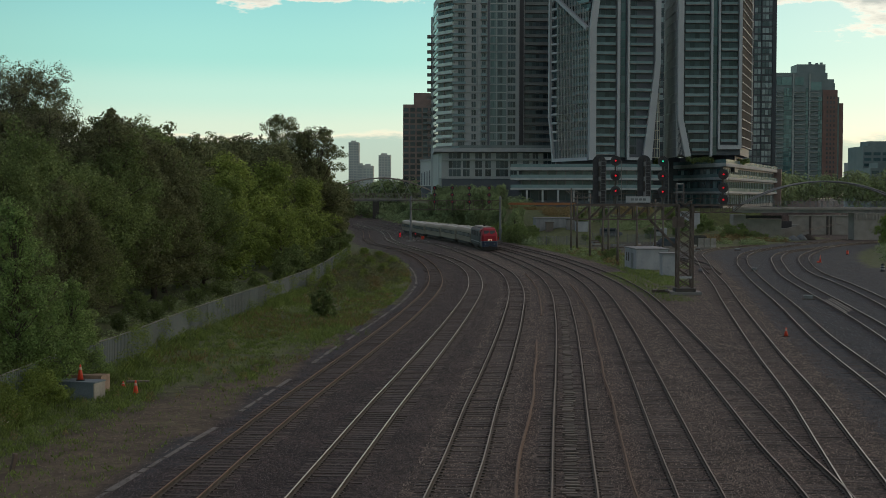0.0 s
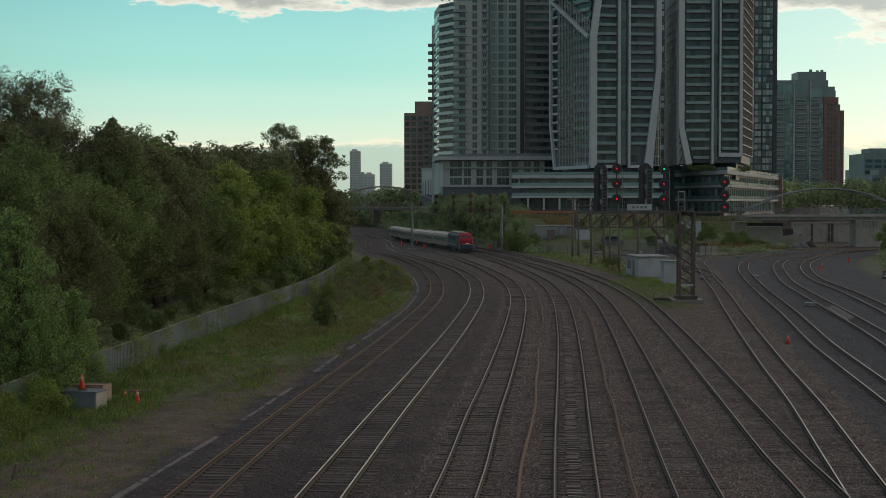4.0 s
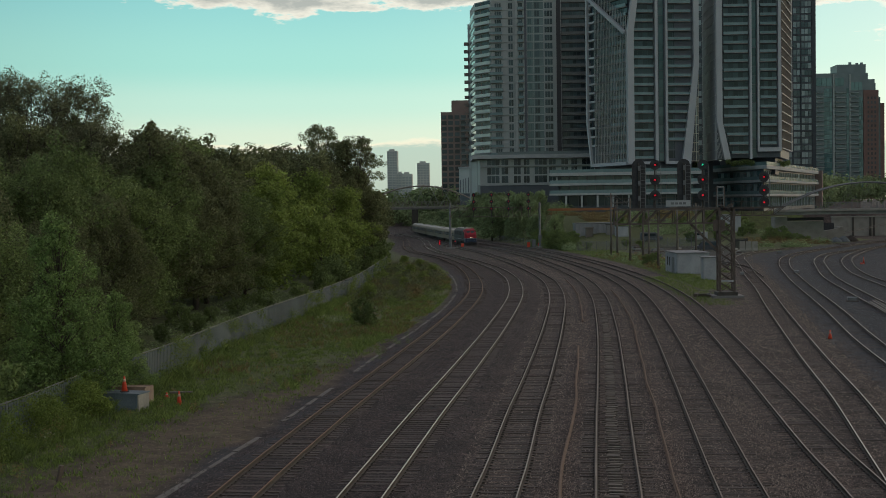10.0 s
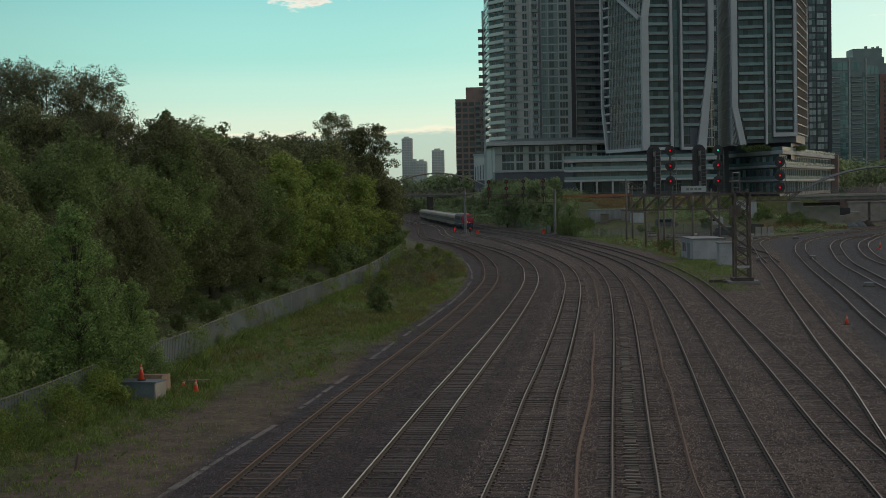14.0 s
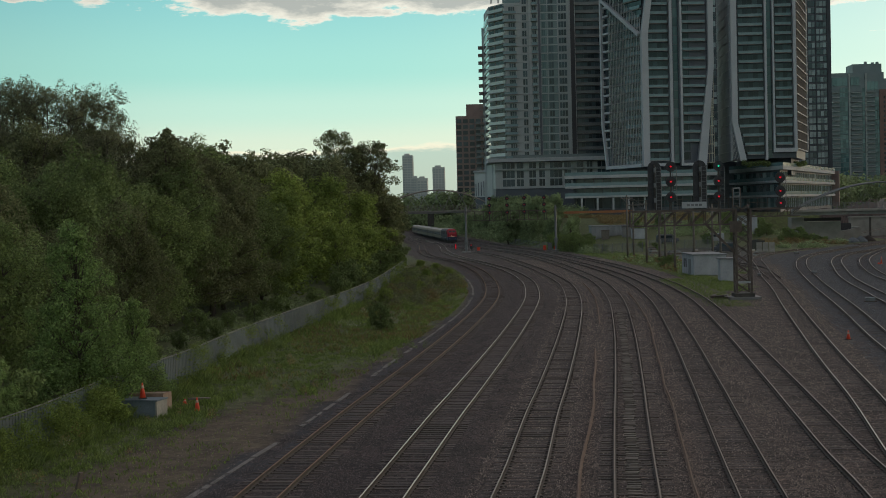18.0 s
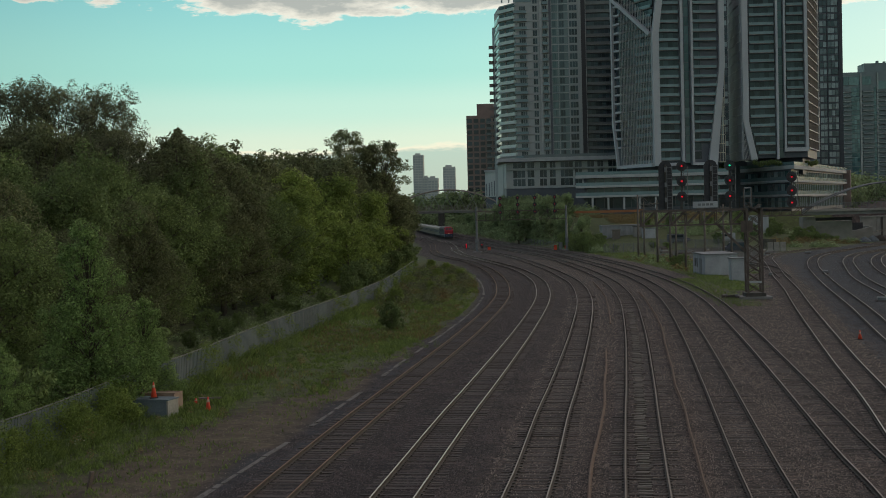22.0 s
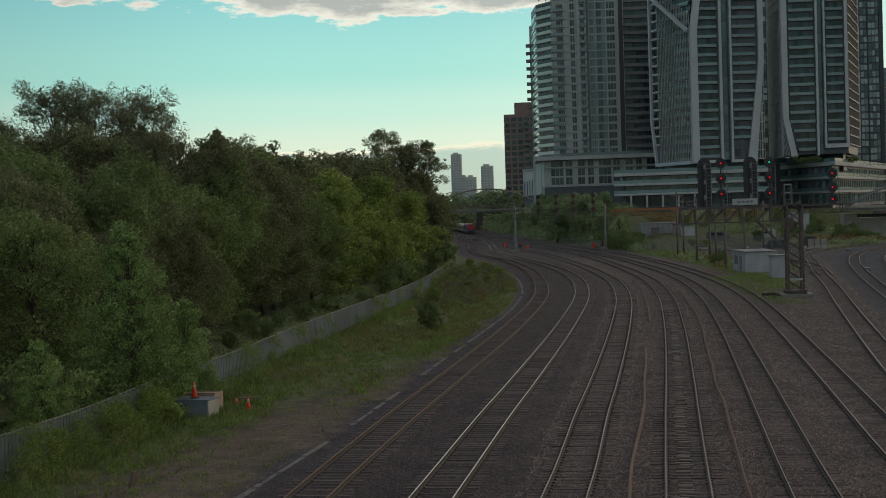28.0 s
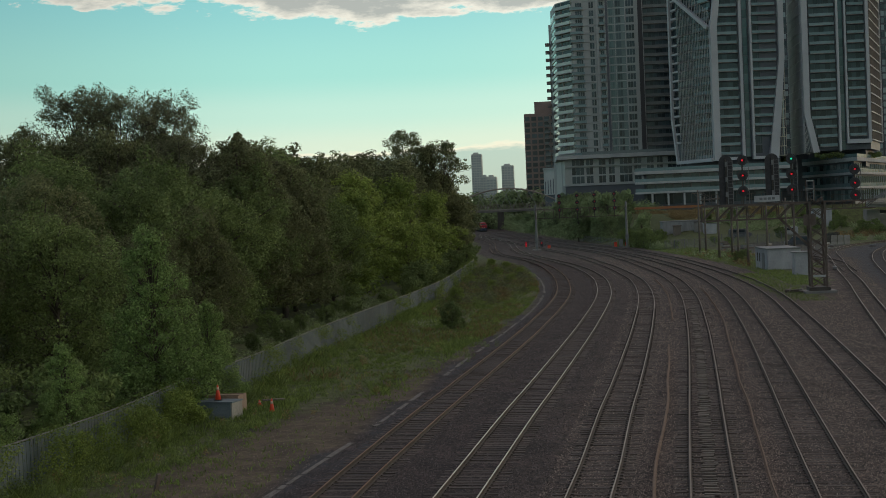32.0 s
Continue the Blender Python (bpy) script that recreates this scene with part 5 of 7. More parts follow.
    plant(bush, [(-12.0, 143, 0.75), (-9.3, 162, 0.55), (-7.6, 174, 0.6), (-6.9, 190, 0.6), (-9.9, 187, 0.7), (-12.4, 172, 0.6), (-9.6, 207, 0.75), (-12.5, 217, 0.8), (-19.3, 59.5, 0.8), (-20.0, 53.5, 0.7), (-18.8, 63.5, 0.8), (-19.9, 65.6, 0.9)], 7, used)
    edge = [(FENCE.x_at(y) - 2.6 - 1.4 * ((k * 7) % 3) / 2, y, 0.6 + 0.5 * ((k * 5) % 4) / 3) for k, y in enumerate([47, 50.5, 54, 58, 62, 69, 73, 78, 139, 147, 155, 163, 171, 180, 189, 198, 208, 220, 232, 245, 256])]
    plant(shrub, edge, 8, used)
    plant(shrub, [(FENCE.x_at(y) - 5.0 - (k * 3) % 4, y, 0.4 + 0.1 * (k % 3)) for k, y in enumerate((80, 86, 92, 99, 104, 110, 116, 121, 127, 133))], 28, used)
    # on the wedge between the corridors
    plant(shrub, [(15.0, 312, 1.0), (17.5, 318, 1.2), (13.5, 330, 1.2), (17.5, 300, 0.9), (19.5, 305, 0.9), (20.6, 298, 0.55), (23.0, 301, 0.45), (16.5, 308, 1.1), (20.5, 318, 1.0), (31.5, 305, 0.5), (34, 300, 0.45), (25.6, 214, 0.5), (27.0, 217, 0.55), (58, 330, 0.8), (61, 325, 0.7), (64, 331, 0.9), (68, 327, 0.8), (72, 333, 0.9), (47, 312, 0.7), (54, 318, 0.6), (27.5, 190.5, 0.5), (29.2, 186, 0.45), (34, 345, 1.0), (41, 350, 1.0), (49, 345, 1.0), (58, 350, 1.1), (66, 352, 1.0), (66.5, 318, 0.55), (69, 321, 0.65), (71.5, 323, 0.55), (74, 327, 0.6), (76.5, 331, 0.5), (64, 314, 0.45), (79, 336, 0.5), (72.5, 330, 0.7)], 9, used)
    def under(x, y, k):
        return (x, y, k if x / y > -0.006 else min(k, max(0.25, (9.3 - 0.005 * y - rise(x, y)) / 8.6)))
    plant(small, [under(*q) for q in [(14, 352, 0.9), (18, 345, 0.75), (9.5, 375, 0.95), (14, 390, 1.0), (7.0, 402, 1.05), (11.5, 415, 1.15), (4.0, 430, 1.1), (8.5, 445, 1.2), (0.5, 460, 1.15), (4.0, 480, 1.2), (-5.5, 492, 1.1), (-1, 508, 1.2), (17, 405, 1.0), (-60, 470, 1.1), (-52, 505, 1.0), (-48, 450, 0.9)] + [(T6.x_at(y) + 8 + 3 * ((k * 5) % 3), y, 0.55 + 0.12 * (k % 4)) for k, y in enumerate(range(336, 560, 17))] + [(T6.x_at(y) + 9 + 2.5 * ((k * 7) % 4), y, 0.95 + 0.1 * (k % 4)) for k, y in enumerate(range(395, 640, 11))] + [(T1.x_at(y) - 9 - 4 * (k % 2), y, 0.6 + 0.15 * (k % 3)) for k, y in enumerate(range(300, 520, 24))]], 10, used)
    plant(small, [(2.8, 398, 1.42), (7.0, 404, 1.5), (11.2, 398, 1.3), (5.0, 412, 1.4)], 12, used)
    plant(bright, [(99.5, 302, 0.55), (104, 312, 0.7), (108, 298, 0.7), (88.0, 272, 0.5), (93, 277, 0.6), (90.5, 266, 0.4)], 11, used)


woods()
roof_planting()


def far_woods():
    """Distant canopy behind the bridges."""
    clumps = []
    r = random.Random(21)
    for i in range(60):
        x = -75 + i * 1.9
        clumps.append((x, 690 + r.uniform(0, 60), 7 + r.uniform(0, 5), 5, 5, 5.5))
    for i in range(60):
        clumps.append((75 + i * 3.2, 620 + r.uniform(0, 120), 10 + r.uniform(0, 6), 7, 7, 6))
    for i in range(70):
        clumps.append((-95 + i * 1.5, 655 + r.uniform(0, 30), 0.5 + r.uniform(0, 4.5), 4, 3, 3.2))
    for i in range(30):
        clumps.append((-37 + i * 1.0, 690 + r.uniform(0, 40), 11 + r.uniform(0, 2.6) - 0.004 * (i - 12) ** 2, 4, 4, 5))
    me = leaf_cloud(clumps, 56000, 1.0, 22)
    me.materials.append(LEAF_E)
    solid("far_woods", me, None, "distant green treetops behind the footbridges", "trees", kind="stuff")


far_woods()


def undergrowth():
    """Low brush over the bank between the corridors."""
    r = random.Random(61)
    low, dry, wild = [], [], []
    for _ in range(900):
        y = r.uniform(296, 425)
        a = T6.x_at(y) + 8
        x = r.uniform(a, min(T8.x_at(min(y, 330)) - 9, 84))
        if 29 < x < 57 and y < 332 or 18 < x < 36 and y < 347 or 73 < x and y > 332:
            continue
        if noise.noise((x * 0.07, y * 0.03, 2.0)) < -0.2:
            continue
        k = r.uniform(0.5, 1.5) * (1.35 if x < 20 else 1.0) * (0.6 if y > 395 else 1.0)
        (dry if noise.noise((x * 0.05, y * 0.03, 9.0)) > (-0.08 if 18 < x < 62 and y > 345 else 0.22) else low).append((x, y, rise(x, y) + k * 0.3, k * 1.5, k * 1.5, k * 0.8))
    for _ in range(150):
        y = r.uniform(292, 346)
        x = r.uniform(T6.x_at(y) + 5.5, 20.5)
        k = r.uniform(0.5, 1.25)
        low.append((x, y, rise(x, y) + k * 0.4, k * 1.3, k * 1.3, k))
    for _ in range(150):
        y = r.uniform(188, 262)
        x = T6.x_at(y) + r.uniform(5, 15)
        if 25 < x < 32 and y < 205:
            continue
        k = r.uniform(0.22, 0.6)
        (dry if r.random() < 0.45 else low).append((x, y, rise(x, y) + k * 0.4, k * 1.2, k * 1.2, k))
    for _ in range(70):
        x = r.uniform(58, 82)
        y = 300 + (x - 58) * 0.9 + r.uniform(0, 16)
        k = r.uniform(0.4, 0.9)
        dry.append((x, y, rise(x, y) + k * 0.4, k * 1.4, k * 1.4, k))
    for _ in range(90):
        y = r.uniform(205, 290)
        x = T10.x_at(y) + r.uniform(13, 30)
        k = r.uniform(0.6, 1.3)
        low.append((x, y, rise(x, y) + k * 0.4, k * 1.4, k * 1.4, k))
    for _ in range(420):
        y = r.uniform(425, 660)
        x = T6.x_at(y) + r.uniform(6, 34) if r.random() < 0.6 else T1.x_at(min(y, 515)) - (max(0, y - 515) * 0.13) - r.uniform(7, 40)
        k = r.uniform(1.2, 3.0)
        if x / y < -0.006 and x > T6.x_at(y):
            k = min(k, max(0.4, (9.2 - 0.005 * y - rise(x, y)) / 1.6))
        wild.append((x, y, rise(x, y) + k * 0.4, k * 1.5, k * 1.5, k))
    for name, cl, n, m, lab in (("undergrowth", low, 120000, LEAF_E, "dark green brush covering the bank"), ("dry_brush", dry, 32000, STRAW, "yellowed brush on the bank's slope"), ("thicket", wild, 70000, LEAF_E, "green thicket on both banks towards the footbridge")):
        me = leaf_cloud(cl, n, 0.36 if name == "thicket" else 0.17, 62)
        me.materials.append(m)
        solid(name, me, None, lab, "brush", kind="stuff")


undergrowth()


def blades(name, label, spots, mats, hgt, seed):
    """Tufts of grass and weeds: thin bent blades."""
    r = np.random.RandomState(seed)
    p = np.array(spots)
    n = len(p)
    h = hgt * r.uniform(0.4, 1.3, n)[:, None] * p[:, 3:4]
    a = r.uniform(0, 6.28, n)
    s = np.stack([np.cos(a), np.sin(a), 0 * a], 1) * 0.017 * r.uniform(0.6, 1.8, n)[:, None]
    d = np.stack([r.normal(0, 0.35, n), r.normal(0, 0.35, n), np.ones(n)], 1)
    b = p[:, :3]
    q = np.stack([b - s, b + s, b + d * h * 0.6 + s * 0.7, b + d * h * [[1.25, 1.25, 1.0]] - s * 0.2], 1).reshape(-1, 3)
    f = np.arange(n * 4).reshape(-1, 4)
    me = bpy.data.meshes.new(name)
    me.from_pydata(q.tolist(), [], f.tolist())
    me.materials.append(mats)
    solid(name, me, None, label, "grass", kind="stuff")


def meadow():
    r = random.Random(5)
    green, straw = [], []
    while len(green) < 150000:
        y = 43 + 180 * r.random() ** 1.6
        c, f = CURB.x_at(y), FENCE.x_at(y)
        x = r.uniform(f - 3.5, c - 0.7)
        u = (x - f) / (c - f)
        patch = noise.noise((x * 0.35, y * 0.09, 0.0))
        gap = u - bare_from(y) - 0.25 * patch
        if gap > 0 and r.random() < min(0.92, 0.6 + gap * 1.3):
            continue
        if patch < -0.25 and r.random() < 0.7:
            continue
        tuft = noise.noise((x * 1.3, y * 0.7, 3.0))
        if tuft < 0.05 and r.random() < 0.8:
            continue
        tall = 0.55 + 0.6 * max(0.0, noise.noise((x * 0.3, y * 0.1, 7.0))) + (1.0 if x < f + 1.5 else 0)
        lush = noise.noise((x * 0.18, y * 0.05, 12.0))
        if lush > 0.12:
            tall *= 1.6
        if gap > 0:
            tall = 0.3 + 0.35 * r.random()
        green.append((x, y, rise(x, y), tall))
        if y > 80 and r.random() < 0.30 and noise.noise((x * 0.2, y * 0.06, 4.0)) > -0.05:
            straw.append((x + 0.2, y, rise(x, y), min(tall, 1.0) * 1.1))
    for _ in range(16000):
        y = r.uniform(150, 300)
        t6 = T6.x_at(y)
        x = t6 + 3.5 + r.random() * (10 if y > 185 else 4)
        green.append((x, y, rise(x, y), 0.9))
    for _ in range(3200):
        y = 176 - 48 * r.random() ** 1.3
        green.append((r.gauss(22.0, 1.1), y, rise(22, y), 0.9))
    blades("grass", "patchy green grass and weeds along the fence", green, GRASS, 0.25, 1)
    blades("dry_grass", "straw-coloured dry grass among the weeds", straw, STRAW, 0.34, 2)
    # weed clumps thickening towards the strip's far end
    tall, brown = [], []
    for _ in range(420):
        y = 44 + 60 * r.random() ** 1.2
        f, c = FENCE.x_at(y), CURB.x_at(y)
        x = f + 0.3 + (c - f) * (r.random() ** 1.7) * bare_from(y) * 1.25
        if 64.5 < y < 70 and -19.6 < x < -16.3:
            continue
        k = r.uniform(0.12, 0.3) * (1.6 if x < f + 2.0 else 1.0)
        (brown if r.random() < 0.14 else tall).append((x, y, rise(x, y) + k * 0.7, k * 0.8, k * 0.8, k * 1.3))
    for nm, cl, m, n, lab in (("tall_weeds", tall, LEAF_A, 42000, "tall green weeds round the bin and along the fence"), ("dock_stalks", brown, STRAW, 7000, "rust-brown seeded weed stalks in the strip")):
        me = leaf_cloud(cl, n, 0.035, 57)
        me.materials.append(m)
        solid(nm, me, None, lab, "weeds", kind="stuff")
    for nm, m, seed, lab in (("weeds", LEAF_C, 41, "yellow-green weed clumps on the grass strip"), ("low_weeds", LEAF_A, 42, "green weed clumps on the grass strip")):
        cl = []
        for _ in range(190):
            y = 62 + 150 * r.random() ** 0.5
            c, f = CURB.x_at(y), FENCE.x_at(y)
            x = f + (c - f) * r.uniform(0.03, min(0.9, bare_from(y) + 0.05))
            k = r.uniform(0.2, 0.5) * (0.7 + max(0, y - 120) / 90)
            cl.append((x, y, rise(x, y) + k * 0.3, k * 1.3, k * 1.3, k))
        me = leaf_cloud(cl, 30000, 0.075, seed)
        me.materials.append(m)
        solid(nm, me, None, lab, "weeds", kind="stuff")
    cl = []
    for _ in range(260):
        y = r.uniform(76, 150)
        x = FENCE.x_at(y) - 0.6 - 9.5 * r.random() ** 1.2
        k = r.uniform(0.3, 0.85)
        cl.append((x, y, rise(x, y) + k * 0.2, k * 1.5, k * 1.5, k * 0.8))
    me = leaf_cloud(cl, 46000, 0.085, 43)
    me.materials.append(LEAF_E)
    solid("glade_weeds", me, None, "low green weeds in the glade behind the fence", "weeds", kind="stuff")
    rough, gold = [], []
    for _ in range(300):
        y = 135 + 85 * r.random() ** 0.8
        c, f = CURB.x_at(y), FENCE.x_at(y)
        x = f + (c - f) * r.uniform(0.05, 0.88)
        k = r.uniform(0.35, 0.85)
        (gold if r.random() < 0.25 else rough).append((x, y, rise(x, y) + k * 0.4, k, k, k * 1.1))
    for nm, cl, m, n, lab in (("rough_growth", rough, LEAF_F, 36000, "rough olive weeds thickening at the strip's far end"), ("yellow_weeds", gold, STRAW, 11000, "yellowing weeds at the strip's far end")):
        me = leaf_cloud(cl, n, 0.085, 58)
        me.materials.append(m)
        solid(nm, me, None, lab, "weeds", kind="stuff")
    # white flower heads in the weeds
    cl = [(-12.4, 112, 0.45, 1.2, 2.2, 0.25), (-12.0, 126, 0.5, 0.9, 2.0, 0.25), (-18.3, 56.5, 0.3, 0.5, 0.8, 0.2)]
    me = leaf_cloud(cl, 420, 0.03, 91)
    me.materials.append(mat("petal_white", (0.45, 0.45, 0.38), (0.6, 0.6, 0.52), 0.8))
    solid("wild_flowers", me, None, "small white wild flowers among the weeds", "flowers", kind="stuff")


meadow()


# ---- slatted chain-link fence along the wood ----


def fence():
    fe = thing("fence", "grey slatted chain-link fence along the wood", "fence")
    s = 4.0
    L = FENCE.s[-1]
    while s < L - 3:
        a, b = FENCE.at(s), FENCE.at(min(s + 3.0, L))
        for c in (a,):
            part("post", Geo().lathe([(0.04, rise(c.x, c.y) - 0.1), (0.04, rise(c.x, c.y) + 1.98), (0.02, rise(c.x, c.y) + 2.03)], c.x, c.y, 8), STEEL_GREY, fe)
        g = Geo()
        d = (b - a).normalized()
        n = Vector((d.y, -d.x))
        w = (b - a).length
        m = 22
        lo, hi = 0.03, 0.97
        for i in range(m):
            p, q = a + d * (w * (i + lo) / m), a + d * (w * (i + hi) / m)
            o = n * 0.02 * (1 if i % 2 else 0.4)
            o2 = n * 0.012
            g.prism([tuple(p + o), tuple(q + o), tuple(q + o + o2), tuple(p + o + o2)], rise(a.x, a.y) + 0.05, rise(a.x, a.y) + 1.9)
        part("slat_panel", g, FENCE_SLAT, fe)
        g = Geo().bar((a.x, a.y, rise(a.x, a.y) + 1.96), (b.x, b.y, rise(b.x, b.y) + 1.96), 0.045)
        part("top_rail", g, STEEL_GREY, fe)
        s += 3.0


fence()


def fence_vines():
    """Climbers over the fence and weeds at its foot, in loose patches."""
    r = random.Random(77)
    cl = []
    for i in range(230):
        s = 4 + (FENCE.s[-1] - 8) * r.random() ** 1.4
        if noise.noise((s * 0.11, 5.0, 0)) < (-0.1 if s > 30 else -0.6):
            continue
        p = FENCE.side(s, r.uniform(-0.5, 0.7))
        z = rise(p.x, p.y)
        k = r.uniform(0.3, 0.85)
        cl.append((p.x, p.y, z + r.choice((0.3, 0.5, 0.8, 1.5, 1.9)), k, k, k * 0.8))
    for _ in range(70):
        y = r.uniform(50, 68)
        x = FENCE.x_at(y) + r.uniform(-0.4, 1.2)
        if y > 63.5 and x > FENCE.x_at(y) + 0.15:
            continue
        k = r.uniform(0.35, 0.8)
        cl.append((x, y, rise(x, y) + r.uniform(0.2, 1.7), k, k, k))
    for y, k, z in ((145, 0.9, 1.0), (148, 1.0, 0.8), (150, 0.9, 1.7), (126, 0.6, 1.9), (128, 0.5, 2.0), (88, 0.5, 1.7), (86.5, 0.5, 0.8), (99, 0.5, 0.6), (100, 0.4, 1.2), (71, 0.5, 1.9), (166, 0.8, 0.9), (178, 0.9, 1.0)):
        for q in range(3):
            x = FENCE.x_at(y) + r.uniform(-0.2, 0.5)
            cl.append((x, y + r.uniform(-0.6, 0.6), rise(x, y) + z * r.uniform(0.6, 1.1), k * 0.6, k, k * 0.8))
    me = leaf_cloud(cl, 66000, 0.05, 78)
    me.materials.append(LEAF_C)
    solid("fence_vines", me, None, "green climbers and weeds growing over the fence", "vines", kind="stuff")


fence_vines()


CURB_STONE = mat("curb_stone", (0.1, 0.092, 0.081), (0.2, 0.186, 0.166), 0.9, 1.2, 6, 0.3)


def curb():
    cb = thing("curb_strip", "low broken concrete strip at the ballast's edge", "curb")
    r = random.Random(9)
    s = 2.0
    while s < CURB.s[-1] - 2:
        ln = r.uniform(0.7, 3.4)
        a, b = CURB.at(s), CURB.at(min(s + ln, CURB.s[-1]))
        if not (57.5 < a.y < 61 or 71 < a.y < 74.5) and r.random() < 0.9:
            part("slab", Geo().bar((a.x, a.y, rise(a.x, a.y) - 0.03 + r.uniform(-0.03, 0.02)), (b.x + r.uniform(-0.05, 0.05), b.y, rise(b.x, b.y) - 0.03 - r.uniform(0, 0.04)), r.uniform(0.15, 0.3), 0.11), CURB_STONE, cb)
        s += ln + r.uniform(0.0, 0.15)


curb()


# ---- footbridges ----
def footbridge(label, x0, x1, xa, half, rise_h, y, zd, turn, arch_mat, rail_top, thick=0.42, wire=0.06, infill=0.018):
    """An arch footbridge: deck, girder, arch pair, crossing hangers and railings."""
    b = thing("footbridge", label, "bridge", "footbridges", m=pose(xa, y, 0, 0, 0, turn))
    l, r = x0 - xa, x1 - xa
    part("deck", Geo().box(l, r, -2.3, 2.3, zd - 0.55, zd), CONC_TAN, b, "pale tan deck edge")
    part("girder", Geo().box(l, r, -1.7, 1.7, zd - 1.35, zd - 0.55), CONC, b)
    for yy in (-2.0, 2.0):
        pts = []
        for i in range(33):
            k = -1 + 2 * i / 32
            pts.append((half * k, yy * (1 - 0.15 * (1 - k * k)), zd - 0.4 + rise_h * (1 - k * k)))
        part("arch", Geo().tube(pts, [thick] * 33, 8), arch_mat, b, smooth=True)
        for i in range(10):
            k0 = -0.9 + 1.8 * i / 9
            for dk in (-0.15, 0.15):
                k1 = max(-0.97, min(0.97, k0 + dk))
                part("hanger", Geo().bar((half * k0, yy, zd), (half * k1, yy * 0.9, zd - 0.4 + rise_h * (1 - k1 * k1)), wire), WHITE_STEEL, b)
        part("handrail", Geo().bar((l, yy * 1.1, zd + rail_top), (r, yy * 1.1, zd + rail_top), 0.09), arch_mat, b)
        n = int((r - l) / 1.5)
        one = Geo().box(-0.04, 0.04, -0.04, 0.04, 0, rail_top).mesh("baluster", arch_mat)
        for i in range(n + 1):
            part("baluster", one, None, b, m=pose(l + (r - l) * i / n, yy * 1.1, zd))
        g = Geo()
        for i in range(6):
            g.bar((l, yy * 1.1, zd + rail_top * (i + 0.6) / 7), (r, yy * 1.1, zd + rail_top * (i + 0.6) / 7), infill)
        part("mesh_infill", g, arch_mat, b)
    return b


CONC_TAN = mat("tan_concrete", (0.21, 0.193, 0.17), (0.32, 0.296, 0.265), 0.9, 0.5, 10, 0.3)
# brown paint, lightened to hold the haze in front of the far bridge
BRIDGE_BROWN = mat("brown_painted_steel", (0.21, 0.172, 0.15), (0.31, 0.262, 0.23), 0.6, 1, 12)
nb = footbridge("brown arch footbridge over the tracks, crossing hangers", -84, 5.0, -28.5, 29.4, 9.9, 640, 7.95, 0, BRIDGE_BROWN, 2.3, 0.3, 0.085, 0.05)
# this pier takes a dark colour in place of the shade under the deck
part("pier", Geo().prism([(-4.2, -1.4), (-1.4, -1.4), (-1.4, 1.4), (-4.2, 1.4)], -2.0, 6.6), STEEL_DARK, nb, "shaded dark pier")
part("pier", Geo().prism([(30.0, -2.2), (33, -2.2), (33, 2.2), (30.0, 2.2)], -2, 6.6), CONC, nb)
sb = footbridge("white arch footbridge with railing over the curving tracks", 73, 140, 95.6, 22.7, 6.9, 345, 6.75, 0, STEEL_GREY, 1.55, 0.2, 0.02)
part("abutment", Geo().prism([(-19.1, 3), (-9.9, 3), (-9.9, 7), (-19.1, 7)], -2.0, 3.74), CONC_TAN, sb, "pale concrete abutment")
part("wing_wall", Geo().prism([(-22.2, 2.4), (-19.1, 2.4), (-19.1, 7), (-22.2, 7)], -2.0, 4.9), CONC_TAN, sb)
part("black_railing", Geo().box(-19.0, -9.9, 2.9, 3.0, 3.9, 4.65), BLACK, sb)
for i in range(7):
    part("rail_post", Geo().box(-19.0 + i * 1.48, -18.9 + i * 1.48, 3.0, 3.1, 3.7, 4.7), BLACK, sb)
part("pier", Geo().prism([(7.0, -2), (14.5, -2), (14.5, 3), (7.0, 3)], -2.2, 5.3), CONC_TAN, sb)
for i in range(9):
    part("pier_fin", Geo().box(7.3 + i * 0.82, 7.6 + i * 0.82, -2.25, -2.0, 3.6, 5.2), CONC_TAN, sb)


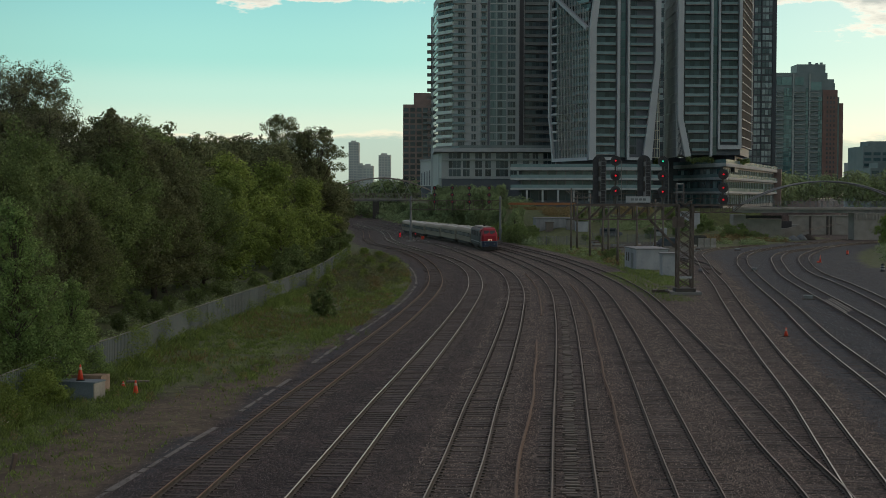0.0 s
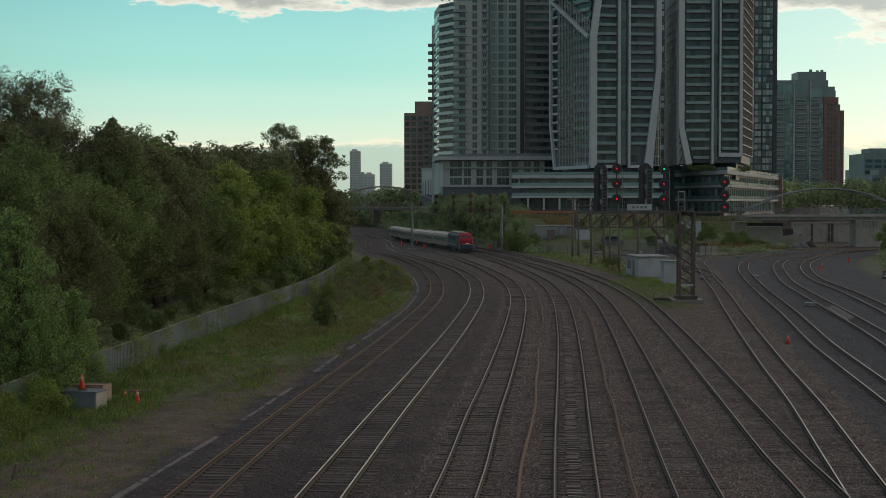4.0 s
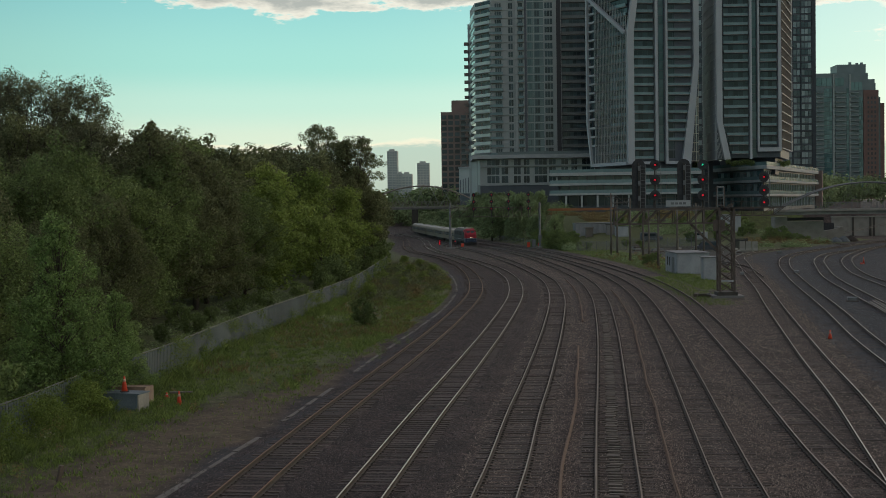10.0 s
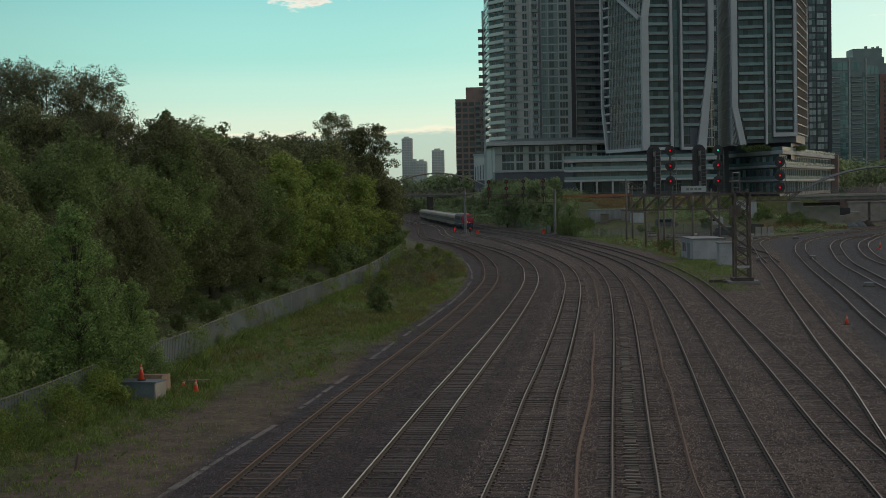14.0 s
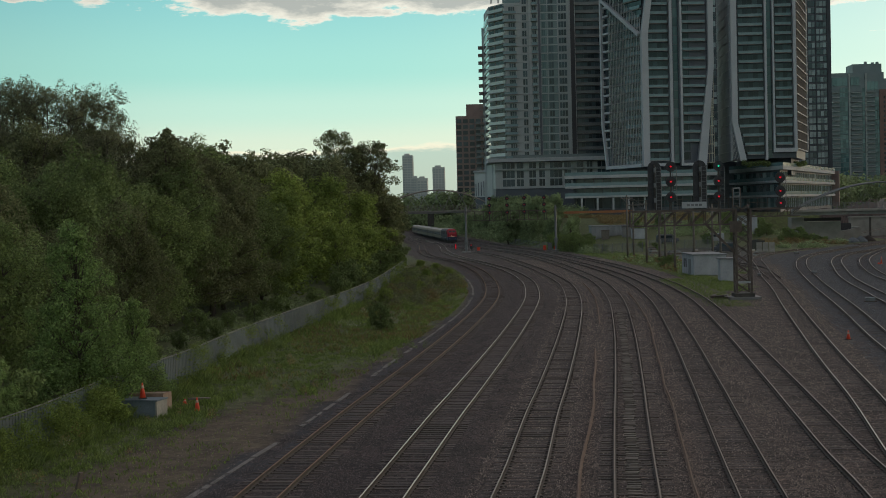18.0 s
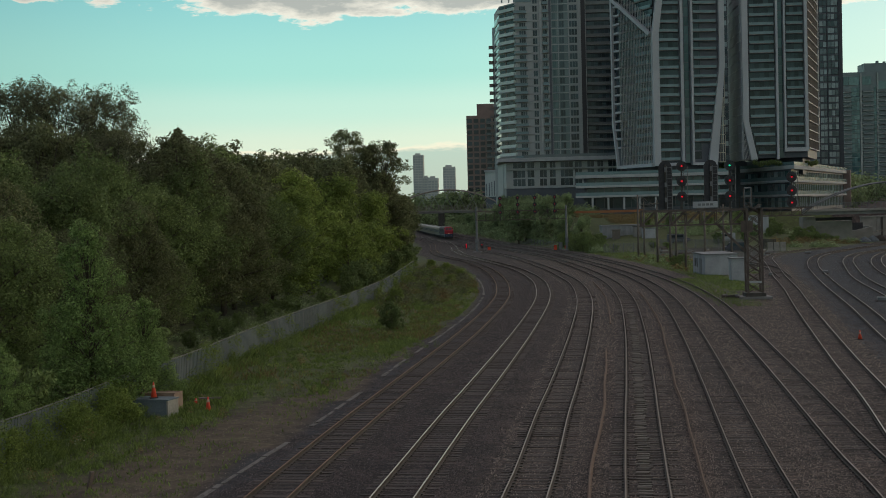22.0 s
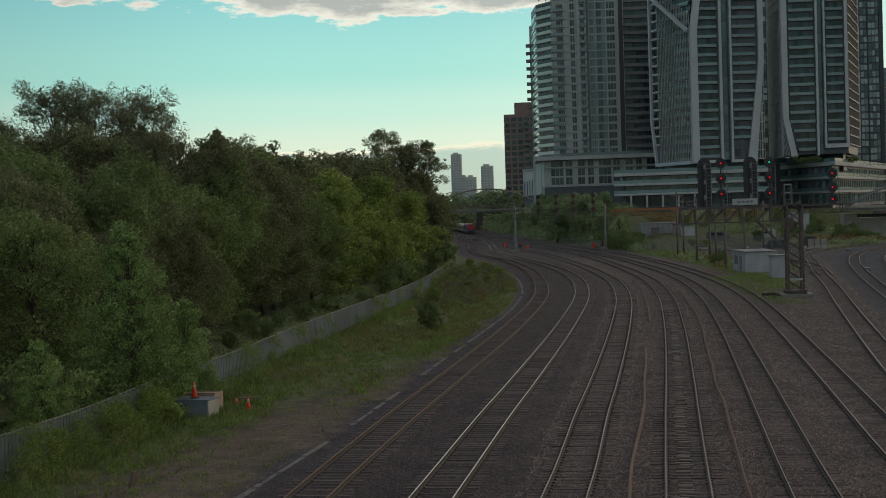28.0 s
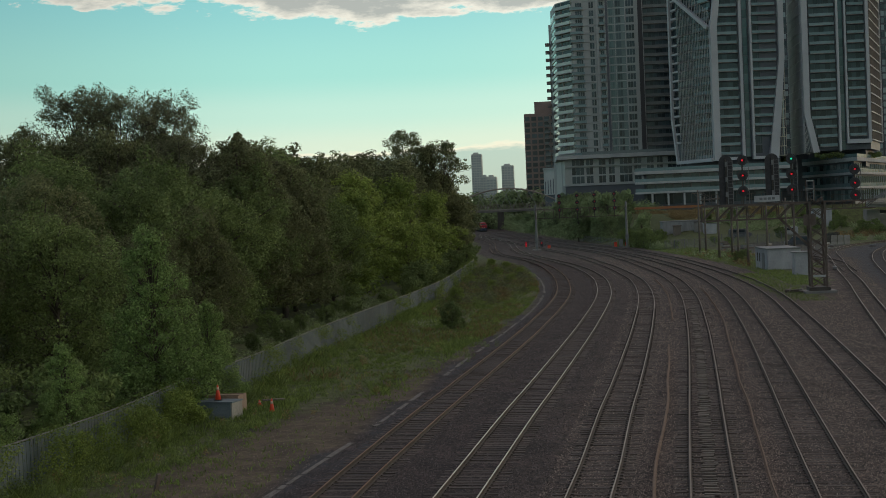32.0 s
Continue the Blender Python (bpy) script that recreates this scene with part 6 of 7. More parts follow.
def retaining_walls():
    w = thing("retaining_wall", "concrete retaining wall and ramp beneath the footbridge", "wall")
    for i in range(7):
        part("wall_panel", Geo().box(101 + i * 4.4, 105.36 + i * 4.4, 400, 401, -2.4, 3.7), CONC_TAN, w)
    part("coping", Geo().box(100.8, 132, 399.6, 401.2, 3.7, 4.1), CONC_TAN, w)
    for x in (106.6, 111.6, 112.6):
        part("downpipe", Geo().box(x, x + 0.5, 399.6, 400, -1.8, 3.7), STEEL_DARK, w)
    ramp = Geo().add([(86.7, 362, -2.2), (93.5, 362, -2.2), (93.5, 363, -2.2), (86.7, 363, -2.2), (86.7, 362, 0.3), (93.5, 362, 1.7), (93.5, 363, 1.7), (86.7, 363, 0.3)],
                     [(3, 2, 1, 0), (4, 5, 6, 7), (0, 1, 5, 4), (1, 2, 6, 5), (2, 3, 7, 6), (3, 0, 4, 7)])
    part("ramp_wall", ramp, CONC_TAN, w)
    part("ramp_wall", Geo().box(93.5, 94.4, 362.0, 400, -2.4, 1.9), CONC_TAN, w)
    part("dark_fence", Geo().prism([(86.2, 364), (92.6, 365), (92.6, 365.2), (86.2, 364.2)], 1.0, 2.9), BLACK, w)
    part("ramp_rail", Geo().bar((90, 361.6, -0.7), (115, 396, 1.6), 0.12).bar((90, 361.6, -0.3), (115, 396, 2.0), 0.08), STEEL_RUST, w)
    for i, (x, y, r, h, m) in enumerate(((85.6, 336, 1.9, 1.3, GRAVEL_HEAP), (88.3, 339, 1.9, 1.5, GRAVEL_HEAP), (91.2, 343, 2.1, 1.5, SOIL_HEAP))):
        g = Geo().lathe([(a, rise(x, y) + b) for a, b in ((r, -0.3), (r * 0.72, h * 0.38), (r * 0.4, h * 0.75), (r * 0.12, h * 0.98), (0.02, h))], x, y, 16)
        solid("gravel_heap", g, m, "heap of grey-blue crushed gravel" if m is GRAVEL_HEAP else "heap of dark brown soil", "gravel heap", "heaps by the wall", smooth=True)
    r = random.Random(3)
    for i in range(6):
        x, y = r.uniform(80, 88), r.uniform(306, 320)
        solid("guard_plank", Geo().box(-1.1, 1.1, -0.12, 0.12, 0.0, 0.16), TIE_PALE, "pale timber lying at the crossing of two tracks", "plank", "guard planks", m=pose(x, y, rise(x, y) + 0.02, 0, 0, r.uniform(10, 50)))


SOIL_HEAP = mat("brown_soil", (0.03, 0.024, 0.02), (0.07, 0.055, 0.045), 0.95, 2, 8, 0.8)
GRAVEL_HEAP = mat("crushed_stone", (0.07, 0.08, 0.085), (0.15, 0.165, 0.17), 0.95, 2, 8, 0.8)
retaining_walls()


# ---- signals ----
def signal_head(parent, x, y, z, lens, r=0.52):
    """A round black target with a hooded lens."""
    ring = [(r * math.cos(k), r * math.sin(k)) for k in (2 * math.pi * j / 20 for j in range(20))]
    g = Geo().tube_rings([[(x + a, y + d, z + b) for a, b in ring] for d in (0.0, 0.05)])
    head = part("signal_target", g, BLACK, parent)
    ring = [(0.16 * math.cos(k), 0.16 * math.sin(k)) for k in (2 * math.pi * j / 12 for j in range(12))]
    part("lens", Geo().tube_rings([[(x + a * 0.58, y + d, z + b * 0.58) for a, b in ring] for d in (-0.09, -0.02)]), lens, head)
    arc = [(0.2 * math.cos(a), 0.2 * math.sin(a)) for a in (math.pi * (j / 8) * 1.3 - 0.47 for j in range(9))]
    arc += [(0.17 * math.cos(a), 0.17 * math.sin(a)) for a in (math.pi * (j / 8) * 1.3 - 0.47 for j in range(8, -1, -1))]
    hood = Geo().tube_rings([[(x + a, y + d, z + b) for a, b in arc] for d in (-0.36, 0.0)])
    part("hood", hood, BLACK, head)
    part("case", Geo().box(x - 0.2, x + 0.2, y + 0.06, y + 0.45, z - 0.25, z + 0.25), BLACK, head)


def ladder(parent, x, y, z0, z1, w=0.42):
    g = Geo()
    for s in (-1, 1):
        g.box(x + s * w / 2 - 0.03, x + s * w / 2 + 0.03, y, y + 0.06, z0, z1)
    z = z0 + 0.2
    while z < z1:
        g.box(x - w / 2, x + w / 2, y + 0.01, y + 0.05, z, z + 0.035)
        z += 0.36
    part("ladder", g, STEEL_GREY, parent)


def lattice_beam(parent, x0, x1, y0, y1, za, zb, bay=1.5, w=0.1):
    """A trussed beam: chords, uprights and diagonals, each a bar."""
    n = max(1, round((x1 - x0) / bay))
    for y in (y0, y1):
        part("chord", Geo().bar((x0, y, za), (x1, y, za), w * 1.3), STEEL_RUST, parent)
        part("chord", Geo().bar((x0, y, zb), (x1, y, zb), w * 1.5), STEEL_RUST, parent)
        for i in range(n):
            a, b = x0 + (x1 - x0) * i / n, x0 + (x1 - x0) * (i + 1) / n
            part("upright", Geo().bar((a, y, za), (a, y, zb), w), STEEL_RUST, parent)
            part("diagonal", Geo().bar((a, y, za), (b, y, zb), w), STEEL_RUST, parent)
    for i in range(n + 1):
        a = x0 + (x1 - x0) * i / n
        part("cross_tie", Geo().bar((a, y0, zb), (a, y1, zb), w * 0.8), STEEL_RUST, parent)


def gantry():
    g = thing("signal_gantry", "rusty lattice signal gantry with black-backed red signals", "signal gantry")
    X, Y, W = 24.35, 138.5, 0.72
    part("footing", Geo().box(X - 1.5, X + 1.6, Y - 1.3, Y + 1.5, GZ - 0.1, GZ + 0.25), CONC, g)
    part("base_frame", Geo().box(X - 1.0, X + 1.0, Y - 1.0, Y + 1.0, GZ + 0.25, GZ + 0.6), STEEL_DARK, g)
    top = 10.9
    for sx in (-W, W):
        for sy in (-W, W):
            part("leg", Geo().bar((X + sx, Y + sy, GZ + 0.6), (X + sx, Y + sy, 8.8), 0.19), STEEL_RUST, g)
    n = 9
    for k in range(n):
        z0, z1 = GZ + 0.6 + k * 0.98, GZ + 0.6 + (k + 1) * 0.98
        for sy in (-W, W):
            part("brace", Geo().bar((X - W, Y + sy, z0), (X + W, Y + sy, z1), 0.08), STEEL_RUST, g)
            part("brace", Geo().bar((X + W, Y + sy, z0), (X - W, Y + sy, z1), 0.08), STEEL_RUST, g)
        for sx in (-W, W):
            part("brace", Geo().bar((X + sx, Y - W, z0), (X + sx, Y + W, z1), 0.10), STEEL_RUST, g)
    part("plate", Geo().box(X - 0.6, X + 0.7, Y - W - 0.06, Y - W - 0.02, 1.4, 1.6), CONC_PALE, g)
    for sx in (-0.4, 0.4):
        part("upper_leg", Geo().bar((X + sx - 0.5, Y, 8.8), (X + sx - 0.5, Y, top), 0.08), STEEL_RUST, g)
    ladder(g, X - 0.5, Y - 0.1, 8.8, top, 0.6)
    part("cage", Geo().bar((X - 0.85, Y, top), (X - 0.15, Y, top), 0.1).bar((X - 0.85, Y, top - 0.8), (X - 0.15, Y, top - 0.8), 0.1), WHITE_STEEL, g)
    lattice_beam(g, 13.2, X - W, Y - 0.6, Y + 0.6, 7.3, 8.75, 1.5)
    lattice_beam(g, X + W, 30.0, Y - 0.6, Y + 0.6, 8.0, 8.75, 1.0, 0.07)
    part("knee", Geo().bar((20.8, Y, 7.3), (X - W, Y, 4.4), 0.22), STEEL_RUST, g)
    part("gusset", Geo().prism([(23.0, Y - 0.7), (24.2, Y - 0.7), (24.2, Y - 0.6), (23.0, Y - 0.6)], 6.5, 7.6), STEEL_RUST, g)
    part("walkway", Geo().box(13.2, 30.2, Y - 0.65, Y + 0.65, 8.82, 8.88), STEEL_DARK, g)
    for i in range(18):
        x = 13.3 + i * 0.98
        part("rail_post", Geo().box(x, x + 0.05, Y + 0.6, Y + 0.65, 8.88, 9.9), STEEL_DARK, g)
    part("walk_rail", Geo().bar((13.2, Y + 0.62, 9.9), (30.2, Y + 0.62, 9.9), 0.05).bar((13.2, Y + 0.62, 9.4), (30.2, Y + 0.62, 9.4), 0.04), STEEL_DARK, g)
    # tall black backboards with their ladders
    for x in (15.7, 20.2):
        ring = [(x - 0.66, 8.9), (x + 0.66, 8.9)] + [(x + 0.66 * math.cos(a), 13.1 + 0.66 * math.sin(a)) for a in (math.pi * j / 10 for j in range(11))]
        bb = part("backboard", Geo().tube_rings([[(a, y, b) for a, b in ring] for y in (Y - 0.1, Y - 0.04)]), BLACK, g, "tall black rounded backboard")
        part("mast", Geo().box(x - 0.07, x + 0.07, Y - 0.3, Y - 0.14, 8.9, 13.4), STEEL_DARK, bb)
        for z in (9.9, 11.4, 12.9):
            part("signal_case", Geo().box(x - 0.1, x + 0.12, Y - 0.55, Y - 0.3, z - 0.26, z + 0.2), STEEL_GREY, bb)
        ladder(bb, x + 0.38, Y - 0.5, 8.9, 13.2, 0.5)
    for x, zs, lens in ((17.35, (13.2, 11.7, 10.15), (LED_RED, LED_RED, LED_RED)), (22.1, (13.15, 11.65, 10.1), (LED_GREEN, LED_RED, LED_RED)), (28.2, (11.85, 10.5, 9.3), (LED_RED, LED_RED, LED_RED))):
        part("mast", Geo().box(x - 0.07, x + 0.07, Y + 0.1, Y + 0.24, 8.88, zs[0] + 0.3), STEEL_DARK, g)
        for z, le in zip(zs, lens):
            signal_head(g, x, Y - 0.05, z, le)
        ladder(g, x + 0.42, Y + 0.3, 8.88, zs[0])
    sg = part("sign", Geo().box(18.3, 20.75, Y - 0.8, Y - 0.74, 9.0, 9.62), CONC_PALE, g, "pale sign with unreadable bars")
    for i in range(4):
        part("bar", Geo().box(18.8 + i * 0.4, 19.1 + i * 0.4, Y - 0.812, Y - 0.802, 9.2, 9.42), STEEL_GREY, sg)


gantry()


LED_DIM = mat("dim_red_lens", (0.5, 0.015, 0.02), (0.6, 0.025, 0.035), 0.4, emit=0.55)


def mid_signals():
    k = spread(0, 292)[1] / 292
    g = thing("signal_bridge", "slender grey signal bridge across the main tracks", "signal gantry", m=Matrix.Translation((0, 0, EYE * (1 - k))) @ Matrix.Scale(k, 4))
    Y = 292
    for x in (-6.85, 12.15):
        part("footing", Geo().box(x - 0.9, x + 0.9, Y - 0.9, Y + 0.9, GZ - 0.2, GZ + 0.3), CONC, g)
        part("post", Geo().lathe([(0.26, GZ + 0.3), (0.22, 9.3), (0.08, 9.5)], x, Y, 10), STEEL_GREY, g)
        part("cabinet", Geo().box(x - 0.35, x + 0.35, Y - 0.7, Y - 0.35, 1.6, 2.6), STEEL_GREY, g)
    lattice_beam(g, -6.85, 12.15, Y - 0.4, Y + 0.4, 6.6, 8.5, 1.9, 0.08)
    for x in (-1.8, 1.95, 5.55, 9.75):
        part("mast", Geo().box(x - 0.08, x + 0.08, Y - 0.7, Y - 0.5, 6.4, 11.6), STEEL_DARK, g)
        for z in (11.2, 9.75, 8.25):
            signal_head(g, x, Y - 0.8, z, LED_DIM, 0.42)


mid_signals()


def dwarf_signals():
    for x, y, n in ((-9.7, 310, 3), (-6.1, 305, 1)):
        x, y = spread(x, y)
        GZ = rise(x, y)
        d = thing("dwarf_signal", "low red ground signal on a short post beside the track", "signal", "dwarf signals")
        part("post", Geo().box(x - 0.06, x + 0.06, y, y + 0.12, GZ, GZ + 0.7), STEEL_DARK, d)
        part("case", Geo().box(x - 0.34, x + 0.34, y - 0.1, y + 0.3, GZ + 0.5, GZ + 1.65), BLACK, d)
        for k in range(n):
            ring = [(0.16 * math.cos(a), 0.16 * math.sin(a)) for a in (2 * math.pi * j / 12 for j in range(12))]
            part("lens", Geo().tube_rings([[(x + a, y + q, GZ + 1.4 - k * 0.4 + b) for a, b in ring] for q in (-0.16, -0.1)]), LED_RED if n > 1 else LED_DIM, d)
    for x, y, h in ((9.9, 297, 1.1), (12.2, 297, 0.9), (-4.5, 306, 0.7)):
        x, y = spread(x, y)
        b = thing("relay_marker", "orange-red equipment marker box beside the tracks", "equipment box", "marker boxes")
        part("box", Geo().box(x - 0.35, x + 0.35, y - 0.3, y + 0.3, rise(x, y), rise(x, y) + h), CONE_ORANGE, b)
        part("lid", Geo().box(x - 0.4, x + 0.4, y - 0.35, y + 0.35, rise(x, y) + h, rise(x, y) + h + 0.08), CONE_ORANGE, b)
    b = thing("relay_cabinet", "grey steel relay cabinet at the foot of the signal bridge", "equipment box")
    x, y = spread(11, 296)
    z = rise(x, y)
    part("body", Geo().box(x - 0.45, x + 0.45, y, y + 0.8, z - 0.1, z + 1.7), STEEL_GREY, b)
    part("door", Geo().box(x - 0.39, x + 0.39, y - 0.05, y, z + 0.1, z + 1.6), STEEL_GREY, b)
    part("cap", Geo().box(x - 0.55, x + 0.55, y - 0.1, y + 0.9, z + 1.7, z + 1.8), STEEL_GREY, b)


dwarf_signals()


# ---- poles and wires ----
def poles():
    spots = ((23.0, 246.7, 11.8), (24.4, 250, 10.5), (23.9, 223.4, 10.5), (26.5, 228, 9.0), (26.4, 219.3, 8.8), (24.9, 195.7, 7.6), (28.9, 205, 9.5), (33.2, 215, 9.5), (36.5, 228, 9.0))
    tops = []
    for x, y, h in spots:
        x, y = spread(x, y)
        z = rise(x, y)
        p = thing("utility_pole", "weathered wooden utility pole in rough grass", "pole", "utility poles")
        part("shaft", Geo().lathe([(0.2, z - 0.2), (0.17, z + h * 0.5), (0.12, z + h)], x, y, 8), WOOD_POLE, p, smooth=True)
        part("cross_arm", Geo().box(x - 1.1, x + 1.1, y - 0.16, y - 0.04, z + h - 0.7, z + h - 0.55), WOOD_POLE, p)
        for k in (-0.95, -0.4, 0.4, 0.95):
            part("insulator", Geo().lathe([(0.05, z + h - 0.55), (0.08, z + h - 0.45), (0.04, z + h - 0.36)], x + k, y - 0.1, 6), STEEL_GREY, p)
        tops.append((x, y - 0.1, z + h - 0.4))
    for a, b in ((0, 2), (2, 5), (4, 6), (6, 7), (7, 8), (0, 1), (1, 3)):
        for k in (-0.95, 0.4, 0.95):
            p, q = Vector(tops[a]) + Vector((k, 0, 0)), Vector(tops[b]) + Vector((k, 0, 0))
            pts = [tuple(p.lerp(q, i / 10) - Vector((0, 0, 4 * 0.8 * (i / 10) * (1 - i / 10)))) for i in range(11)]
            solid("overhead_wire", Geo().tube(pts, [0.025] * 11, 4), BLACK, "dark sagging overhead wire between poles", "wire", "overhead wires")


poles()


# ---- huts, sheds, clutter on the wedge ----
def hut(label, x0, y0, w, d, h, turn, door=True, roofmat=None, name="equipment_hut", skin=None):
    x0, y0 = spread(x0, y0)
    z = rise(x0, y0) - 0.05
    b = thing(name, label, "hut", "huts", m=pose(x0, y0, z, 0, 0, turn))
    part("wall", Geo().box(0, w, 0, d, 0, h), skin or HUT_WHITE, b)
    part("roof", Geo().prism([(-0.15, -0.15), (w + 0.15, -0.15), (w + 0.15, d + 0.15), (-0.15, d + 0.15)], h, h + 0.14), roofmat or STEEL_GREY, b)
    for i in range(1, int(w / 0.9)):
        part("seam", Geo().box(i * 0.9 - 0.02, i * 0.9 + 0.02, -0.025, 0, 0.05, h - 0.05), skin or HUT_WHITE, b)
    if door:
        part("door", Geo().box(-0.04, 0, d * 0.25, d * 0.45, 0.1, h * 0.8), STEEL_GREY, b)
        for k in (0.62, 0.78):
            part("vent", Geo().box(-0.05, 0, d * k, d * k + 0.5, h * 0.35, h * 0.78), STEEL_DARK, b)
    part("skid", Geo().box(-0.05, w + 0.05, -0.05, d + 0.05, -0.25, 0), STEEL_DARK, b)
    return b


SHED_GREY = mat("weathered_corrugated_steel", (0.17, 0.178, 0.185), (0.28, 0.285, 0.29), 0.7, 0.7, 9, stretch=(2, 2, 0.4))
hut("pale grey steel equipment hut in weeds beside the track", 25.8, 183.1, 4.3, 8.6, 2.75, 3)
hut("small pale grey relay hut next to the lattice mast", 27.0, 169.0, 1.75, 2.2, 2.75, 0, False)
hut("long corrugated pale metal shed at the bank's foot", 20.4, 302, 9.6, 7, 3.5, 2, False, None, "metal_shed", SHED_GREY)
hut("brown plank lean-to beside the metal shed", 22.4, 299, 1.8, 2.0, 2.4, 0, False, STEEL_RUST, "lean_to", WOOD_POLE)
hut("small grey porch at the shed's end", 26.9, 299, 1.9, 2.0, 2.5, 0, False, STEEL_DARK, "porch", CONC)
hut("pale storage container among the poles", 28.6, 296, 3.0, 2.6, 2.4, 0, False, None, "container")
hut("grey gabled store hut behind the lattice mast", 52.5, 300, 4.0, 8, 4.2, 4, False, None, "metal_shed")


def vehicle(x, y, turn, paint, label):
    x, y = spread(x, y)
    z = rise(x, y)
    v = thing("parked_van", label, "van", "parked vehicles", m=pose(x, y, z, 0, 0, turn))
    sec = lambda px, w, zb, zt: [(px, -w, zb), (px, w, zb), (px, w * 1.0, zb + (zt - zb) * 0.55), (px, w * 0.85, zt), (px, -w * 0.85, zt), (px, -w, zb + (zt - zb) * 0.55)]
    part("body", Geo().tube_rings([sec(-2.5, 0.9, 0.4, 1.9), sec(-2.3, 0.98, 0.3, 2.0), sec(0.9, 0.98, 0.3, 2.0), sec(1.6, 0.96, 0.3, 1.2), sec(2.5, 0.85, 0.4, 1.0)]), paint, v)
    part("windscreen", Geo().bar((1.0, 0, 1.85), (1.62, 0, 1.25), 1.5, 0.04), GLASS, v)
    for s in (-1, 1):
        part("side_window", Geo().box(-1.8, 0.8, s * 0.97 - 0.02, s * 0.97 + 0.02, 1.25, 1.75), GLASS, v)
        for px in (-1.6, 1.6):
            wh = part("wheel", Geo().tube([(px, s * 0.75, 0.33), (px, s * 0.97, 0.33)], [0.33, 0.33], 14), BLACK, v)
            part("rim", Geo().tube([(px, s * 0.95, 0.33), (px, s * 0.985, 0.33)], [0.19, 0.17], 10), STEEL_GREY, wh)


CAR_WHITE = mat("car_white", (0.24, 0.25, 0.26), (0.33, 0.34, 0.35), 0.35, 2, 10)
CAR_DARK = mat("car_dark", (0.03, 0.035, 0.045), (0.06, 0.065, 0.08), 0.35, 2, 10)
vehicle(44.6, 288, 172, CAR_WHITE, "white pickup van parked behind the poles")
vehicle(35.2, 288, 5, CAR_DARK, "dark van parked behind the poles")
vehicle(42.5, 262, 175, CAR_DARK, "dark blue van parked behind the lattice mast")

ORANGE_NET = mat("orange_netting", (0.24, 0.095, 0.04), (0.36, 0.15, 0.065), 0.8, 0.5, 6)
BARRIER = mat("jersey_concrete", (0.22, 0.21, 0.185), (0.34, 0.325, 0.29), 0.9, 0.8, 10, 0.2)


def site_clutter():
    nf = thing("site_fence", "orange safety netting along the top of the bank", "fence")
    for i in range(13):
        x0, x1 = 17.4 + i * 1.8, 17.4 + (i + 1) * 1.8
        za, zb = rise(x0, 421) + 0.75, rise(x1, 421) + 0.75
        part("netting", Geo().add([(x0, 421, za + 0.4), (x1, 421, zb + 0.4), (x1, 421, zb + 1.15), (x0, 421, za + 1.1), (x0, 421.05, za + 0.4), (x1, 421.05, zb + 0.4), (x1, 421.05, zb + 1.15), (x0, 421.05, za + 1.1)], [(0, 1, 2, 3), (7, 6, 5, 4), (0, 4, 5, 1), (3, 2, 6, 7)]), ORANGE_NET, nf)
        part("stake", Geo().box(x0 - 0.05, x0 + 0.05, 421.05, 421.15, za - 1.2, za + 1.3), STEEL_DARK, nf)
    for i in range(3):
        x = 51.7 + i * 1.15
        g = Geo().tube_rings([[(x + px, 278 - i * 0.5 + a, rise(x, 278) + b) for a, b in ((-0.4, 0), (0.4, 0), (0.4, 0.15), (0.16, 0.6), (0.12, 1.9), (-0.12, 1.9), (-0.16, 0.6), (-0.4, 0.15))] for px in (0, 1.05)])
        solid("concrete_block", g, BARRIER, "pale upright concrete block at the road's end", "concrete block", "concrete blocks")
    bf = thing("dark_fence", "black slatted gate beside the concrete blocks", "fence")
    for i in range(12):
        part("slat", Geo().box(53 + i * 0.22, 53.16 + i * 0.22, 290, 290.06, rise(54, 290), rise(54, 290) + 2.2), BLACK, bf)
    part("rail", Geo().box(52.9, 55.7, 290.06, 290.14, rise(54, 290) + 1.7, rise(54, 290) + 1.85), BLACK, bf)
    # rusty rail stack in the grass
    st = thing("rail_stack", "stack of rusty spare rails lying in grass", "rail stack")
    for i in range(5):
        part("rail", Geo().bar((26.5 + i * 0.15, 232 + i * 0.5, rise(27, 232) + 0.15 + 0.1 * (i % 2)), (31.5, 236 + i * 0.5, rise(31, 236) + 0.15 + 0.1 * (i % 2)), 0.14, 0.18), RAIL_RUST, st)
    # long low guard fence beyond the main line
    gf = thing("guard_fence", "pale steel mesh fence beyond the main tracks", "fence")
    for i in range(16):
        y0, y1 = 330 + i * 5, 335 + i * 5
        a, b = (T6.x_at(y0) + 5.5, y0), (T6.x_at(y1) + 5.5, y1)
        part("post", Geo().box(a[0] - 0.05, a[0] + 0.05, y0, y0 + 0.1, rise(*a) - 0.3, rise(*a) + 1.7), STEEL_GREY, gf)
        g = Geo()
        for z in (0.15, 0.5, 0.85, 1.2, 1.5):
            g.bar((*a, rise(*a) + z), (*b, rise(*b) + z), 0.06)
        tagged(part("mesh_panel", g, STEEL_GREY, gf), kind="stuff")


site_clutter()


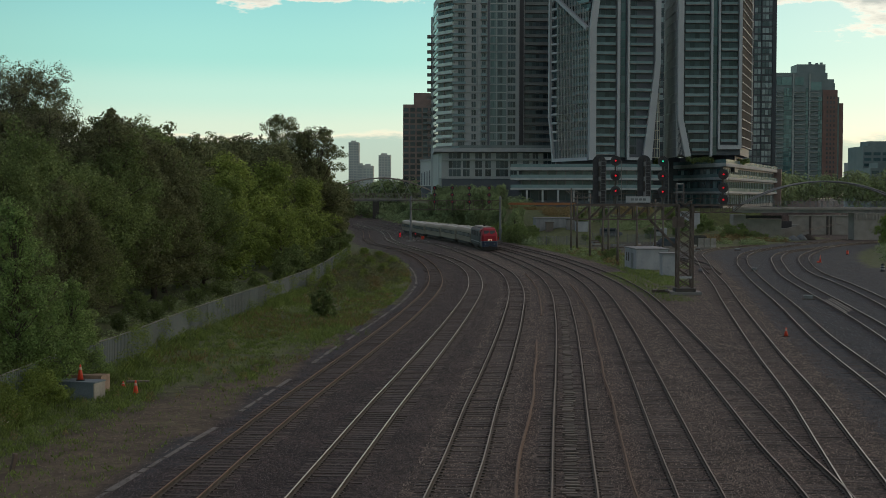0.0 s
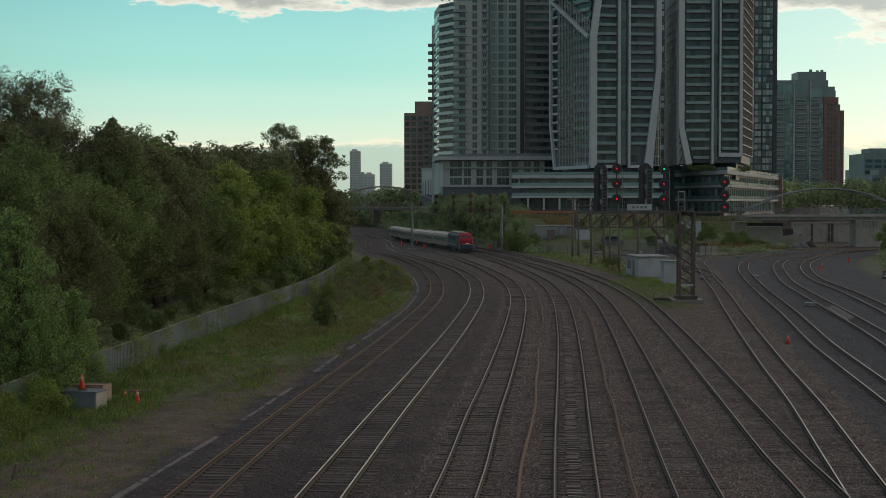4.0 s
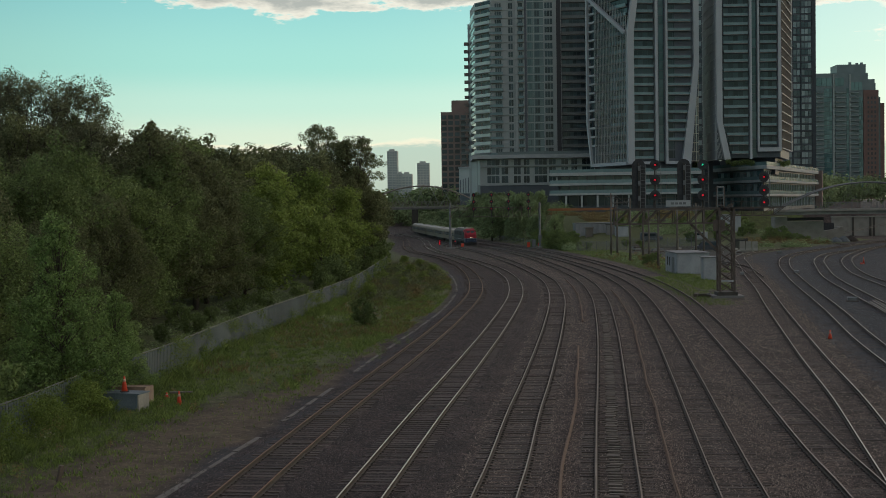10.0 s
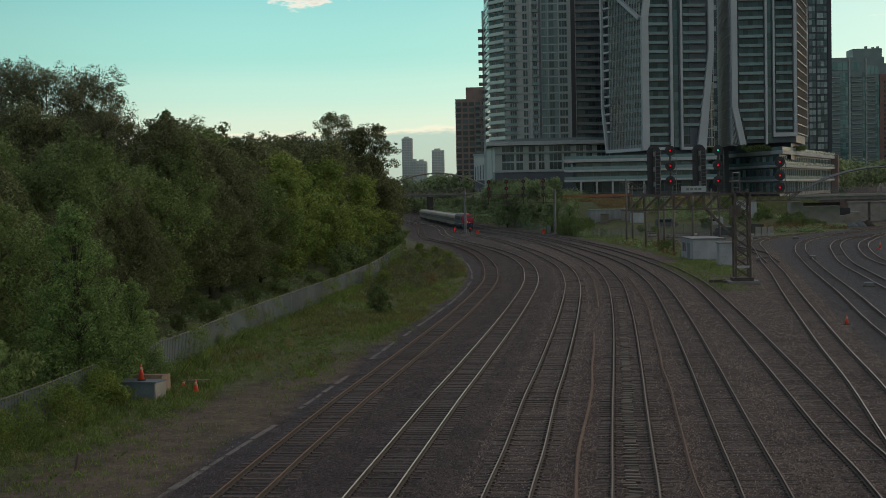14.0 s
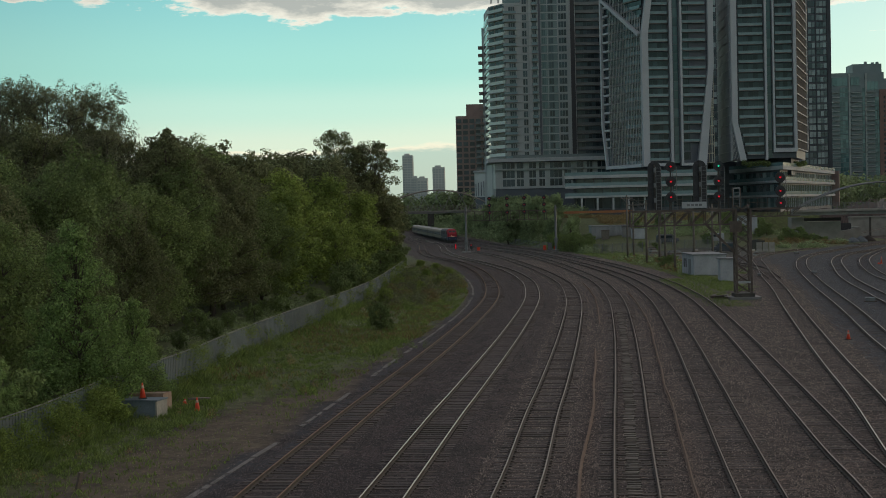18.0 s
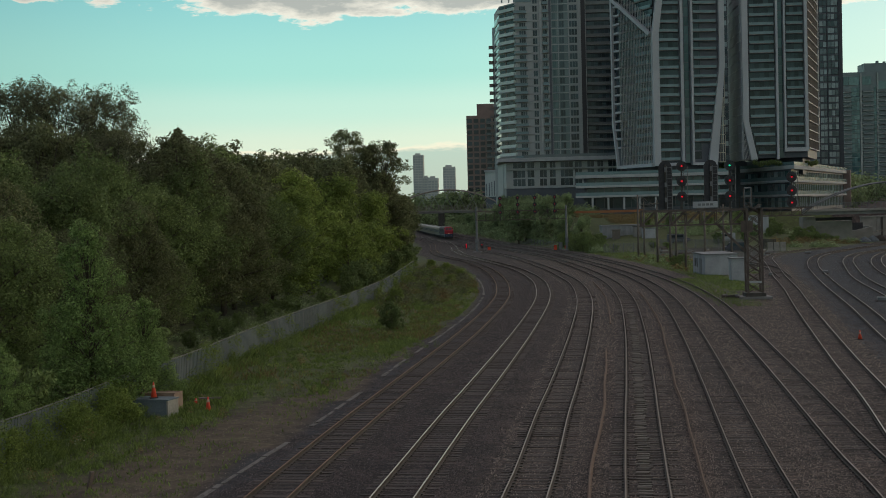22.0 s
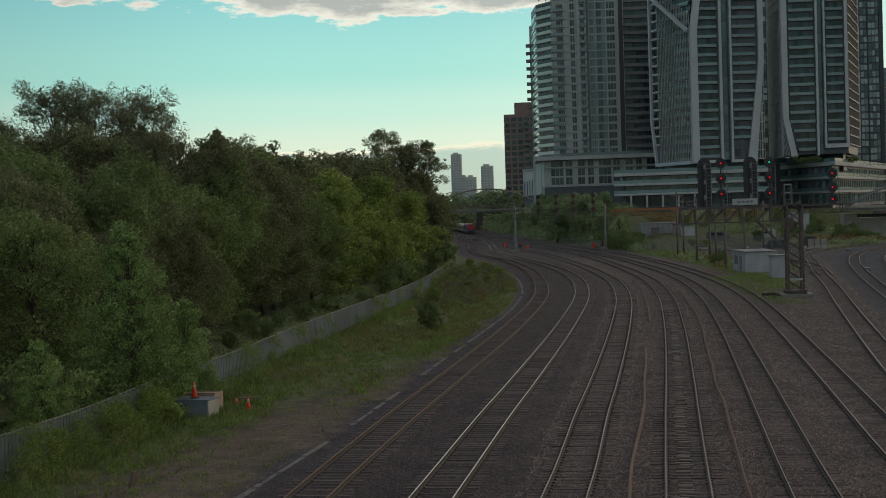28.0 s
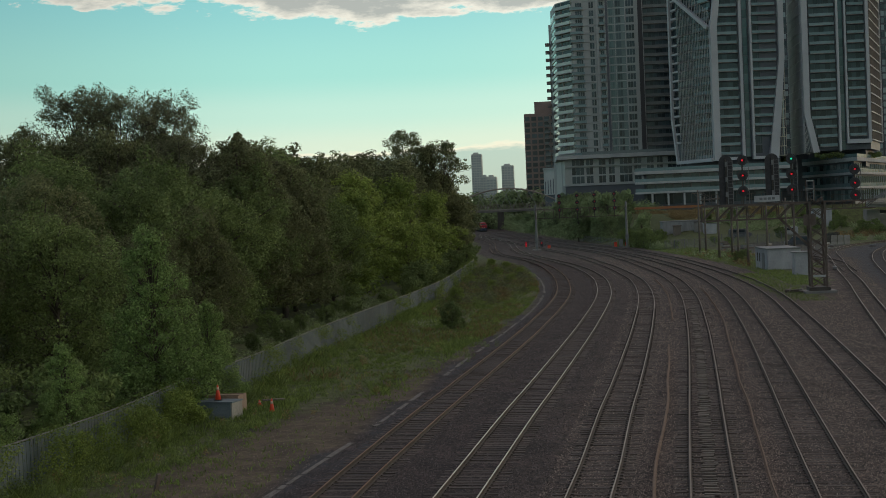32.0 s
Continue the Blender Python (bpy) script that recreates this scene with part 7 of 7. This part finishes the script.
def yard_fence():
    """Chain-link fence and scrap round the parking ground on the wedge."""
    for x0, y0, x1, y1, n in ((30.5, 293, 19.8, 291, 5), (33, 303, 50, 297, 7)):
        f = thing("mesh_fence", "grey chain-link fence before the sheds", "fence", "mesh fences")
        for i in range(n):
            a = Vector((x0 + (x1 - x0) * i / n, y0 + (y1 - y0) * i / n))
            b = Vector((x0 + (x1 - x0) * (i + 1) / n, y0 + (y1 - y0) * (i + 1) / n))
            za, zb = rise(a.x, a.y), rise(b.x, b.y)
            part("post", Geo().box(a.x - 0.05, a.x + 0.05, a.y, a.y + 0.1, za - 0.2, za + 2.1), STEEL_GREY, f)
            g = Geo()
            for k in range(9):
                g.bar((a.x, a.y, za + 0.1 + k * 0.23), (b.x, b.y, zb + 0.1 + k * 0.23), 0.035)
            for k in range(12):
                q = a.lerp(b, (k + 0.5) / 12)
                g.bar((q.x, q.y, rise(q.x, q.y)), (q.x, q.y, rise(q.x, q.y) + 1.95), 0.035)
            tagged(part("mesh_panel", g, STEEL_GREY, f), kind="stuff")
    r = random.Random(17)
    mats = (STEEL_RUST, CONC, STEEL_GREY, WOOD_POLE, BOX_PALE)
    for i in range(16):
        x, y = r.uniform(31, 50), r.uniform(250, 298)
        w, h = r.uniform(0.5, 1.6), r.uniform(0.3, 1.0)
        b = thing("scrap_pile", "low pile of stored track material on the parking ground", "material pile", "material piles", m=pose(x, y, rise(x, y), 0, 0, r.uniform(0, 90)))
        for k in range(3):
            part("piece", Geo().box(-w + 0.1 * k, w - 0.15 * k, -0.4, 0.4 - 0.1 * k, h * k / 3, h * (k + 0.92) / 3), mats[(i + k) % 5], b)


BOX_PALE = mat("pale_crate", (0.2, 0.2, 0.19), (0.32, 0.32, 0.3), 0.8, 2, 20)
yard_fence()


# ---- near things: cones, concrete bin, loose rails, planks ----
def cone(x, y, z=None, h=0.75, tilt=0.0, label="orange traffic cone with pale band on stony ground"):
    x, y = spread(x, y)
    c = thing("traffic_cone", label, "traffic cone", "traffic cones", m=pose(x, y, rise(x, y) if z is None else z, tilt, 0, 20))
    part("base", Geo().box(-0.2, 0.2, -0.2, 0.2, 0, 0.04), CONE_ORANGE if tilt else BLACK, c)
    part("body", Geo().lathe([(0.155, 0.04), (0.09, h * 0.52), (0.035, h), (0.02, h + 0.01)], sides=16), CONE_ORANGE, c, smooth=True)
    part("band", Geo().lathe([(0.077, h * 0.66), (0.057, h * 0.84), (0.045, h * 0.84)], sides=16), CONE_WHITE, c, smooth=True)
    return c


cone(-15.2, 67.7, h=0.74)
cone(-17.6, 66.45, z=0.72, h=0.76, label="orange traffic cone standing on the concrete bin")
cone(24.2, 96.6, h=0.62)
cone(56.3, 204.9, h=1.0, label="orange traffic cone by the outer track")
cone(55.6, 203.6, h=0.9, tilt=85, label="fallen orange traffic cone on bluish stone")


def drum(x, y, mats, label, h=0.95, r=0.28):
    """A traffic drum: stacked bands on a rubber foot."""
    x, y = spread(x, y)
    d = thing("traffic_drum", label, "traffic drum", "traffic drums", m=pose(x, y, rise(x, y)))
    part("foot", Geo().lathe([(r * 1.3, 0), (r * 1.3, 0.08), (r, 0.1)]), BLACK, d)
    n = 5
    for k in range(n):
        part("band", Geo().lathe([(r * (1 - 0.04 * k), 0.1 + (h - 0.1) * k / n), (r * (0.97 - 0.04 * k), 0.1 + (h - 0.1) * (k + 0.97) / n)]), mats[k % len(mats)], d)
    part("handle", Geo().box(-0.12, 0.12, -0.03, 0.03, h - 0.02, h + 0.1), BLACK, d)


drum(67.8, 230.2, (CONE_ORANGE,), "orange traffic drum by the outer track", 0.75, 0.22)
drum(57.6, 179.8, (BLACK, WHITE_STEEL), "black and white striped drum in the grass")

cone(-16.4, 70.2, h=0.34, label="small orange cone in the weeds")
BIN_BLUE = mat("bin_concrete", (0.095, 0.125, 0.15), (0.18, 0.225, 0.25), 0.85, 1.2, 14, 0.2)
BOX_TAN = mat("tan_board", (0.22, 0.15, 0.11), (0.34, 0.25, 0.19), 0.85, 2, 20, 0.2)


# pale colour imitates the shine of the ninth track's switch rails
SWITCH_SHINE = mat("switch_rail_shine", (0.20, 0.18, 0.15), (0.34, 0.305, 0.26), 0.85, 2, 25, 0.2)


def near_clutter():
    b = thing("concrete_bin", "blue-grey concrete bin with pale end in weeds", "bin", m=pose(-19.1, 66.4, GZ, 0, 0, -14))
    part("body", Geo().box(0, 2.35, 0, 1.05, 0, 0.84), BIN_BLUE, b)
    part("end_panel", Geo().box(2.35, 2.42, -0.02, 1.07, 0, 0.86), BARRIER, b)
    part("lid", Geo().box(-0.04, 2.46, -0.05, 1.1, 0.84, 0.9), BIN_BLUE, b)
    c = thing("crate", "tan board crate with open top behind the bin", "crate", m=pose(-18.9, 68.2, GZ, 0, 0, -8))
    for n, q in (("side", (0.2, 1.95, 0, 0.06, 0, 0.9)), ("side", (0.2, 1.95, 1.1, 1.16, 0, 0.9)), ("end", (0.2, 0.26, 0.06, 1.1, 0, 0.9)), ("end", (1.89, 1.95, 0.06, 1.1, 0, 0.9)), ("lid_board", (0.15, 2.0, 0.0, 0.5, 0.903, 0.95))):
        part(n, Geo().box(*q), BOX_TAN, c)
    s = thing("rusty_stub", "short rusty steel post leaning in bare earth", "post")
    part("stub", Geo().bar((-15.55, 49.2, GZ - 0.1), (-15.36, 49.1, GZ + 0.62), 0.17, 0.1), STEEL_RUST, s)
    pk = thing("pallet_board", "brown board lying in weeds beside the bin", "board")
    part("board", Geo().bar((-16.3, 70.5, GZ + 0.3), (-15.2, 70.9, GZ + 0.26), 0.26, 0.08), WOOD_POLE, pk)
    # loose rails lying between the tracks
    for nm, pts in (("a", [(1.9, 38), (2.35, 44.2), (3.0, 52.6), (4.0, 62.2), (5.1, 75.9), (6.35, 93.0)]), ("b", [(6.1, 36), (6.35, 44), (6.55, 47), (7.0, 52.4), (7.95, 63.5), (8.9, 75.5), (10.75, 96.8), (11.9, 110), (13.2, 131), (14.1, 152)]), ("c", [(8.1, 113), (9.1, 128), (10.1, 150), (10.3, 172)])):
        ln = Line(pts)
        ob = thing("loose_rail", "rusty loose rail lying between the tracks", "rail", "loose rails")
        part("rail", rail_mesh("rail", ln, 0, 0, ln.s[-1], GZ - 0.01, 0.8, RAIL_LOOSE, RAIL_LOOSE, 0.10), None, ob)
    # short pale plates between the rails of the fourth track
    pl = thing("plank_row", "row of short pale weathered planks between two rails", "planks")
    r = random.Random(31)
    me = Geo().box(-0.25, 0.25, -0.09, 0.09, 0, 0.05).mesh("plank", TIE_PALE)
    s = 9.0
    while s < 95:
        c, d = T4.side(s, r.gauss(-0.08, 0.05)), T4.way(s)
        if noise.noise((s * 0.25, 0, 2)) > -0.45:
            part("plank", me, None, pl, m=Matrix.LocRotScale((c.x, c.y, GZ + 0.03 + r.uniform(0, 0.02)), Euler((r.uniform(-0.03, 0.03), r.uniform(-0.03, 0.03), math.atan2(d.y, d.x) - math.pi / 2 + r.gauss(0, 0.06))), None))
        s += r.choice((0.26, 0.3, 0.42, 0.55))
    r = random.Random(8)
    for k in range(7):
        x, y = 22.4 + r.uniform(-0.9, 0.5), 139.5 + r.uniform(-1.2, 1.5)
        w, h = r.uniform(0.2, 0.45), r.uniform(0.12, 0.4)
        solid("debris_block", Geo().tube_rings([[(a * w, b * w * 0.7, z) for a, b in ((-1, -1), (1, -0.9), (0.9, 1), (-1, 0.9))] for z in (-0.02, h * 0.8, h)]), (CONC, STEEL_RUST, TIE)[k % 3], "broken concrete or scrap at the mast's foot", "debris", "debris at the mast", m=pose(x, y, GZ, 0, r.uniform(-6, 6), r.uniform(0, 90)))
    # switch machines
    for x, y, w, lab in ((40.9, 180.4, 0.9, "pale switch machine box"), (35.0, 131.3, 1.3, "weathered switch machine on timber"), (33.4, 178, 0.7, "small switch machine"), (52.9, 246.7, 1.4, "grey equipment box")):
        x, y = spread(x, y)
        w *= 0.75
        m = thing("switch_machine", lab + " beside the rails", "equipment box", "switch machines", m=pose(x, y, rise(x, y), 0, 0, -12))
        part("case", Geo().box(-w / 2.4, w / 2.4, -0.25, 0.25, 0.1, 0.36), STEEL_GREY, m)
        part("lid", Geo().box(-w / 2.4 - 0.04, w / 2.4 + 0.04, -0.29, 0.29, 0.36, 0.42), CONC_PALE, m)
        part("timber", Geo().box(-w / 2 - 0.1, w / 2 + 0.1, -0.4, 0.4, 0.0, 0.1), TIE, m)
    # pale planks at the turnout; strips standing for shiny switch rails in the ninth track
    for ln, s0, offs in ((T9, 62.0, (-0.3, 0.1, 0.45)), ):
        for k, o in enumerate(offs):
            a, b = ln.side(s0 + k * 1.2, o), ln.side(s0 + 14 + k, o + 0.1)
            solid("guard_plank", Geo().bar((a.x, a.y, GZ + 0.05), (b.x, b.y, GZ + 0.05), 0.12, 0.08), SWITCH_SHINE, "pale plank-like strip lying between switch rails", "plank", "guard planks")
    for k in range(3):
        a, b = T7.side(152 + k * 1.5, -0.6), T7.side(152.4 + k * 1.5, 0.6)
        solid("guard_plank", Geo().bar((a.x, a.y, rise(a.x, a.y) + 0.07), (b.x, b.y, rise(b.x, b.y) + 0.07), 0.34, 0.06), TIE_PALE, "pale plank-like strip lying between switch rails", "plank", "guard planks")


near_clutter()


# ---- far skyline ----
def skyline():
    data = (("far_tower", -158, -141, 2300, 97, WALL_GREY, 4), ("far_tower", -134, -132, 2300, 40, WALL_GREY, 1), ("far_tower", -108, -88, 2300, 76, WALL_GREY, 4), ("far_block", -140, -128, 2250, 58, CONC_PALE, 3), ("far_block", -128, -112, 2200, 56, CONC_PALE, 3), ("far_block", -150, -136, 1500, 32, WALL_DARK, 3), ("far_block", -150, -125, 1400, 26, CONC_PALE, 4), ("far_block", -62, -52, 2300, 60, WALL_GREY, 2),
            ("far_block", 236, 262, 760, 25, WALL_SLATE, 5), ("far_block", 241, 262, 790, 38, WALL_SLATE, 4), ("far_block", 251, 275, 740, 37, WALL_SLATE, 5), ("far_block", 300, 330, 1000, 34, WALL_GREY, 5), ("far_block", 205, 240, 880, 17, WALL_BROWN, 8))
    for n, x0, x1, y, h, m, c in data:
        t = thing(n, "pale far-off city tower block on the skyline" if y > 1000 else "mid-distance city block beyond the footbridge", "building", "skyline")
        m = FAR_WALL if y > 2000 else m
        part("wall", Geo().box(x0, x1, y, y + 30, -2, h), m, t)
        part("roof_box", Geo().box(x0 + (x1 - x0) * 0.2, x1 - (x1 - x0) * 0.3, y + 4, y + 20, h, h + 3), m, t)
        f = Face(t, x0, y, 0)
        w = (x1 - x0) / c
        step = 4.2 if y > 1000 else 3.2
        for i in range(c):
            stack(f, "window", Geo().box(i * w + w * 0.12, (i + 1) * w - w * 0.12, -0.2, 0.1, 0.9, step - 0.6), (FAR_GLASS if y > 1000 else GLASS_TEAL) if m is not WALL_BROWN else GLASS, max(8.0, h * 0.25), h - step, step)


skyline()


# ---- the train ----
STEEL_COACH = mat("brushed_stainless", (0.175, 0.15, 0.115), (0.265, 0.23, 0.18), 0.7, 0.4, 30, spec=0.25, stretch=(1, 0.2, 4))
# much paler than the sides: light along the roof edge is in this colour
ROOF_COACH = mat("coach_roof", (0.38, 0.36, 0.315), (0.50, 0.475, 0.42), 0.75, 0.5, 12)
LOCO_SIDE = mat("loco_slate", (0.026, 0.028, 0.03), (0.055, 0.058, 0.062), 0.7, 0.5, 10)
LOCO_RED = mat("loco_red", (0.25, 0.018, 0.028), (0.32, 0.028, 0.04), 0.6, 0.8, 10, spec=0.2)
LOCO_BLUE = mat("loco_blue", (0.009, 0.022, 0.055), (0.016, 0.036, 0.08), 0.4, 0.8, 10)
UNDER = mat("underframe_grime", (0.018, 0.017, 0.016), (0.045, 0.042, 0.038), 0.9, 2, 16)
LAMP = mat("headlight", (1.0, 0.72, 0.45), (1.0, 0.8, 0.55), 0.3, emit=1.6)
COACH_GLASS = mat("coach_glass", (0.012, 0.013, 0.014), (0.035, 0.037, 0.04), 0.45, 0.3, 2)
WHEEL = mat("wheel_steel", (0.05, 0.045, 0.04), (0.12, 0.11, 0.10), 0.5, 4, 20, metal=0.6)


def section(y, w, z0, z1, shoulder, crown):
    """A coach cross-section: sides, rounded shoulders, arched roof."""
    pts = [(-w, z0), (w, z0), (w, shoulder)]
    for i in range(1, 8):
        a = math.pi / 2 * i / 8
        pts.append((w * math.cos(a) ** 0.6, shoulder + (z1 - shoulder) * math.sin(a) ** 0.9))
    pts.append((0, z1 + crown))
    for i in range(7, 0, -1):
        a = math.pi / 2 * i / 8
        pts.append((-w * math.cos(a) ** 0.6, shoulder + (z1 - shoulder) * math.sin(a) ** 0.9))
    pts.append((-w, shoulder))
    return [(x, y, z) for x, z in pts]


def bogie(parent, y, axles=2, wheel_r=0.46, span=2.6):
    b = part("bogie", Geo().box(-1.15, -0.9, y - span / 2 - 0.5, y + span / 2 + 0.5, 0.35, 0.75).box(0.9, 1.15, y - span / 2 - 0.5, y + span / 2 + 0.5, 0.35, 0.75).box(-0.9, 0.9, y - 0.3, y + 0.3, 0.45, 0.8), UNDER, parent)
    for k in range(axles):
        yy = y - span / 2 + span * k / max(1, axles - 1)
        for s in (-1, 1):
            part("wheel", Geo().tube([(s * 0.70, yy, wheel_r), (s * 0.84, yy, wheel_r)], [wheel_r, wheel_r - 0.02], 18), WHEEL, b)


def make_coach():
    c = thing("passenger_coach", "stainless steel passenger coach with dark window band", "train car", "cars of the train")
    L = 12.6
    part("body", Geo().tube_rings([section(y, 1.5, 0.95, 3.72, 2.9, 0.08) for y in (-L, -L / 2, 0, L / 2, L)]), STEEL_COACH, c)
    part("roof_skin", Geo().tube_rings([[(1.2 * math.sin(a), y, 3.3 + 0.58 * math.cos(a)) for a in (-1.0, -0.6, -0.2, 0.2, 0.6, 1.0)] for y in (-L + 0.1, L - 0.1)]), ROOF_COACH, c)
    for s in (-1, 1):
        for k in range(5):
            part("flute", Geo().box(s * 1.5 - 0.02, s * 1.5 + 0.02, -L + 0.3, L - 0.3, 1.12 + k * 0.16, 1.2 + k * 0.16), STEEL_COACH, c)
        part("letter_band", Geo().box(s * 1.515 - 0.012, s * 1.515 + 0.012, -L + 0.3, L - 0.3, 2.0, 2.75), UNDER, c, "dark window band")
        for k in range(11):
            y = -10.2 + k * 2.0
            part("window", Geo().box(s * 1.535 - 0.012, s * 1.535 + 0.012, y - 0.75, y + 0.75, 2.08, 2.68), COACH_GLASS, c)
        for y in (-11.6, 11.6):
            part("door", Geo().box(s * 1.54 - 0.012, s * 1.54 + 0.012, y - 0.45, y + 0.45, 0.98, 2.95), STEEL_COACH, c)
    for y in (-L, L):
        sg = 1 if y > 0 else -1
        part("diaphragm", Geo().box(-0.6, 0.6, min(y, y + sg * 0.38), max(y, y + sg * 0.38), 1.0, 3.3), UNDER, c)
    part("underframe", Geo().box(-1.3, 1.3, -8, 8, 0.5, 0.95), UNDER, c)
    for y in (-9.1, 9.1):
        bogie(c, y)
    for y in (-6, 0, 6):
        part("roof_unit", Geo().box(-0.7, 0.7, y - 1.2, y + 1.2, 3.78, 3.95), ROOF_COACH, c)
    return c


def make_loco():
    c = thing("locomotive", "diesel locomotive, red and blue nose, slate sides, headlights lit", "locomotive", "cars of the train")
    L = 10.5
    part("body", Geo().tube_rings([section(y, 1.52, 0.95, 4.05, 3.35, 0.12) for y in (-8.2, -4, 0, 5, L)]), LOCO_SIDE, c)
    # nose: lower blue box, red upper with raked windscreen
    part("lower_nose", Geo().tube_rings([[(-w, y, 0.75), (w, y, 0.75), (w, y, 1.72), (w * 0.9, y, 1.76), (-w * 0.9, y, 1.76), (-w, y, 1.72)] for y, w in ((-10.45, 1.1), (-10.3, 1.38), (-9.6, 1.5), (-8.2, 1.52))]), LOCO_BLUE, c, "dark blue lower nose")
    part("upper_nose", Geo().tube_rings([
        [(-1.12, -10.42, 1.78), (1.12, -10.42, 1.78), (1.12, -10.36, 2.6), (1.0, -10.3, 2.75), (-1.0, -10.3, 2.75), (-1.12, -10.36, 2.6)],
        [(-1.42, -10.1, 1.78), (1.42, -10.1, 1.78), (1.42, -10.0, 2.9), (1.2, -9.85, 3.2), (-1.2, -9.85, 3.2), (-1.42, -10.0, 2.9)],
        [(-1.5, -9.4, 1.78), (1.5, -9.4, 1.78), (1.46, -9.2, 3.1), (1.0, -9.05, 3.95), (-1.0, -9.05, 3.95), (-1.46, -9.2, 3.1)],
        [(-1.53, -8.2, 1.78), (1.53, -8.2, 1.78), (1.5, -8.2, 3.25), (1.0, -8.2, 4.24), (-1.0, -8.2, 4.24), (-1.5, -8.2, 3.25)]]), LOCO_RED, c, "red upper nose")
    part("cab_roof", Geo().tube_rings([section(y, 1.54, 3.3, 4.1, 3.4, 0.12) for y in (-8.2, -6.4)]), LOCO_RED, c)
    for s in (-1, 1):
        x0, x1 = (0.05, 1.06) if s > 0 else (-1.06, -0.05)
        part("windscreen", Geo().add([(x0, -9.98, 3.12), (x1, -9.88, 3.12), (x1, -9.40, 3.70), (x0, -9.52, 3.70), (x0, -9.7, 3.0), (x1, -9.6, 3.0), (x1, -9.2, 3.5), (x0, -9.2, 3.5)], [(0, 1, 2, 3), (7, 6, 5, 4), (0, 4, 5, 1), (1, 5, 6, 2), (2, 6, 7, 3), (3, 7, 4, 0)]), COACH_GLASS, c)
        part("headlight", Geo().tube([(s * 0.2, -10.5, 2.0), (s * 0.2, -10.38, 2.0)], [0.07, 0.07], 12), LAMP, c)
        part("ditch_light", Geo().tube([(s * 0.85, -10.46, 1.25), (s * 0.85, -10.3, 1.25)], [0.1, 0.1], 10), STEEL_GREY, c)
        part("side_window", Geo().box(s * 1.54 - 0.02, s * 1.54 + 0.02, -7.9, -6.9, 2.7, 3.4), GLASS, c)
        part("cab_door", Geo().box(s * 1.53 - 0.02, s * 1.53 + 0.02, -6.5, -5.7, 1.0, 3.1), LOCO_SIDE, c)
        part("side_stripe", Geo().box(s * 1.525 - 0.012, s * 1.525 + 0.012, -8.1, L - 0.3, 1.45, 1.52), CAR_WHITE, c)
        for k in range(4):
            part("grille", Geo().box(s * 1.53 - 0.02, s * 1.53 + 0.02, -3.5 + k * 3.2, -1.3 + k * 3.2, 2.5, 3.4), UNDER, c)
        part("fuel_side", Geo().box(min(s * 1.2, s * 1.45), max(s * 1.2, s * 1.45), -2.4, 2.4, 0.3, 0.95), UNDER, c)
    part("white_line", Geo().bar((-1.15, -10.46, 1.77), (1.15, -10.46, 1.77), 0.05, 0.06), CAR_WHITE, c)
    part("pilot", Geo().prism([(-1.35, -10.6), (1.35, -10.6), (1.4, -9.8), (-1.4, -9.8)], 0.12, 0.74), UNDER, c)
    part("coupler", Geo().box(-0.2, 0.2, -11.0, -10.5, 0.6, 0.95), UNDER, c)
    part("underframe", Geo().box(-1.3, 1.3, -8.5, 10.2, 0.55, 0.95), UNDER, c)
    part("fuel_tank", Geo().box(-1.2, 1.2, -2.4, 2.4, 0.25, 0.55), UNDER, c)
    for y in (-6.4, 6.6):
        bogie(c, y, 2, 0.5, 2.8)
    for y in (-3.5, 0.5, 4.0, 7.5):
        part("roof_hatch", Geo().box(-0.85, 0.85, y - 1.2, y + 1.2, 4.12, 4.32), ROOF_COACH, c, "pale roof hatch")
    part("exhaust", Geo().lathe([(0.25, 4.1), (0.25, 4.5), (0.2, 4.5)], 0.3, 2.3, 10), UNDER, c)
    return c


LOCO = make_loco()
COACHES = [make_coach()]
for _ in range(4):
    COACHES.append(copy_thing(COACHES[0], pose(0, 0, 0)))

# way of the nose along the fourth track, in metres from its near end
RUN = [(0, 223.1), (1, 234.0), (2, 244.5), (3, 254.7), (6, 284.2), (9, 311.4), (12, 337.5), (14, 356.2), (17, 389.5), (20, 423.3), (23, 458.0), (25, 479.5), (28, 514.5), (30, 538.5), (32, 564.5)]


def run_at(t):
    """The nose's place at a time, gliding between the known ones."""
    return float(np.interp(t, [r[0] for r in RUN], [r[1] for r in RUN]))


def on_track(s_mid, half):
    """A car whose bogies stand on the track."""
    a, b = T4.at(s_mid - half), T4.at(s_mid + half)
    c, d = (a + b) / 2, b - a
    return pose(c.x, c.y, -0.005 - dip(c.y), 0, 0, math.degrees(math.atan2(d.y, d.x)) - 90)


def motions():
    ts = [r[0] for r in RUN]
    walk(LOCO, [(t, on_track(run_at(t) + 10.6, 6.5)) for t in ts])
    for i, c in enumerate(COACHES):
        walk(c, [(t, on_track(run_at(t) + 21.3 + 12.9 + i * 25.9, 9.1)) for t in ts])


motions()
